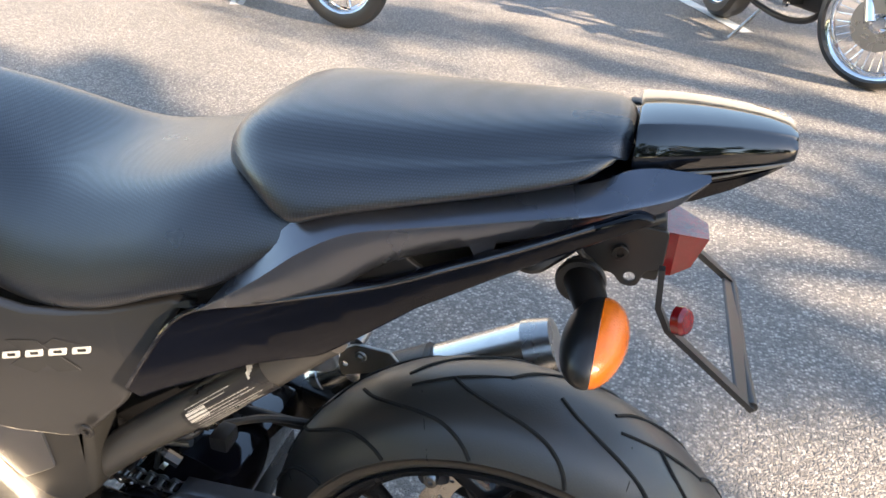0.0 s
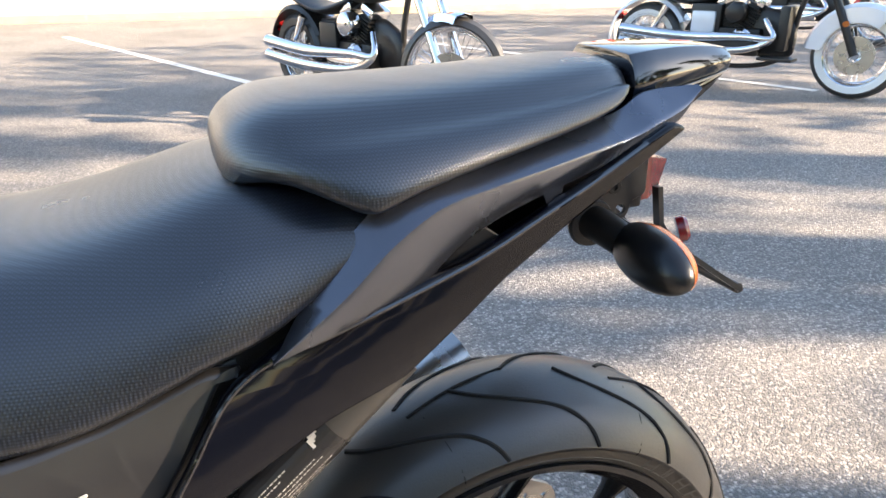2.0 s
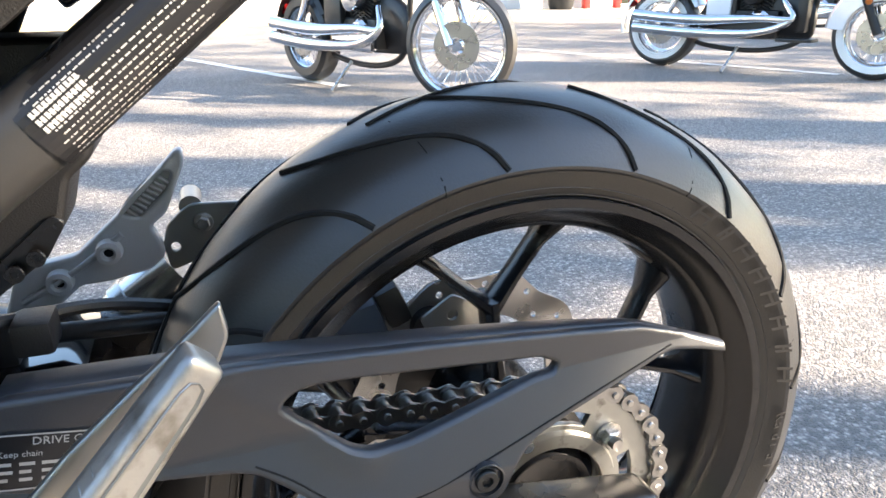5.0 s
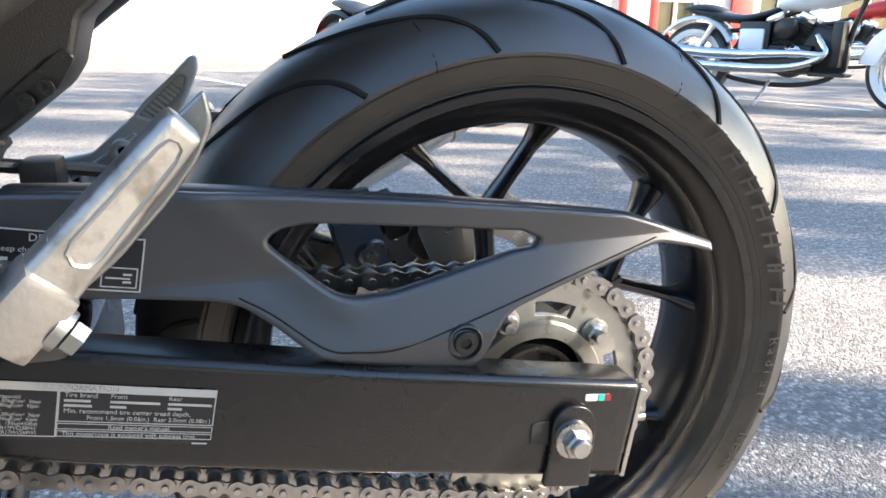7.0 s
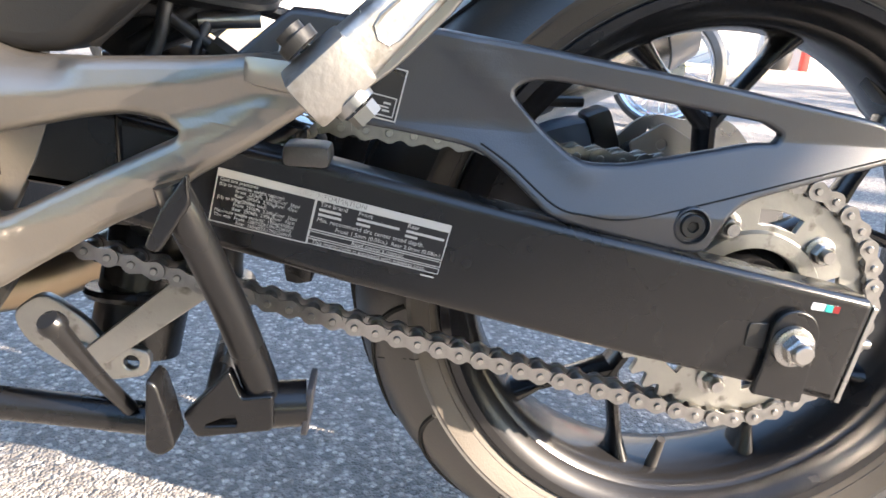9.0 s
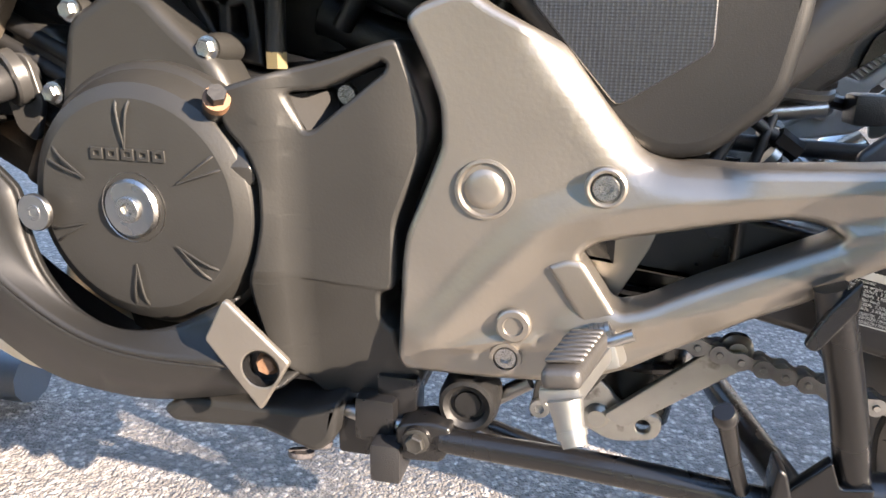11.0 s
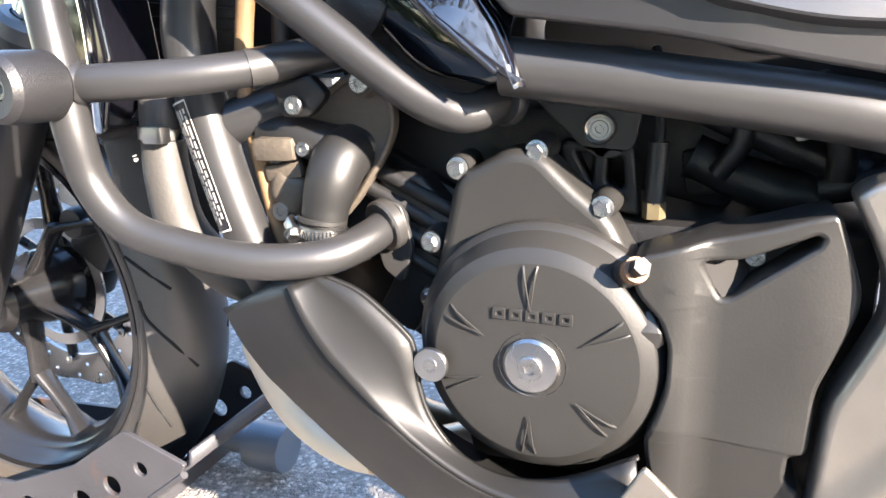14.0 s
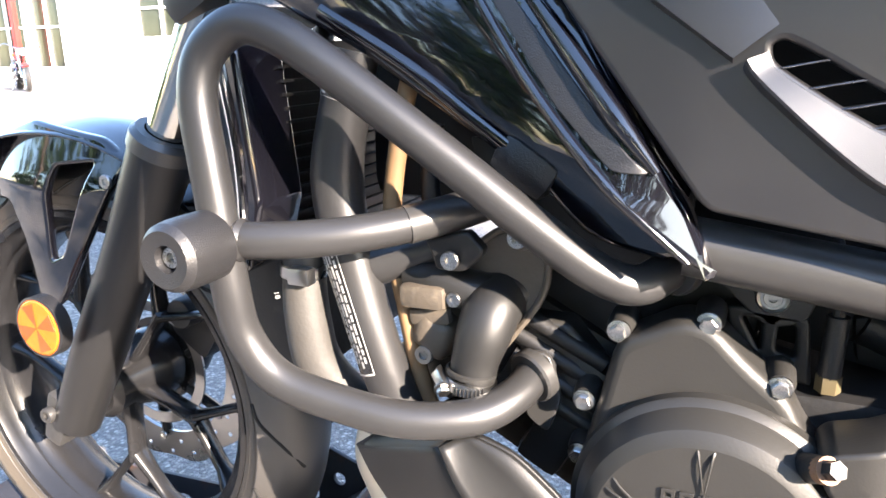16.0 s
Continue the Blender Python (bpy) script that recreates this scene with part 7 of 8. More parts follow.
lathe("collar", [(0.0, -0.003), (0.009, -0.003), (0.009, 0.003), (0.0, 0.003)], (0, 0, 0), ZINC, cn, seg=18).matrix_local = Matrix.Translation((-0.398, -0.066, 0.448)) @ axis_turn((0.8, 0, -0.6))
for k in range(5):
    tube("wiring", [(-0.60 + 0.01 * k, -0.08 - 0.008 * k, 0.56 + 0.01 * k), (-0.55, -0.07, 0.52), (-0.46 + 0.02 * k, -0.06, 0.49), (-0.36, -0.05 + 0.01 * k, 0.50)], 0.005, PLASTIC, bike, "black cable", seg=8)
tube("pipe_clip", [(-0.405, -0.06, 0.478), (-0.365, -0.055, 0.482)], 0.006, STEEL, bike, seg=10)
box("hose_junction", (-0.345, -0.05, 0.470), (-0.322, -0.02, 0.492), PLASTIC, bike, bevel=0.004)
tube("brake_hose", [(-0.42, -0.04, 0.50), (-0.36, -0.03, 0.487), (-0.30, 0.02, 0.47), (-0.2, 0.07, 0.43), (-0.10, 0.09, 0.43)], 0.005, PLASTIC, bike, "black brake hose", seg=8)

tube("main_frame_tube", [(-0.848, -0.165, 0.612), (-0.74, -0.165, 0.598), (-0.62, -0.155, 0.578), (-0.53, -0.135, 0.548), (-0.45, -0.120, 0.50)], 0.0195, FRAME, bike, "dark satin main frame tube", seg=28)
tube("main_frame_tube", [(-0.855, 0.168, 0.618), (-0.74, 0.17, 0.602), (-0.62, 0.165, 0.585), (-0.53, 0.155, 0.555), (-0.45, 0.15, 0.50)], 0.0185, FRAME, bike, "dark satin main frame tube", seg=20)

# right-hand peg bracket, silencer and header seen past the wheel
rb = plate("far_peg_bracket", [[(-0.4050, 0.4060), (-0.3878, 0.4520, 0.004), (-0.3674, 0.4592), (-0.3386, 0.4640), (-0.3000, 0.4975), (-0.2480, 0.5490, 0.004), (-0.2420, 0.5490, 0.003), (-0.2424, 0.5350, 0.004), (-0.2617, 0.4945), (-0.2760, 0.4830, 0.005), (-0.2690, 0.4680, 0.005), (-0.2670, 0.4552, 0.006), (-0.2804, 0.4436, 0.006), (-0.3163, 0.4370), (-0.3387, 0.4363), (-0.3776, 0.4047, 0.006)], [(-0.2975, 0.4965, 0.003), (-0.2860, 0.5090, 0.003), (-0.2610, 0.5312, 0.004), (-0.2535, 0.5305, 0.004), (-0.2589, 0.5147, 0.004), (-0.2830, 0.4925, 0.004)]], 0.016, SILVERCAST, bike, "cast grey far-side peg bracket", shear=(0.150, 0), bevel=0.003, segs=3)
plate("bracket_inset", [[(-0.2985, 0.4960), (-0.2860, 0.5105), (-0.2600, 0.5325), (-0.2520, 0.5315), (-0.2575, 0.5140), (-0.2830, 0.4910)]], 0.005, ALU, rb, shear=(0.157, 0), bevel=0.001)
for k in range(9):
    x, z = -0.2930 + 0.0036 * k, 0.4990 + 0.0034 * k
    block("window_tooth", (x, 0.154, z), (x + 0.0085, 0.154, z - 0.0065), 0.005, 0.0022, 0.005, 0.0014, (0, 1, 0), SILVERCAST, rb, bevel=0.0005, seg=1)
for x, z in ((-0.3119, 0.4659), (-0.3538, 0.4435)):
    lathe("bracket_boss", [(0.0042, 0.004), (0.0042, -0.008), (0.0062, -0.010), (0.0100, -0.009), (0.0112, 0.002)], (x, 0.149, z), SILVERCAST, rb, seg=28)
    # A near-black disc paints the shade inside the hole.
    lathe("boss_hole", [(0, -0.004), (0.0043, -0.004)], (x, 0.149, z), RECESS_SHADE, rb, seg=16)
tube("bracket_rib", [(-0.385, 0.148, 0.428), (-0.340, 0.147, 0.452), (-0.300, 0.148, 0.480)], 0.003, SILVERCAST, rb, seg=8)
lathe("lower_washer", [(0.004, -0.004), (0.009, -0.004), (0.0105, 0.0)], (-0.3900, 0.147, 0.4110), STEEL, rb, seg=24)
mf = tube("silencer", [(-0.20, 0.197, 0.400), (0.000, 0.222, 0.498)], 0.046, EXHAUST, bike, "brushed steel silencer", seg=36)
tube("silencer_end", [(-0.004, 0.2215, 0.496), (0.030, 0.2255, 0.5125)], [0.048, 0.041], STEEL, mf, seg=36)
tube("heat_shield", [(-0.22, 0.180, 0.405), (-0.13, 0.190, 0.449)], 0.047, PLASTIC, mf, "black heat shield", seg=20)
tube("exhaust_pipe", [(-1.0, -0.02, 0.31), (-1.02, 0.0, 0.25), (-0.95, 0.03, 0.21), (-0.80, 0.06, 0.20), (-0.6, 0.12, 0.22), (-0.42, 0.17, 0.33), (-0.30, 0.19, 0.365), (-0.20, 0.197, 0.400)], 0.024, HEADER, bike, "heat-tinted exhaust pipe", seg=20)
plate("silencer_bracket", [[(-0.2690, 0.4620, 0.004), (-0.2640, 0.4800), (-0.2500, 0.4930, 0.006), (-0.2403, 0.4985, 0.006), (-0.190, 0.4960), (-0.170, 0.470), (-0.2649, 0.4370, 0.006)], circle(-0.2585, 0.4600, 0.004, 14)], 0.006, ALUDARK, bike, "grey steel silencer bracket", shear=(0.158, 0), bevel=0.0015)
lathe("bracket_bolt_washer", [(0, -0.002), (0.0080, -0.002), (0.0090, 0.001)], (-0.2328, 0.156, 0.4808), ALU, mf, seg=24)
bolt((-0.2328, 0.155, 0.4808), 0.0060, mf, "hex", ALU)
tube("bracket_bush", [(-0.2420, 0.165, 0.494), (-0.2420, 0.205, 0.494)], 0.010, ALU, mf, seg=20)
tube("pipe_joint", [(-0.335, 0.178, 0.372), (-0.312, 0.182, 0.392), (-0.262, 0.190, 0.428)], [0.0235, 0.0255, 0.0265], EXHAUST, mf, "bright exhaust pipe joint", seg=28)
lathe("joint_clamp", [(0.0262, -0.007), (0.0285, -0.006), (0.0285, 0.006), (0.0262, 0.007)], (0, 0, 0), STEEL, mf, "steel band clamp", seg=32, closed=True).matrix_local = Matrix.Translation((-0.304, 0.184, 0.3975)) @ axis_turn((0.78, 0.1, 0.6))

# ---- engine ----
eb = box("crankcase", (-0.90, -0.115, 0.275), (-0.60, 0.16, 0.50), ENGINE_DARK, bike, "black cast crankcase", bevel=0.02)
box("sump", (-0.86, -0.10, 0.235), (-0.64, 0.14, 0.29), ENGINE_DARK, eb, bevel=0.02)
cyl = box("cylinder_block", (-1.06, -0.095, 0.385), (-0.84, 0.16, 0.525), ENGINE_DARK, bike, "black forward-leaning cylinder block", bevel=0.012, turn=Matrix.Rotation(radians(28), 4, "Y"))
for k in range(4):
    f = k / 3
    tube("block_rib", [(-1.0 + 0.03 * f, -0.115, 0.545 - 0.075 * f), (-0.905 + 0.03 * f, -0.112, 0.497 - 0.075 * f)], 0.0075, ENGINE_DARK, cyl, seg=10)
box("cylinder_web", (-0.99, -0.112, 0.425), (-0.935, -0.09, 0.525), ENGINE_DARK, cyl, bevel=0.008, turn=Matrix.Rotation(radians(28), 4, "Y"))
box("cylinder_web", (-0.955, -0.118, 0.39), (-0.915, -0.09, 0.50), ENGINE, cyl, bevel=0.008, turn=Matrix.Rotation(radians(28), 4, "Y"))

AC = (-0.8225, 0.4085)
alt = plate("generator_cover", [[(-0.893, 0.532, 0.012), (-0.850, 0.556, 0.01), (-0.828, 0.553, 0.01), (-0.803, 0.528), (-0.776, 0.507, 0.012), (-0.766, 0.486, 0.01), (-0.752, 0.470), (-0.738, 0.44), (-0.733, 0.405), (-0.74, 0.365), (-0.765, 0.333), (-0.80, 0.315), (-0.845, 0.315), (-0.885, 0.335), (-0.91, 0.37), (-0.918, 0.41), (-0.912, 0.45), (-0.902, 0.49)]], 0.045, ENGINE, bike, "dark satin round generator cover with raised ribs", shear=(-0.150, 0), bevel=0.010, segs=4, r=0.02)
lathe("dome", [(0.097, 0.0), (0.0965, -0.010), (0.0955, -0.0115), (0.0915, -0.0150), (0.0845, -0.0310), (0.0835, -0.0325), (0.0760, -0.0372), (0.0735, -0.0382), (0.060, -0.0393), (0.030, -0.0405), (0.0, -0.0405)], (AC[0], -0.148, AC[1]), ENGINE, alt, seg=96, smooth=16)
for k in range(7):
    a = radians((92, 152, 200, 268, 322, 28, 60)[k])
    if k == 6:
        continue
    tip = (AC[0] + 0.040 * math.cos(a), -0.190, AC[1] + 0.040 * math.sin(a))
    for s in (-0.085, 0.085):
        root_p = (AC[0] + 0.078 * math.cos(a + s), -0.1795, AC[1] + 0.078 * math.sin(a + s))
        mid_p = (AC[0] + 0.066 * math.cos(a + s * 0.7), -0.1885, AC[1] + 0.066 * math.sin(a + s * 0.7))
        tube("dome_rib", [tip, mid_p, root_p], [0.0004, 0.0009, 0.0017], ENGINE, alt, seg=8, step=4)
for k in range(5):
    a0 = -0.0285 + 0.0118 * k
    plate("raised_mark", [[(AC[0] + a0, AC[1] + 0.0325), (AC[0] + a0 + 0.0092, AC[1] + 0.0325), (AC[0] + a0 + 0.0092, AC[1] + 0.0405), (AC[0] + a0, AC[1] + 0.0405)], [(AC[0] + a0 + 0.0025, AC[1] + 0.0350), (AC[0] + a0 + 0.0067, AC[1] + 0.0350), (AC[0] + a0 + 0.0067, AC[1] + 0.038), (AC[0] + a0 + 0.0025, AC[1] + 0.038)]], 0.0016, ENGINE, alt, shear=(-0.1896, 0), bevel=0.0003, r=0.0006)
lathe("cover_cap", [(0.0, -0.006), (0.006, -0.006), (0.0185, -0.0055), (0.0205, -0.003), (0.0205, 0.0), (0.0235, 0.0), (0.0245, -0.001), (0.0245, 0.003)], (AC[0], -0.188, AC[1]), STEEL, alt, "bright steel centre cap", seg=56)
bolt((AC[0], -0.1935, AC[1]), 0.009, alt, "pan", STEEL)
for x, y, z in ((-0.832, -0.150, 0.552), (-0.892, -0.150, 0.538), (-0.784, -0.152, 0.514), (-0.915, -0.150, 0.479), (-0.918, -0.148, 0.432)):
    lathe("bolt_boss", [(0.0, 0.0), (0.0085, 0.0), (0.0105, 0.008), (0.011, 0.03)], (x, y + 0.010, z), ENGINE, alt, seg=20)
    bolt((x, y + 0.008, z), 0.0062, alt, "hex", STEEL, spin=x * 9)
lathe("flat_washer_bolt", [(0, -0.004), (0.004, -0.004), (0.0125, -0.004), (0.0132, -0.003), (0.0132, 0.0)], (-0.8965, -0.194, 0.4015), STEEL, bike, "flat steel fairing bolt", seg=36)
bolt((-0.8965, -0.196, 0.4015), 0.0062, alt, "pan", STEEL)
tube("oil_boss", [(-0.774, -0.155, 0.463), (-0.764, -0.172, 0.475), (-0.757, -0.184, 0.482)], [0.011, 0.0095, 0.0085], ENGINE_DARK, alt, seg=18)
tube("rust_collar", [(-0.758, -0.182, 0.4808), (-0.7545, -0.1875, 0.4845)], 0.0088, RUSTBOLT, alt, "rust-stained collar", seg=18)
tube("plug", [(-0.757, -0.184, 0.482), (-0.7505, -0.1935, 0.489)], 0.0062, ENGINE_DARK, alt, "dark grimy plug", seg=6)
gridded([[(-0.7450, 0.4548, 0.002), (-0.7370, 0.4400, 0.002), (-0.7345, 0.4315, 0.002), (-0.7390, 0.4270, 0.002), (-0.7560, 0.4250, 0.002), (-0.7615, 0.4378, 0.002), (-0.7580, 0.4460, 0.002)]], lambda x, y, z: (x, -0.1835 + y + 0.62 * max(0.0, z - 0.4400) + 0.25 * max(0.0, 0.4400 - z) + 0.20 * max(0.0, x + 0.7470), z), "side_boss", 0.036, ENGINE, "faceted boss on the cover's rim", bevel=0.0016, step=0.004, parent=alt, smooth=22)

# sprocket cover with its pocket
def cover_y(x, z):
    """Flat face, a rolled flank towards the generator, and a fold below which it draws in."""
    lift = min(1.0, max(0.0, (-0.706 - x) / 0.026))
    fold = 0.3618 - 0.063 * (x + 0.685)
    return -0.1715 + lift * lift * (2 * lift - 3) * 0.011 + 6.0 * max(0.0, x + 0.655) ** 2 + (0.0012 + 0.14 * (fold - z) if z < fold else 0.0)


cov = gridded([[(-0.7600, 0.4830, 0.004), (-0.7540, 0.4913, 0.006), (-0.7179, 0.5022), (-0.6855, 0.5100), (-0.6552, 0.5200), (-0.6420, 0.5234, 0.004), (-0.6387, 0.5202, 0.004), (-0.6300, 0.4972), (-0.6221, 0.4738, 0.01), (-0.6225, 0.4599, 0.01), (-0.6328, 0.4304), (-0.6414, 0.4071, 0.01), (-0.6414, 0.3917), (-0.6417, 0.3640, 0.003), (-0.6446, 0.3596, 0.003), (-0.6528, 0.3563, 0.003), (-0.6527, 0.3378, 0.004), (-0.6478, 0.3310, 0.004), (-0.6432, 0.3288), (-0.6395, 0.3104), (-0.6333, 0.3008), (-0.6240, 0.2940), (-0.6300, 0.2750), (-0.7000, 0.2680), (-0.7350, 0.3000), (-0.7440, 0.3450), (-0.7450, 0.3602, 0.004), (-0.7389, 0.3760), (-0.7328, 0.4015), (-0.7326, 0.4296), (-0.7392, 0.4486), (-0.7546, 0.4649)], [(-0.7152, 0.4883, 0.004), (-0.6920, 0.4906), (-0.6510, 0.5094, 0.003), (-0.6477, 0.5074, 0.003), (-0.6497, 0.5027, 0.004), (-0.6965, 0.4655, 0.004), (-0.7032, 0.4640, 0.003)]], lambda x, y, z: (x, cover_y(x, z) + y, z), "sprocket_cover", 0.050, ENGINE, "dark satin sprocket cover with bolt pocket", bevel=0.0035, step=0.010)
plate("pocket_floor", [[(-0.72, 0.49), (-0.648, 0.508), (-0.645, 0.495), (-0.698, 0.455)]], 0.01, ENGINE_DARK, cov, shear=(-0.140, 0), bevel=0.001)
skin("pocket_ramp", [[(-0.717, -0.168, 0.487), (-0.700, -0.168, 0.461)], [(-0.703, -0.158, 0.488), (-0.692, -0.158, 0.466)], [(-0.692, -0.143, 0.489), (-0.686, -0.143, 0.470)]], MATTE, cov, smooth_rails=False)
bolt((-0.683, -0.140, 0.4865), 0.0065, cov, "socket", STEEL)
lathe("gear_plug", [(0, -0.004), (0.009, -0.004), (0.0095, -0.002), (0.0125, -0.002), (0.0130, -0.006), (0.0165, -0.009), (0.0195, -0.008), (0.0215, 0.0), (0.0215, 0.02)], (-0.5900, -0.163, 0.2800), ENGINE_DARK, bike, "dark round shift shaft cover", seg=40)
tube("shift_rod", [(-0.70, -0.16, 0.262), (-0.66, -0.165, 0.258), (-0.60, -0.165, 0.25)], 0.006, CHAINM, bike, "steel shift rod", seg=10)
for x, y, z in ((-0.655, 0.0, 0.262), (-0.670, 0.006, 0.246), (-0.641, 0.010, 0.277)):
    box("stand_bracket", (x - 0.016, y - 0.175, z - 0.018), (x + 0.014, y - 0.150, z + 0.016), SWING, bike, bevel=0.004)
box("stand_switch", (-0.655, -0.190, 0.222), (-0.632, -0.160, 0.252), PLASTIC, bike, "small black stand switch", bevel=0.004)
# engine hanger and sensors above
hg = plate("engine_hanger", [[(-0.855, 0.600), (-0.76, 0.600, 0.01), (-0.768, 0.548, 0.012), (-0.795, 0.540, 0.012), (-0.832, 0.575)]], 0.008, ENGINE, bike, "grey engine hanger plate", shear=(-0.105, 0), bevel=0.0015)
lathe("hanger_washer", [(0, -0.003), (0.0085, -0.003), (0.0105, -0.0045), (0.0118, -0.0025), (0.0118, 0.002)], (-0.793, -0.106, 0.565), ZINC, hg, seg=36)
bolt((-0.793, -0.108, 0.565), 0.0065, hg, "button", ZINC)
plate("engine_lug", [[(-0.825, 0.556, 0.008), (-0.768, 0.552, 0.006), (-0.762, 0.500), (-0.812, 0.510)], [(-0.812, 0.548, 0.004), (-0.798, 0.546, 0.004), (-0.798, 0.522, 0.004)], [(-0.787, 0.546, 0.004), (-0.776, 0.545, 0.004), (-0.774, 0.520, 0.004), (-0.788, 0.524, 0.004)]], 0.02, ENGINE_DARK, bike, "black cast engine lug", shear=(-0.105, 0), bevel=0.003)
sn = tube("oil_sensor", [(-0.752, -0.105, 0.500), (-0.752, -0.105, 0.512)], 0.0085, GOLD, bike, "brass oil sensor with black plug", seg=6)
tube("sensor_plug", [(-0.752, -0.105, 0.511), (-0.751, -0.105, 0.556)], 0.0075, PLASTIC, sn, seg=12)
tube("sensor_cable", [(-0.751, -0.105, 0.555), (-0.752, -0.09, 0.59), (-0.76, -0.06, 0.62)], 0.004, PLASTIC, sn, seg=8)
for p0, p1, r in (((-0.70, -0.09, 0.60), (-0.71, -0.08, 0.53), 0.008), ((-0.655, -0.09, 0.60), (-0.63, -0.08, 0.53), 0.010), ((-0.74, -0.07, 0.585), (-0.58, -0.07, 0.52), 0.012), ((-0.64, -0.07, 0.52), (-0.575, -0.09, 0.56), 0.012), ((-0.73, -0.06, 0.54), (-0.64, -0.06, 0.51), 0.018)):
    tube("engine_hose", [p0, tuple((Vector(p0) + Vector(p1)) / 2 + Vector((0.01, 0, -0.008))), p1], r, PLASTIC, bike, "black rubber hose", seg=12)
for x, z, m in ((-0.715, 0.53, ENGINE_DARK), (-0.67, 0.555, ENGINE_DARK), (-0.60, 0.53, ENGINE_DARK)):
    box("throttle_part", (x - 0.02, -0.07, z - 0.018), (x + 0.02, -0.03, z + 0.018), m, bike, bevel=0.006, turn=Matrix.Rotation(x * 9, 4, "Y"))
plate("bracket_tab", [[(-0.667, 0.598), (-0.632, 0.596), (-0.640, 0.562, 0.004), (-0.662, 0.556, 0.004)], circle(-0.648, 0.585, 0.005)], 0.003, ZINC, bike, "bare metal bracket tab", shear=(-0.095, 0), bevel=0.0005)
tube("cable_tie", [(-0.605, -0.12, 0.575), (-0.595, -0.125, 0.545), (-0.585, -0.13, 0.525)], 0.003, STEEL, bike, seg=8)

box("cylinder_block", (-0.985, -0.085, 0.47), (-0.80, 0.11, 0.585), ENGINE_DARK, bike, "black cylinder block behind the cover", bevel=0.012, turn=Matrix.Rotation(0.12, 4, "Y"))
box("airbox", (-0.86, -0.02, 0.51), (-0.55, 0.10, 0.66), PLASTIC, bike, "black airbox above the engine", bevel=0.02)
box("throttle_body", (-0.80, -0.06, 0.505), (-0.69, 0.0, 0.575), ENGINE_DARK, bike, "dark throttle body", bevel=0.015, turn=Matrix.Rotation(0.2, 4, "Y"))
# belly cowl
C_IN = [(-0.984, -0.194, 0.4615), (-0.955, -0.194, 0.452), (-0.93, -0.194, 0.4335), (-0.9155, -0.194, 0.42), (-0.912, -0.194, 0.413), (-0.91, -0.194, 0.402), (-0.909, -0.194, 0.385), (-0.899, -0.194, 0.354), (-0.874, -0.194, 0.326), (-0.838, -0.194, 0.3155), (-0.796, -0.194, 0.325), (-0.748, -0.194, 0.352)]
C_RIDGE = [(-1.008, -0.206, 0.453), (-0.993, -0.209, 0.426), (-0.975, -0.211, 0.403), (-0.9665, -0.2115, 0.395), (-0.958, -0.212, 0.387), (-0.9465, -0.2125, 0.377), (-0.935, -0.213, 0.367), (-0.911, -0.214, 0.348), (-0.88, -0.215, 0.329), (-0.848, -0.2155, 0.316), (-0.806, -0.2165, 0.3105), (-0.742, -0.2165, 0.311)]
C_LOW = [(-1.104, -0.164, 0.411), (-1.086, -0.168, 0.385), (-1.062, -0.17, 0.358), (-1.0475, -0.1705, 0.346), (-1.033, -0.171, 0.334), (-1.0145, -0.172, 0.3205), (-0.996, -0.173, 0.307), (-0.962, -0.175, 0.285), (-0.925, -0.178, 0.267), (-0.885, -0.181, 0.26), (-0.82, -0.187, 0.262), (-0.73, -0.194, 0.284)]


def between(f, puff, ra, rb):
    """A run between two edges, drawn outward a little."""
    return [(a[0] + (b[0] - a[0]) * f, a[1] + (b[1] - a[1]) * f - puff, a[2] + (b[2] - a[2]) * f) for a, b in zip(ra, rb)]


def even(*rails):
    return [curve_points(r, 5) for r in rails]


C_MID = between(0.5, 0.002, C_RIDGE, C_LOW)
cw = skin("belly_cowl", even(C_IN, between(0.3, -0.004, C_IN, C_RIDGE), between(0.6, -0.0055, C_IN, C_RIDGE), between(0.9, -0.002, C_IN, C_RIDGE), C_RIDGE), COWL, bike, "black grained belly cowl under the engine", same=True, thick=0.004, smooth=60)
skin("cowl_lip", even(C_IN, [(x + 0.0012, y + 0.0015, z + 0.0005) for x, y, z in C_IN], [(x + 0.0005, y + 0.006, z) for x, y, z in C_IN]), COWL, cw, same=True, thick=0.002)
skin("cowl_face", even(C_RIDGE, between(0.07, 0.0012, C_RIDGE, C_LOW), C_MID, C_LOW, [(x + 0.008, y + 0.012, z - 0.002) for x, y, z in C_LOW], [(x + 0.03, -0.10, z + 0.01) for x, y, z in C_LOW]), COWL, cw, same=True, thick=0.003, smooth=50)
skin("cowl_top", [[C_RIDGE[0], C_MID[0], C_LOW[0]], [(-0.984, -0.182, 0.4615), (-1.045, -0.155, 0.446), (-1.092, -0.140, 0.416)], [(-0.975, -0.11, 0.458), (-1.03, -0.10, 0.442), (-1.07, -0.10, 0.418)]], COWL, cw, n=10, thick=0.003, smooth=50)
# The end face takes a pale colour for the sun that strikes it.
plate("cowl_end", [[(-0.757, 0.332, 0.003), (-0.741, 0.362, 0.004), (-0.697, 0.322, 0.003), (-0.719, 0.285, 0.003)], circle(-0.7175, 0.3155, 0.0125, 24)], 0.006, BRONZE, cw, "chamfered cowl end, sunlit brightness put into its colour", shear=(-0.2205, 0.0), bevel=0.0018)
lathe("bolt_cup", [(0.0125, 0.0), (0.012, 0.010), (0.0, 0.010)], (-0.7175, -0.2205, 0.3155), SWING, cw, seg=28)
bolt((-0.7165, -0.209, 0.3160), 0.0068, cw, "hex", RUSTBOLT)
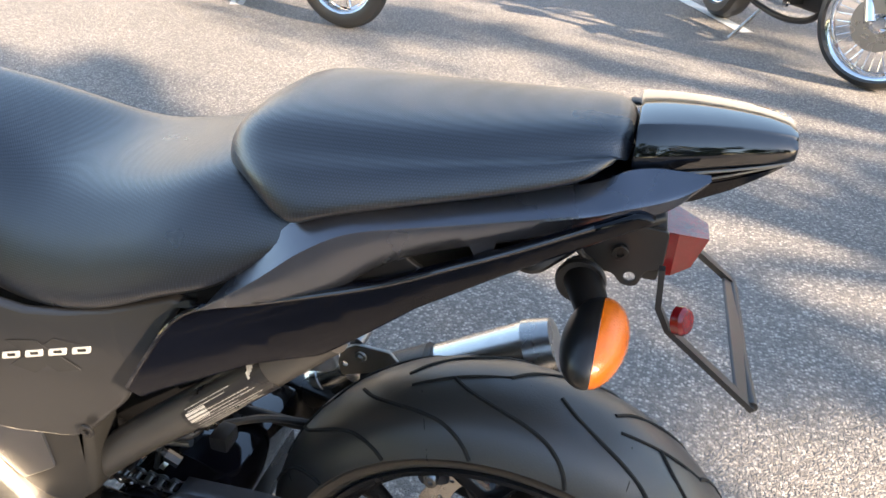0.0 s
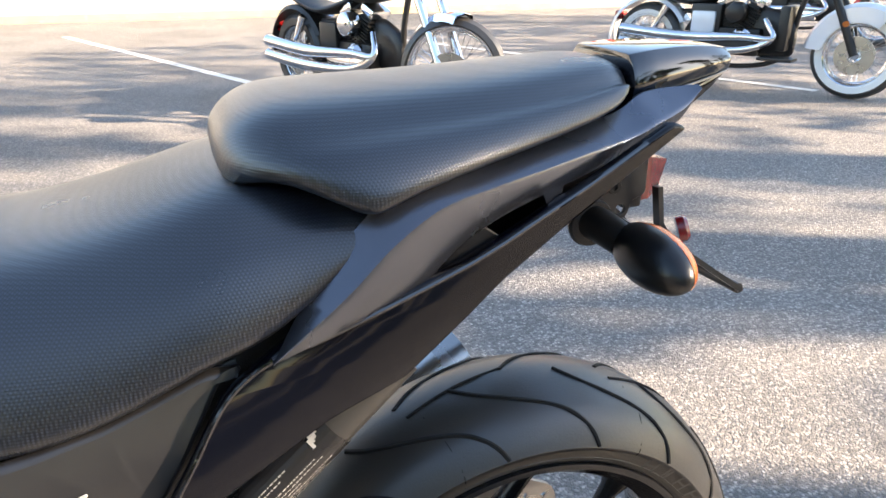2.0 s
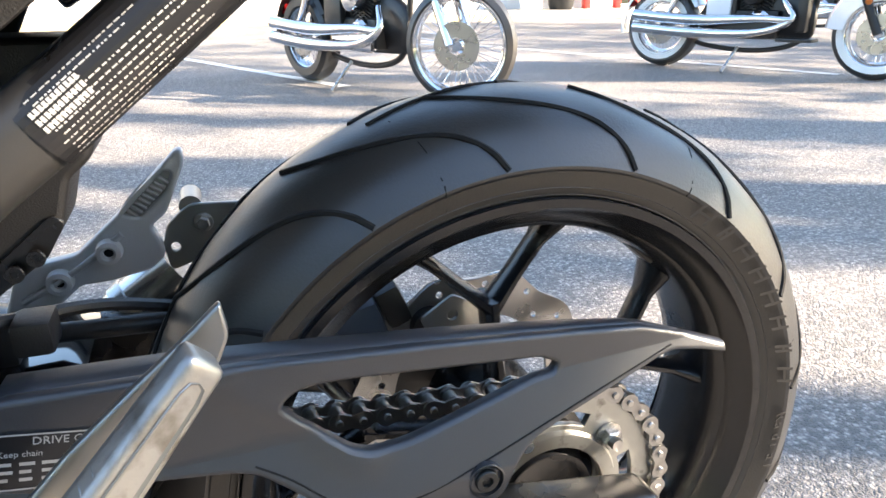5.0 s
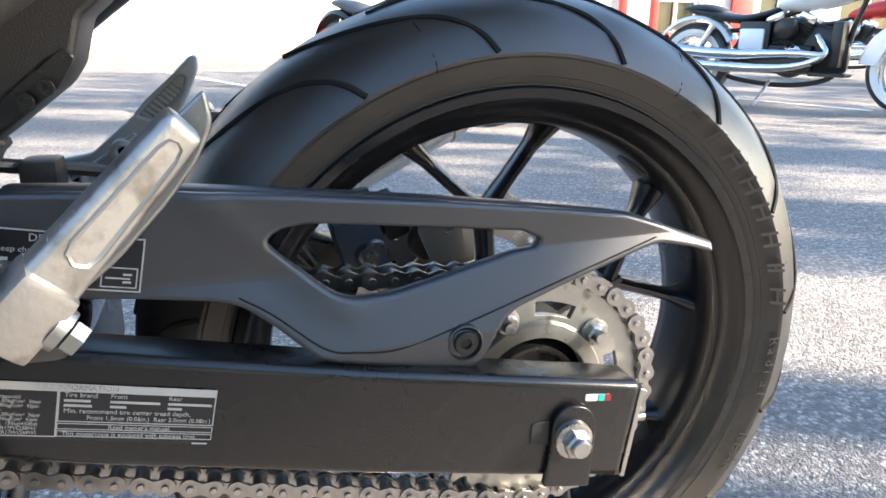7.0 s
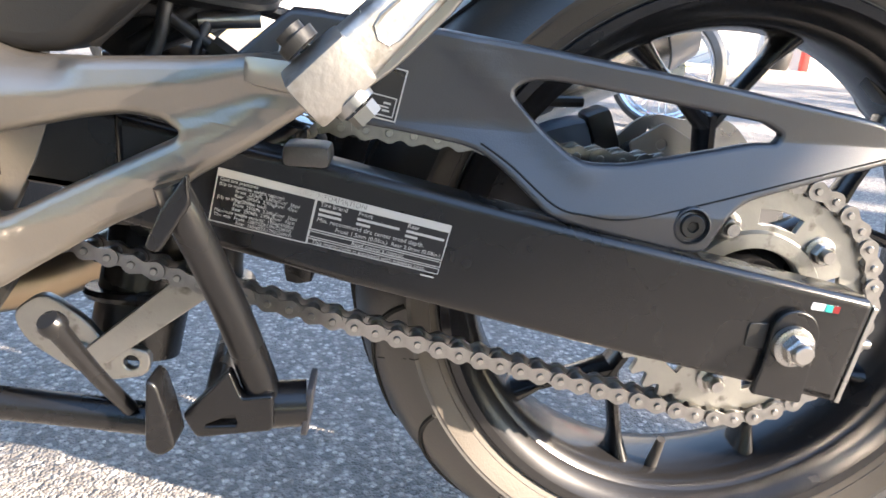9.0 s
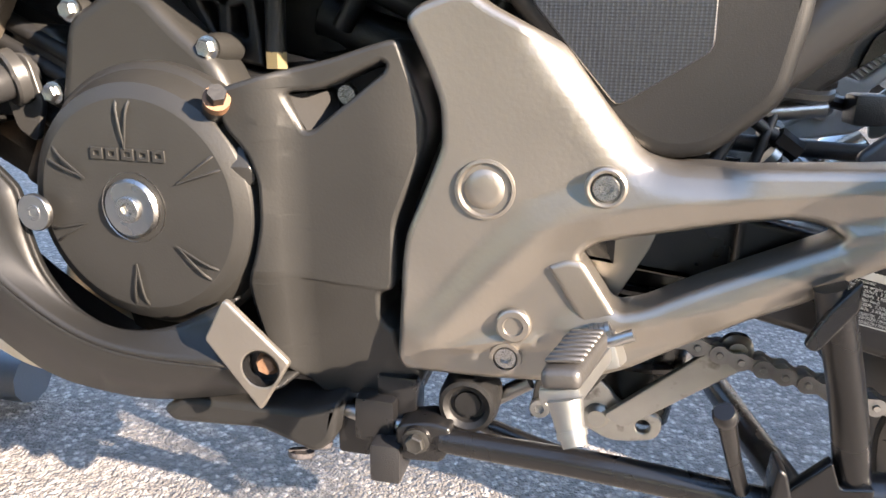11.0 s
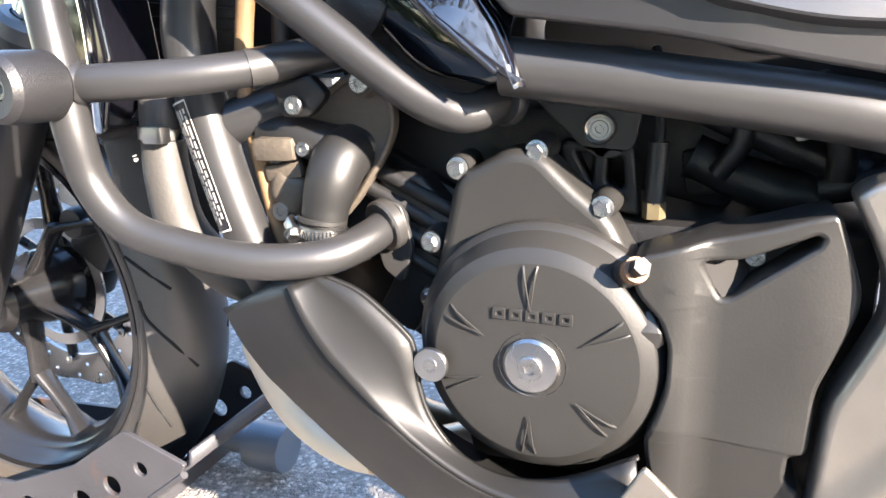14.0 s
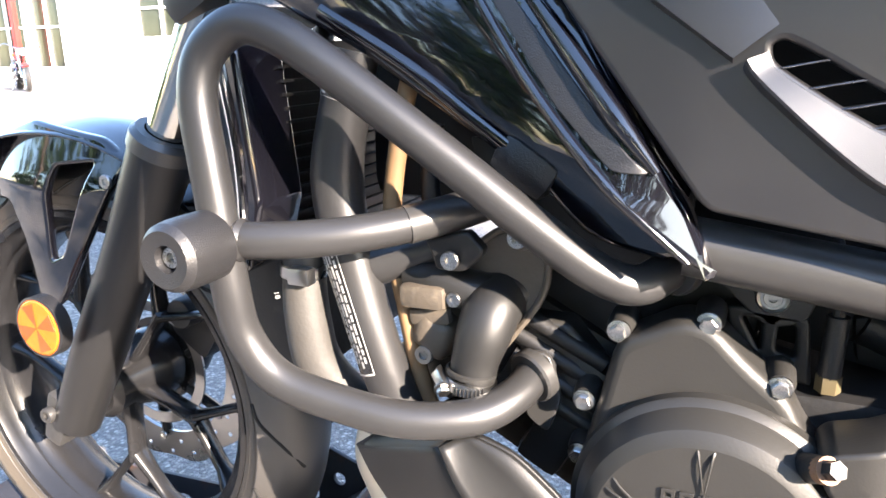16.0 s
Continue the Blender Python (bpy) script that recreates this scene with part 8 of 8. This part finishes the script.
plate("cowl_foot", [[(-0.822, 0.252, 0.008), (-0.800, 0.266, 0.004), (-0.705, 0.268), (-0.678, 0.278, 0.006), (-0.683, 0.246, 0.006), (-0.697, 0.233, 0.006), (-0.740, 0.247), (-0.812, 0.242, 0.006)]], 0.05, COWL, cw, "black lower bracket", shear=(-0.185, 0), bevel=0.006)
tube("drain_stub", [(-0.84, -0.12, 0.262), (-0.835, -0.125, 0.232)], 0.008, HEADER, bike, seg=12)
for q in ((-0.70, 0.236), (-0.715, 0.225)):
    bolt((q[0], -0.170, q[1]), 0.010, cw, "button", RUST, way=(0, -0.3, -1))

# ---- front end ----
fr_tube = tube("down_tube", [(-1.098, -0.145, 0.735), (-1.108, -0.150, 0.690), (-1.116, -0.152, 0.640), (-1.108, -0.155, 0.590), (-1.085, -0.158, 0.510), (-1.062, -0.150, 0.440), (-1.04, -0.12, 0.39)], [0.018, 0.020, 0.0215, 0.0205, 0.0195, 0.0195, 0.0195], BAR, bike, "bronze-grey frame down tube with printed label", seg=28)
fc = []
for row in range(5):
    u = 0.06
    while u < 0.90:
        w = rs.uniform(0.03, 0.10)
        fc.append((u, 0.14 + 0.15 * row, min(u + w, 0.94), 0.225 + 0.15 * row))
        u += w + 0.018
tube_label((-1.110, -0.156, 0.590), (-1.076, -0.1585, 0.486), 0.0202, "frame_label", fr_tube, fc, (-62, 8), "black down tube label with silver print", frame_w=0.035)
tube_label((-1.1005, -0.1475, 0.722), (-1.1065, -0.149, 0.700), 0.0200, "tube_mark", fr_tube, [(0.1, 0.1, 0.9, 0.25), (0.2, 0.35, 0.8, 0.45)], (-40, 40), "small silver mark", frame_w=0.04)
tube("cross_stub", [(-1.105, -0.15, 0.565), (-1.06, -0.135, 0.578), (-1.02, -0.12, 0.592)], 0.0190, BAR, fr_tube, seg=22)
cb = tube("crash_bar", [(-0.955, -0.120, 0.492), (-0.963, -0.158, 0.482), (-0.985, -0.188, 0.474), (-1.03, -0.212, 0.474), (-1.085, -0.224, 0.484), (-1.128, -0.232, 0.500), (-1.150, -0.238, 0.532), (-1.154, -0.243, 0.570), (-1.158, -0.243, 0.612), (-1.166, -0.240, 0.660), (-1.174, -0.235, 0.705), (-1.168, -0.230, 0.735), (-1.143, -0.226, 0.753), (-1.115, -0.222, 0.748), (-1.075, -0.214, 0.722), (-1.0, -0.197, 0.664), (-0.945, -0.184, 0.620), (-0.905, -0.172, 0.590), (-0.878, -0.160, 0.580), (-0.858, -0.135, 0.588)], 0.0140, BAR, bike, "bronze-grey tubular crash bar with end slider", seg=24)
tube("middle_bar", [(-1.157, -0.242, 0.606), (-1.12, -0.234, 0.607), (-1.08, -0.215, 0.609), (-1.045, -0.188, 0.613), (-1.012, -0.155, 0.620), (-0.97, -0.10, 0.632)], 0.0135, BAR, cb, seg=22)
tube("bar_sleeve", [(-1.040, -0.184, 0.6135), (-1.012, -0.155, 0.620), (-0.975, -0.11, 0.631)], 0.0143, FRAME, cb, "dark sleeve on the middle bar", seg=22)
lathe("weld", [(0.0138, -0.004), (0.016, 0.0), (0.0138, 0.004)], (0, 0, 0), BAR, cb, seg=22).matrix_local = Matrix.Translation((-1.143, -0.239, 0.6065)) @ axis_turn((1, 0.2, 0))
lathe("end_slider", [(0.0, -0.042), (0.0085, -0.042), (0.0095, -0.052), (0.0195, -0.054), (0.0235, -0.049), (0.0248, -0.040), (0.0248, -0.012), (0.022, -0.008), (0.0, -0.006)], (-1.158, -0.245, 0.606), PLASTIC, cb, "black plastic end slider", seg=44, smooth=18)
bolt((-1.158, -0.286, 0.606), 0.0075, cb, "socket", STEEL)
lathe("bar_clamp", [(0.0, -0.002), (0.020, -0.002), (0.0215, 0.0), (0.0215, 0.008), (0.0, 0.010)], (0, 0, 0), FRAME, cb, seg=28).matrix_local = Matrix.Translation((-0.958, -0.138, 0.488)) @ axis_turn((-0.45, -0.85, -0.25))
plate("bar_tab", [[(-0.975, 0.505, 0.01), (-0.945, 0.508, 0.01), (-0.935, 0.47), (-0.945, 0.438, 0.008), (-0.962, 0.45), (-0.97, 0.48)]], 0.006, FRAME, cb, shear=(-0.132, 0), bevel=0.0012)
lathe("bar_end_plate", [(0.0, -0.003), (0.018, -0.003), (0.019, 0), (0.018, 0.006), (0, 0.008)], (0, 0, 0), FRAME, cb, seg=24).matrix_local = Matrix.Translation((-0.856, -0.138, 0.588)) @ axis_turn((-0.5, -0.85, 0.1))
# clamp on the cylinder head side
hc = plate("bar_bracket", [[(-1.0345, 0.5985, 0.003), (-1.0000, 0.6085, 0.004), (-0.9870, 0.5955, 0.004), (-0.9885, 0.5900, 0.004), (-1.0025, 0.5765, 0.006), (-1.0260, 0.5765, 0.006), (-1.0280, 0.5870, 0.004)]], 0.012, ENGINE_DARK, bike, "black bar bracket", shear=(-0.166, 0), bevel=0.0025, segs=3)
bolt((-1.0119, -0.169, 0.5860), 0.0072, hc, "button", STEEL)
# thermostat housing and hoses
th = tube("thermostat_housing", [(-1.060, -0.142, 0.562), (-1.030, -0.143, 0.560), (-0.995, -0.138, 0.552), (-0.972, -0.120, 0.552)], [0.012, 0.016, 0.017, 0.017], COWL, bike, "dark cast thermostat housing", seg=28)
FLANGE = [(-0.9993, 0.5938), (-0.9828, 0.6042), (-0.9640, 0.6015), (-0.9497, 0.5874), (-0.9469, 0.5708), (-0.9516, 0.5537), (-0.9606, 0.5383), (-0.9686, 0.5269), (-0.9852, 0.5035), (-0.9990, 0.4900), (-1.0260, 0.5000), (-1.0360, 0.5400), (-1.0240, 0.5780)]
plate("housing_flange", [FLANGE], 0.016, DUSTY, th, "dusty brown pump cover", shear=(-0.134, 0), bevel=0.003, r=0.012, segs=3)
tube("flange_rim", [(x, -0.1355, z) for x, z in FLANGE[:10]], 0.0028, DUSTY, th, "raised cast rim", seg=8)
lathe("flange_boss", [(0.0, -0.004), (0.0100, -0.004), (0.0120, 0.004)], (-0.9680, -0.139, 0.6010), DUSTY, th, seg=20)
bolt((-0.9680, -0.145, 0.6010), 0.0078, th, "button", STEEL)
tube("housing_spout", [(-0.986, -0.125, 0.548), (-0.987, -0.146, 0.543), (-0.990, -0.158, 0.527), (-0.995, -0.162, 0.507), (-0.998, -0.1635, 0.486)], [0.0225, 0.0225, 0.0212, 0.0185, 0.0176], COWL, th, "dark tapered outlet elbow", seg=28)
lathe("outlet_lip", [(0.0178, -0.0025), (0.0198, -0.0015), (0.0198, 0.0015), (0.0178, 0.0025)], (0, 0, 0), ENGINE, th, seg=30, closed=True).matrix_local = Matrix.Translation((-0.9975, -0.1645, 0.4975)) @ axis_turn((0.12, 0.1, 1))
lathe("hose_clip", [(0.0185, -0.005), (0.0203, -0.0045), (0.0203, 0.0045), (0.0185, 0.005)], (0, 0, 0), STEEL, th, "steel hose clip", seg=30, closed=True).matrix_local = Matrix.Translation((-0.9985, -0.1635, 0.4880)) @ axis_turn((0.18, 0.1, 1))
block("clip_screw", (-1.024, -0.172, 0.4985), (-1.012, -0.182, 0.4900), 0.009, 0.009, 0.009, 0.009, (0, -1, 0), STEEL, th, bevel=0.002)
bolt((-1.0135, -0.183, 0.4893), 0.0052, th, "hex", STEEL, way=(0.5, -0.7, -0.4))
for k in range(9):
    a = -1.9 + 0.14 * k
    block("clip_tooth", (-0.9985 + 0.0205 * math.cos(a), -0.1635 + 0.0205 * math.sin(a), 0.4850), (-0.9985 + 0.0205 * math.cos(a) + 0.0008, -0.1635 + 0.0205 * math.sin(a), 0.4915), 0.0014, 0.0010, 0.0014, 0.0010, (math.cos(a), math.sin(a), 0), ENGINE_DARK, th, bevel=0.0002, seg=1)
pump = loft("water_pump", [[(-1.037 + r * math.cos(a) * (1.0 + 0.12 * math.cos(2 * a)), y, 0.5165 + 1.3 * r * math.sin(a) + 0.004 * math.cos(3 * a)) for a in (2 * math.pi * k / 18 for k in range(18))] for r, y in ((0.006, -0.1545), (0.0135, -0.1530), (0.0175, -0.1470), (0.0185, -0.130), (0.018, -0.09))], DUSTY, bike, "dusty brown water pump casting", sub=1)
block("pump_neck", (-1.060, -0.150, 0.5500), (-1.020, -0.153, 0.5515), 0.026, 0.020, 0.023, 0.020, (0, -1, 0), DUSTY, pump, bevel=0.007)
block("pump_foot", (-1.056, -0.146, 0.5290), (-1.020, -0.150, 0.5350), 0.012, 0.014, 0.010, 0.014, (0, -1, 0), DUSTY, pump, bevel=0.004)
bolt((-1.0140, -0.158, 0.5515), 0.0058, pump, "button", STEEL)
bolt((-1.0435, -0.150, 0.4985), 0.0078, pump, "button", ALU)
plate("head_side", [[(-0.968, 0.530, 0.006), (-0.935, 0.528, 0.006), (-0.908, 0.500, 0.006), (-0.915, 0.455, 0.006), (-0.950, 0.440, 0.006), (-0.985, 0.470, 0.006)]], 0.03, ENGINE, cyl, "dark cast head side", shear=(-0.116, 0), bevel=0.005, segs=3)
tube("tan_pipe", [(-1.050, -0.13, 0.75), (-1.064, -0.14, 0.68), (-1.074, -0.142, 0.60), (-1.064, -0.143, 0.54), (-1.048, -0.140, 0.46), (-1.03, -0.13, 0.42)], 0.0075, TAN, bike, "tan sleeved breather pipe", seg=12)
tube("black_pipe", [(-1.045, -0.12, 0.68), (-1.05, -0.12, 0.63), (-1.04, -0.12, 0.58)], 0.008, PLASTIC, bike, "black pipe", seg=12)
ho = tube("radiator_hose", [(-1.150, -0.155, 0.600), (-1.148, -0.160, 0.560), (-1.146, -0.162, 0.52), (-1.138, -0.158, 0.475), (-1.11, -0.14, 0.435), (-1.07, -0.12, 0.415)], [0.017, 0.018, 0.0195, 0.0205, 0.020, 0.019], HOSE, bike, "dusty black radiator hose", seg=24)
lathe("hose_clip", [(0.0188, -0.0055), (0.0198, -0.0045), (0.0198, 0.0045), (0.0188, 0.0055)], (0, 0, 0), STEEL, ho, "steel hose clip", seg=30, closed=True).matrix_local = Matrix.Translation((-1.148, -0.160, 0.562)) @ axis_turn((0.05, 0.05, 1))
box("clip_screw", (-1.147, -0.186, 0.556), (-1.127, -0.174, 0.570), STEEL, ho, bevel=0.002)
words("10", 0.007, (-1.166, -0.1795, 0.546), (0.3, 0, -0.9), (0.9, 0, 0.3), SILVER, ho)
rad = box("radiator", (-1.235, -0.150, 0.45), (-1.175, 0.18, 0.745), ENGINE_DARK, bike, "black radiator with fine fins", bevel=0.006, turn=Matrix.Rotation(radians(-8), 4, "Y"))
for k in range(24):
    box("fin", (-1.172, -0.145, 0.47 + 0.011 * k), (-1.166, 0.17, 0.4725 + 0.011 * k), ENGINE_DARK, rad, bevel=0)
plate("radiator_shroud", [[(-1.225, 0.728, 0.004), (-1.200, 0.742, 0.008), (-1.172, 0.740, 0.006), (-1.160, 0.62), (-1.176, 0.566, 0.006), (-1.215, 0.552, 0.004)]], 0.06, GLOSS, bike, "gloss black radiator shroud", shear=(-0.195, 0), bevel=0.005, segs=3)
tube("shroud_rib", [(-1.187, -0.1965, 0.735), (-1.176, -0.197, 0.65), (-1.180, -0.196, 0.566)], 0.003, CHROME, bike, "bright shroud edge", seg=8)
# fairing strips
FA = [(-1.035, 0.80), (-0.945, 0.80), (-0.925, 0.76), (-0.868, 0.672), (-0.846, 0.640), (-0.838, 0.622), (-0.829, 0.598, 0.002), (-0.842, 0.606), (-0.900, 0.655), (-0.965, 0.720)]


def fairing_y(x, z):
    """The fairing blade: crowned across, leaning outward at its foot."""
    return -0.197 + 6.0 * ((x + 0.99) * 0.775 + (z - 0.80) * 0.632) ** 2 + 0.28 * (z - 0.69) + 0.65 * max(0.0, x + 0.878) * min(1.0, max(0.0, (0.690 - z) / 0.04))


fa = gridded([FA], lambda x, y, z: (x, fairing_y(x, z) + y, z), "fairing", 0.02, GLOSS, "gloss black side fairing", bevel=0.005)
gridded([[(-0.985, 0.775), (-0.968, 0.772), (-0.882, 0.672, 0.006), (-0.868, 0.662, 0.006), (-0.892, 0.663, 0.006), (-0.93, 0.70)]], lambda x, y, z: (x, fairing_y(x, z) - 0.0015 + y, z), "fairing_channel", 0.003, PLASTIC, "dark channel in the fairing", bevel=0.0008).parent = fa
tube("fairing_ridge", [(x, fairing_y(x, z) - 0.002, z) for x, z in ((-0.968, 0.787), (-0.925, 0.735), (-0.892, 0.694), (-0.866, 0.663))], [0.004, 0.007, 0.007, 0.003], GLOSS, fa, seg=14)
tube("fairing_edge", [(x, fairing_y(x, z) - 0.0005, z) for x, z in ((-1.005, 0.79), (-0.95, 0.715), (-0.895, 0.655), (-0.845, 0.609))], [0.003, 0.004, 0.004, 0.002], GLOSS, fa, seg=12)
fi = gridded([[(-1.20, 0.80), (-1.035, 0.80), (-0.965, 0.722), (-0.90, 0.658), (-0.842, 0.606), (-0.862, 0.598), (-0.915, 0.607, 0.02), (-0.950, 0.645), (-1.02, 0.690), (-1.09, 0.735), (-1.17, 0.775)]], lambda x, y, z: (x, -0.160 + y + 5.0 * ((x + 1.12) * 0.569 + (z - 0.79) * 0.822) ** 2, z), "inner_fairing", 0.03, GLOSS, "black inner fairing panel", bevel=0.005)
lathe("rubber_grommet", [(0.008, -0.004), (0.014, -0.004), (0.016, 0.0), (0.008, 0.004)], (-1.03, -0.155, 0.728), PLASTIC, fi, seg=24)
tube("swage", [(-1.12, -0.154, 0.765), (-1.05, -0.156, 0.725), (-1.0, -0.157, 0.69), (-0.95, -0.156, 0.655)], 0.007, GLOSS, fi, seg=12)
box("fairing_lug", (-0.985, -0.165, 0.64), (-0.935, -0.125, 0.672), PLASTIC, fi, bevel=0.012, turn=Matrix.Rotation(0.6, 4, "Y"))
box("upper_fairing", (-1.32, -0.13, 0.775), (-0.90, 0.16, 0.95), GLOSS, bike, "gloss black upper fairing", bevel=0.03)
# Added dark fillers behind the fairing, so that its gaps stay dark.
plate("fairing_backing", [[(-1.06, 0.80), (-0.85, 0.80), (-0.845, 0.66), (-0.86, 0.61), (-0.93, 0.63), (-1.0, 0.70)]], 0.006, GLOSS, bike, "black fairing back", shear=(-0.135, 0), bevel=0.001)
box("fairing_filler", (-1.02, -0.06, 0.575), (-0.87, 0.08, 0.74), PLASTIC, bike, "black box added to darken the gap behind the fairing", bevel=0.02)
box("headstock_filler", (-1.15, -0.04, 0.60), (-1.03, 0.08, 0.77), PLASTIC, bike, "black box added to darken the steering head gap", bevel=0.02)
plate("frame_gap_filler", [[(-1.02, 0.67), (-0.85, 0.65), (-0.85, 0.572), (-0.925, 0.568), (-1.0, 0.60)]], 0.006, ENGINE_DARK, bike, "black sheet added to darken the gap by the frame", shear=(-0.108, 0), bevel=0.001)
# fork, fender, reflector
for s, y in ((-1, -0.105), (1, 0.085)):
    top, seal, foot = (-1.262, y, 0.795), (-1.342, y, 0.648), (-1.528, y, 0.315)
    leg = tube("fork_leg", [seal, (-1.40, y, 0.540), (-1.47, y, 0.420), foot], [0.0325, 0.0295, 0.0295, 0.0270], FORKBLACK, bike, "satin black lower fork leg", seg=32)
    tube("fork_tube", [top, seal], 0.0205, FORKSKIN, leg, "chrome fork tube", seg=32)
    lathe("dust_seal", [(0.022, -0.012), (0.030, -0.012), (0.0345, -0.006), (0.0345, 0.008), (0.022, 0.010)], (0, 0, 0), RUBBER, leg, seg=32).matrix_local = Matrix.Translation((-1.3395, y, 0.6525)) @ axis_turn((0.48, 0, 0.88))
    block("axle_lug", (-1.528, y - 0.004, 0.350), (-1.556, y - 0.004, 0.288), 0.034, 0.040, 0.030, 0.026, (0, 1, 0), FRAME, leg, bevel=0.006)
    bolt((-1.541, y - 0.022, 0.332), 0.0095, leg, "socket", FRAME, name="axle_bolt")
fend = skin("front_fender", [[(FRONT[0] + (0.325 + (0.006 if w == 0 else 0)) * math.cos(a) - 0.0, FRONT[1] + w, FRONT[2] + (0.345 - abs(w) * 0.25) * math.sin(a) + 0.0) for a in np.linspace(radians(38), radians(172), 14)] for w in (-0.078, -0.070, -0.045, 0.0, 0.045, 0.070, 0.078)], GLOSS, bike, "gloss black front fender", thick=0.004, same=True, sub=1)
gridded([[(-1.70, 0.60), (-1.66, 0.645, 0.02), (-1.56, 0.668), (-1.45, 0.652, 0.01), (-1.415, 0.628, 0.008), (-1.432, 0.598), (-1.467, 0.546), (-1.511, 0.482, 0.01), (-1.535, 0.455, 0.01), (-1.566, 0.458, 0.01), (-1.570, 0.496), (-1.580, 0.536), (-1.60, 0.575), (-1.66, 0.575, 0.01)], [(-1.512, 0.621, 0.006), (-1.455, 0.627, 0.006), (-1.474, 0.589), (-1.510, 0.522, 0.006), (-1.532, 0.513, 0.006), (-1.526, 0.586)]], lambda x, y, z: (x, -0.104 + y + 1.2 * (x + 1.50) ** 2 + 0.35 * max(0.0, z - 0.60), z), "fender_stay", 0.012, GLOSS, "gloss black fender side with open window", bevel=0.004)
bolt((-1.425, -0.105, 0.61), 0.0075, fend, "button", STEEL)
rf = lathe("amber_reflector", [(0, -0.008), (0.029, -0.008), (0.0315, -0.006), (0.032, 0.0), (0.032, 0.006), (0, 0.006)], (-1.493, -0.152, 0.458), AMBER, bike, "round amber reflector on the fork", seg=44)
lathe("reflector_rim", [(0.0315, -0.007), (0.034, -0.006), (0.034, 0.008), (0.0315, 0.008)], (-1.493, -0.152, 0.458), PLASTIC, rf, seg=44, closed=True)
for k in range(4):
    a = radians(20 + 90 * k)
    plate("reflector_facet", [[(-1.493, 0.458), (-1.493 + 0.028 * math.cos(a - 0.35), 0.458 + 0.028 * math.sin(a - 0.35)), (-1.493 + 0.028 * math.cos(a + 0.35), 0.458 + 0.028 * math.sin(a + 0.35))]], 0.001, AMBERDARK, rf, shear=(-0.1608, 0), bevel=0.0002, r=0)
tube("brake_line", [(-1.36, -0.07, 0.64), (-1.37, -0.03, 0.55), (-1.42, 0.04, 0.46)], 0.005, PLASTIC, bike, "black brake line", seg=8)
box("fork_yoke", (-1.30, -0.135, 0.775), (-1.21, 0.115, 0.81), FRAME, bike, "black lower fork yoke", bevel=0.012, turn=Matrix.Rotation(radians(-28), 4, "Y"))

# ---- wheel chock ----
ck = new("wheel_chock")
tagged(ck, "rusty dark steel wheel chock with drilled sides holding the front wheel", "wheel chock")
WING = [(-1.80, 0.012), (-1.80, 0.10), (-1.50, 0.118), (-1.392, 0.163), (-1.303, 0.226, 0.006), (-1.222, 0.199, 0.004), (-1.232, 0.182, 0.003), (-1.285, 0.142), (-1.42, 0.030), (-1.46, 0.012)]
HOLES = [circle(-1.57, 0.066, 0.018, 20), circle(-1.476, 0.086, 0.018, 20), circle(-1.384, 0.117, 0.015, 20), circle(-1.333, 0.150, 0.0125, 18), circle(-1.286, 0.181, 0.009, 16), circle(-1.41, 0.062, 0.007, 12), circle(-1.345, 0.105, 0.007, 12)]
for y in (-0.112, 0.082):
    plate("side_wing", [WING] + HOLES, 0.006, RUST, ck, "drilled steel side plate, scratched to rust", shear=(y, 0), bevel=0.001, r=0.004)
    tube("edge_flange", [(-1.44, y + 0.002, 0.014), (-1.285, y + 0.002, 0.139), (-1.226, y + 0.002, 0.186)], 0.005, RUST, ck, seg=6)
prof = [(-1.80, 0.12), (-1.66, 0.020), (-1.44, 0.016), (-1.285, 0.141), (-1.215, 0.197), (-1.212, 0.215)]
skin("cradle", [[(x, y, z) for x, z in prof] for y in (-0.108, -0.05, 0.02, 0.080)], RUST, ck, "bent steel cradle plate under the tyre", thick=0.005, smooth_rails=False, same=True, smooth=20)
box("base_plate", (-1.50, -0.34, 0.0), (-1.415, 0.20, 0.030), RUST, ck, "flat rusty base bar", bevel=0.003)
box("base_flange", (-1.422, -0.34, 0.030), (-1.415, 0.20, 0.050), ZINC, ck, "worn bright edge of the base bar", bevel=0.0015)
tube("cross_bar", [(-1.43, 0.163, 0.048), (-1.33, 0.163, 0.048)], 0.021, BLUEGREY, ck, "blue-grey steel leg", seg=20)
tube("bar_end", [(-1.345, 0.163, 0.046), (-1.283, 0.163, 0.046)], 0.036, BLUEGREY, ck, "blue-grey rubber foot", seg=10)
for x, y in ((-1.455, -0.16), (-1.455, -0.06), (-1.455, 0.04), (-1.455, 0.12)):
    bolt((x, y, 0.031), 0.010, ck, "hex", RUSTBOLT, way=(0, 0, 1))
# header pipes seen under the cowl
hd = tube("header_pipe", [(-1.06, 0.0, 0.47), (-1.125, -0.03, 0.42), (-1.150, -0.05, 0.345), (-1.142, -0.05, 0.300), (-1.108, -0.05, 0.248), (-1.050, -0.05, 0.217), (-1.0, -0.04, 0.213)], 0.021, PALEPIPE, bike, "pale steel exhaust header", seg=28)
tube("collector", [(-1.03, -0.048, 0.214), (-0.98, -0.03, 0.212), (-0.90, 0.0, 0.222), (-0.82, 0.04, 0.23)], [0.0215, 0.026, 0.032, 0.028], HEADER, hd, "heat-browned collector", seg=24)
